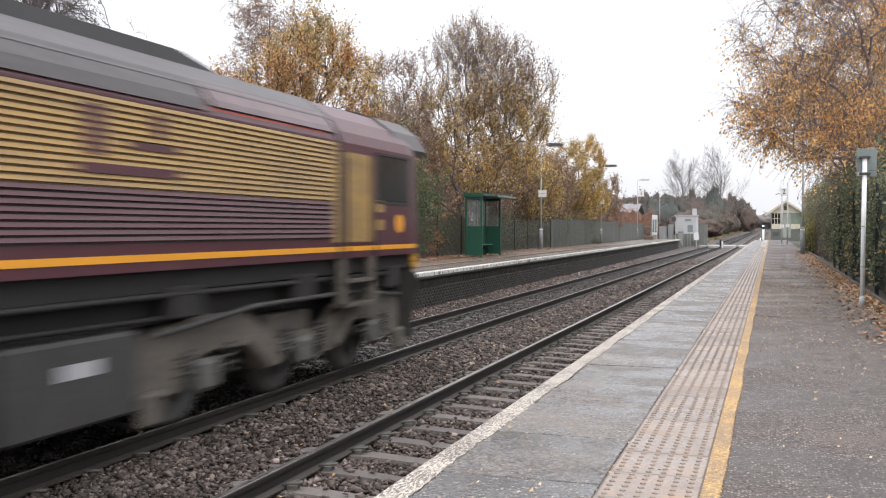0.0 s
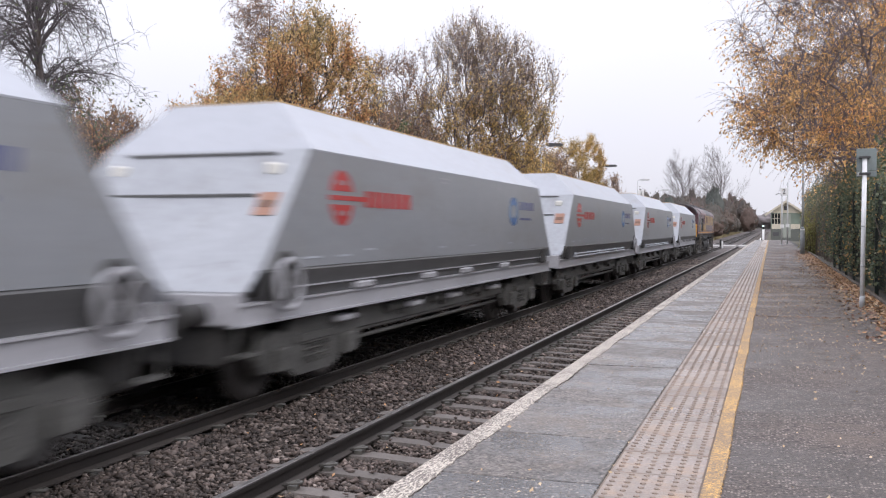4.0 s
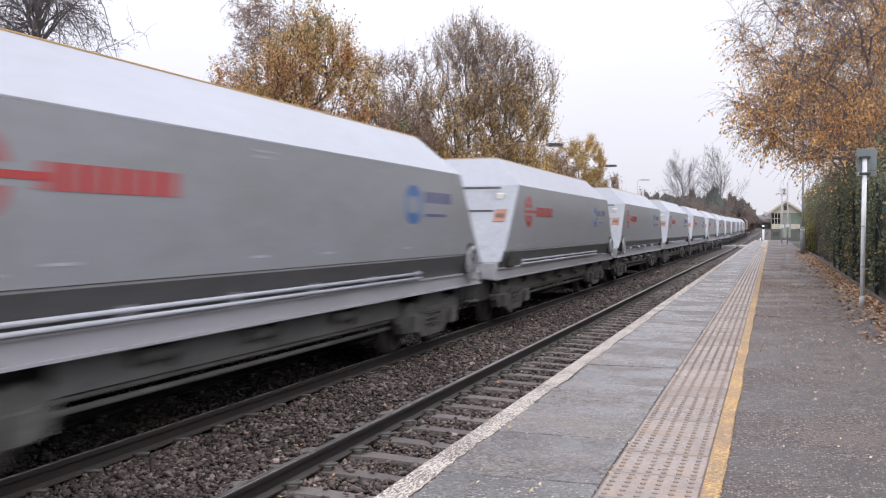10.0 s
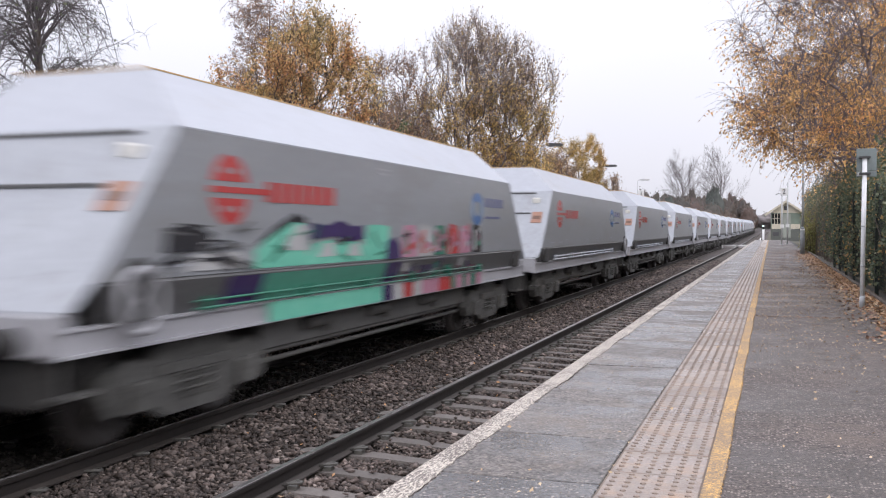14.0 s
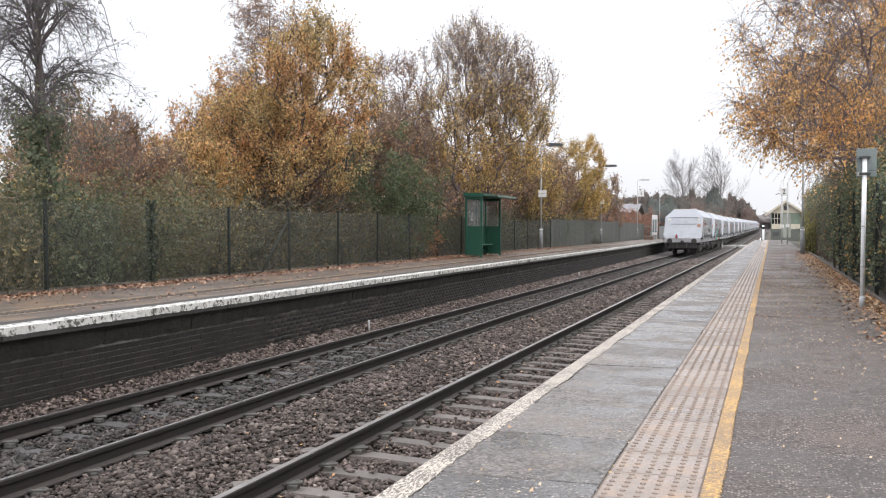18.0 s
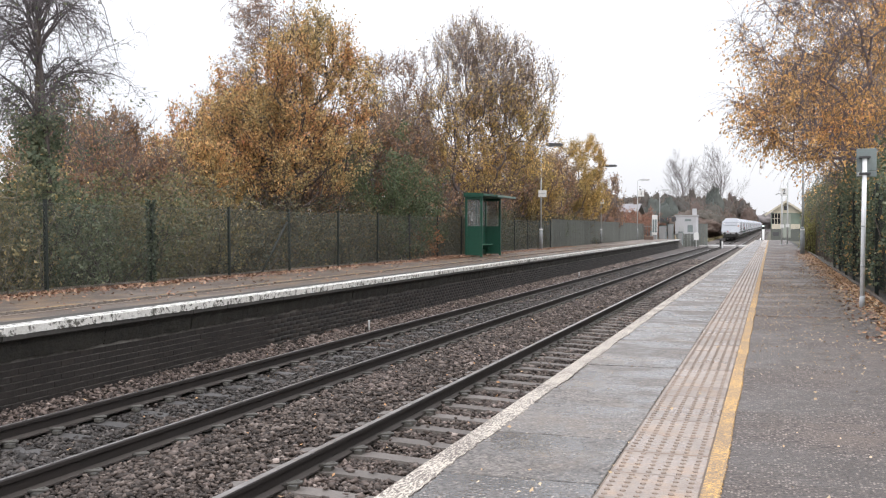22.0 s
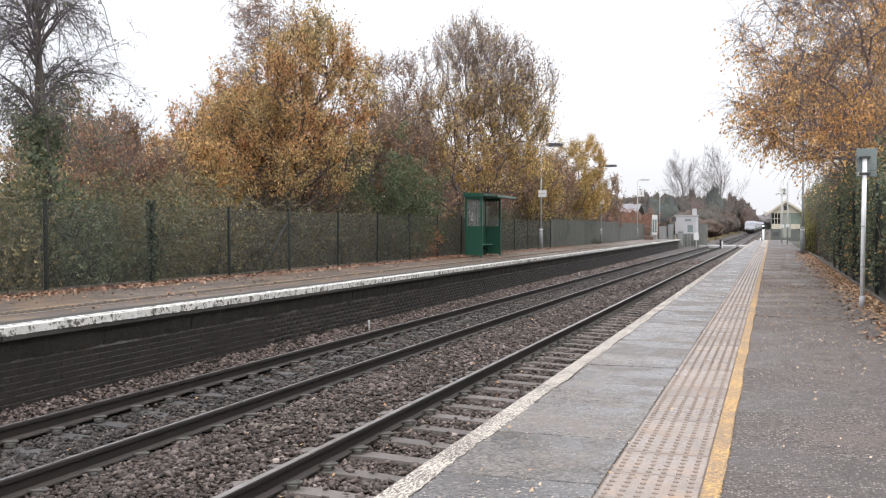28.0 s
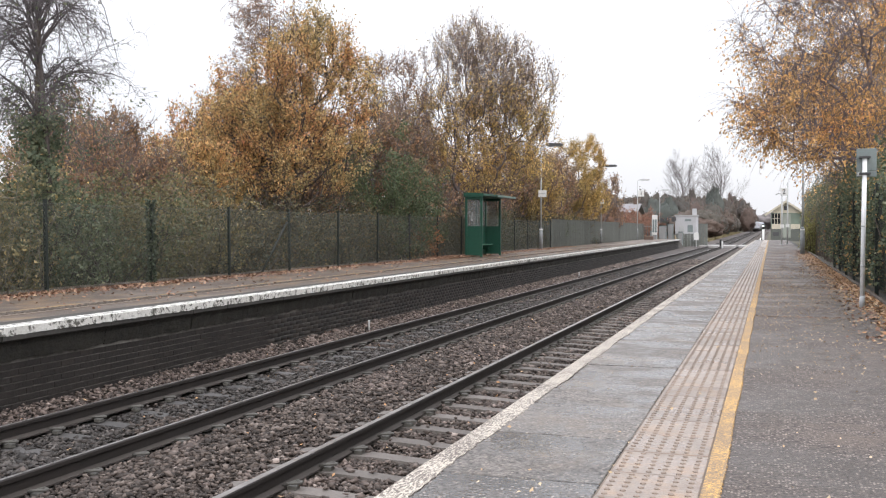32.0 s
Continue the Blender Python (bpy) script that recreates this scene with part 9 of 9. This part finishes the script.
for k in range(-2, 24):
    a, b = 1.0 + 4.06 * k, 1.0 + 4.06 * (k + 1)
    rows = np.linspace(a, b, 260)
    fray = [random.uniform(-0.006, 0.006) for _ in rows]
    bm = B()
    loft(bm, [[(-0.255, t, PZ - 0.01), (-0.255, t, PZ + 0.006), (-0.18 + 0.004 * math.sin(t * 3.1) + q, t, PZ + 0.006), (-0.18 + 0.004 * math.sin(t * 3.1) + q, t, PZ - 0.01)] for t, q in zip(rows, fray)])
    part("paint_strip", bm, M_YELLOW, yellow)

# ---- brick face of the far platform ----
wall = thing("platform_wall", "sooty dark brick wall below the platform coping", "wall", "", "structure")
bm = B()
box(bm, -0.05, 0.012, -0.1105, 0.1105, -0.0325, 0.0325, 0.004)
brick_mesh = mesh_of("brick", bm, M_BRICK)
count = 0
rest = []
for c in range(7):
    z = -0.02 + 0.075 * c
    y = 6.8 + (0.1125 if c % 2 else 0.0)
    while y < 101:
        j = random.uniform(-0.002, 0.006) - 0.014
        if 7.4 < y < 14.0 and count < 300:
            part("brick", brick_mesh, None, wall, "", pose(edge_l(y) - 0.012 + j, y, z, 0, 0, -0.75))
            count += 1
        else:
            rest.append((edge_l(y) - 0.012 + j, y, z))
        y += 0.225
# rough rendered band between the brickwork and the coping
y = 6.0
while y < 101:
    bm = B()
    e = y + 1.9
    bits = [(t, random.uniform(-0.012, 0.012), random.uniform(-0.02, 0.012)) for t in np.linspace(y + 0.004, e - 0.004, 13)]
    loft(bm, [[(edge_l(t) - 0.1, t, 0.505 + q), (edge_l(t) + 0.004 + p, t, 0.505 + q), (edge_l(t) + 0.018 + p, t, 0.56), (edge_l(t) + 0.03 + p, t, 0.66), (edge_l(t) + 0.06, t, PZ - 0.152), (edge_l(t) - 0.1, t, PZ - 0.152)] for t, p, q in bits])
    part("render_band", bm, M_BAND_DARK, wall, "black-green rough rendered band")
    y = e
rest = np.array(rest)
ring = lambda x, c: [(x, -0.112 + c, -0.0325 + c), (x, 0.112 - c, -0.0325 + c), (x, 0.112 - c, 0.0325 - c), (x, -0.112 + c, 0.0325 - c)]
cube = np.array(ring(-0.05, 0) + ring(0.008, 0) + ring(0.012, 0.004))
v = (rest[:, None] + cube[None]).reshape(-1, 3)
f = np.array([(a + i, a + (i + 1) % 4, a + 4 + (i + 1) % 4, a + 4 + i) for a in (0, 4) for i in range(4)] + [(8, 9, 10, 11)])
tagged(part("brick_rest", raw_mesh("brick_rest", v, (f[None] + 12 * np.arange(len(rest))[:, None, None]).reshape(-1, 4), M_BRICK_FAR), None, wall, "sooty dark bricks further along"), "", "", "", "stuff")
motions()
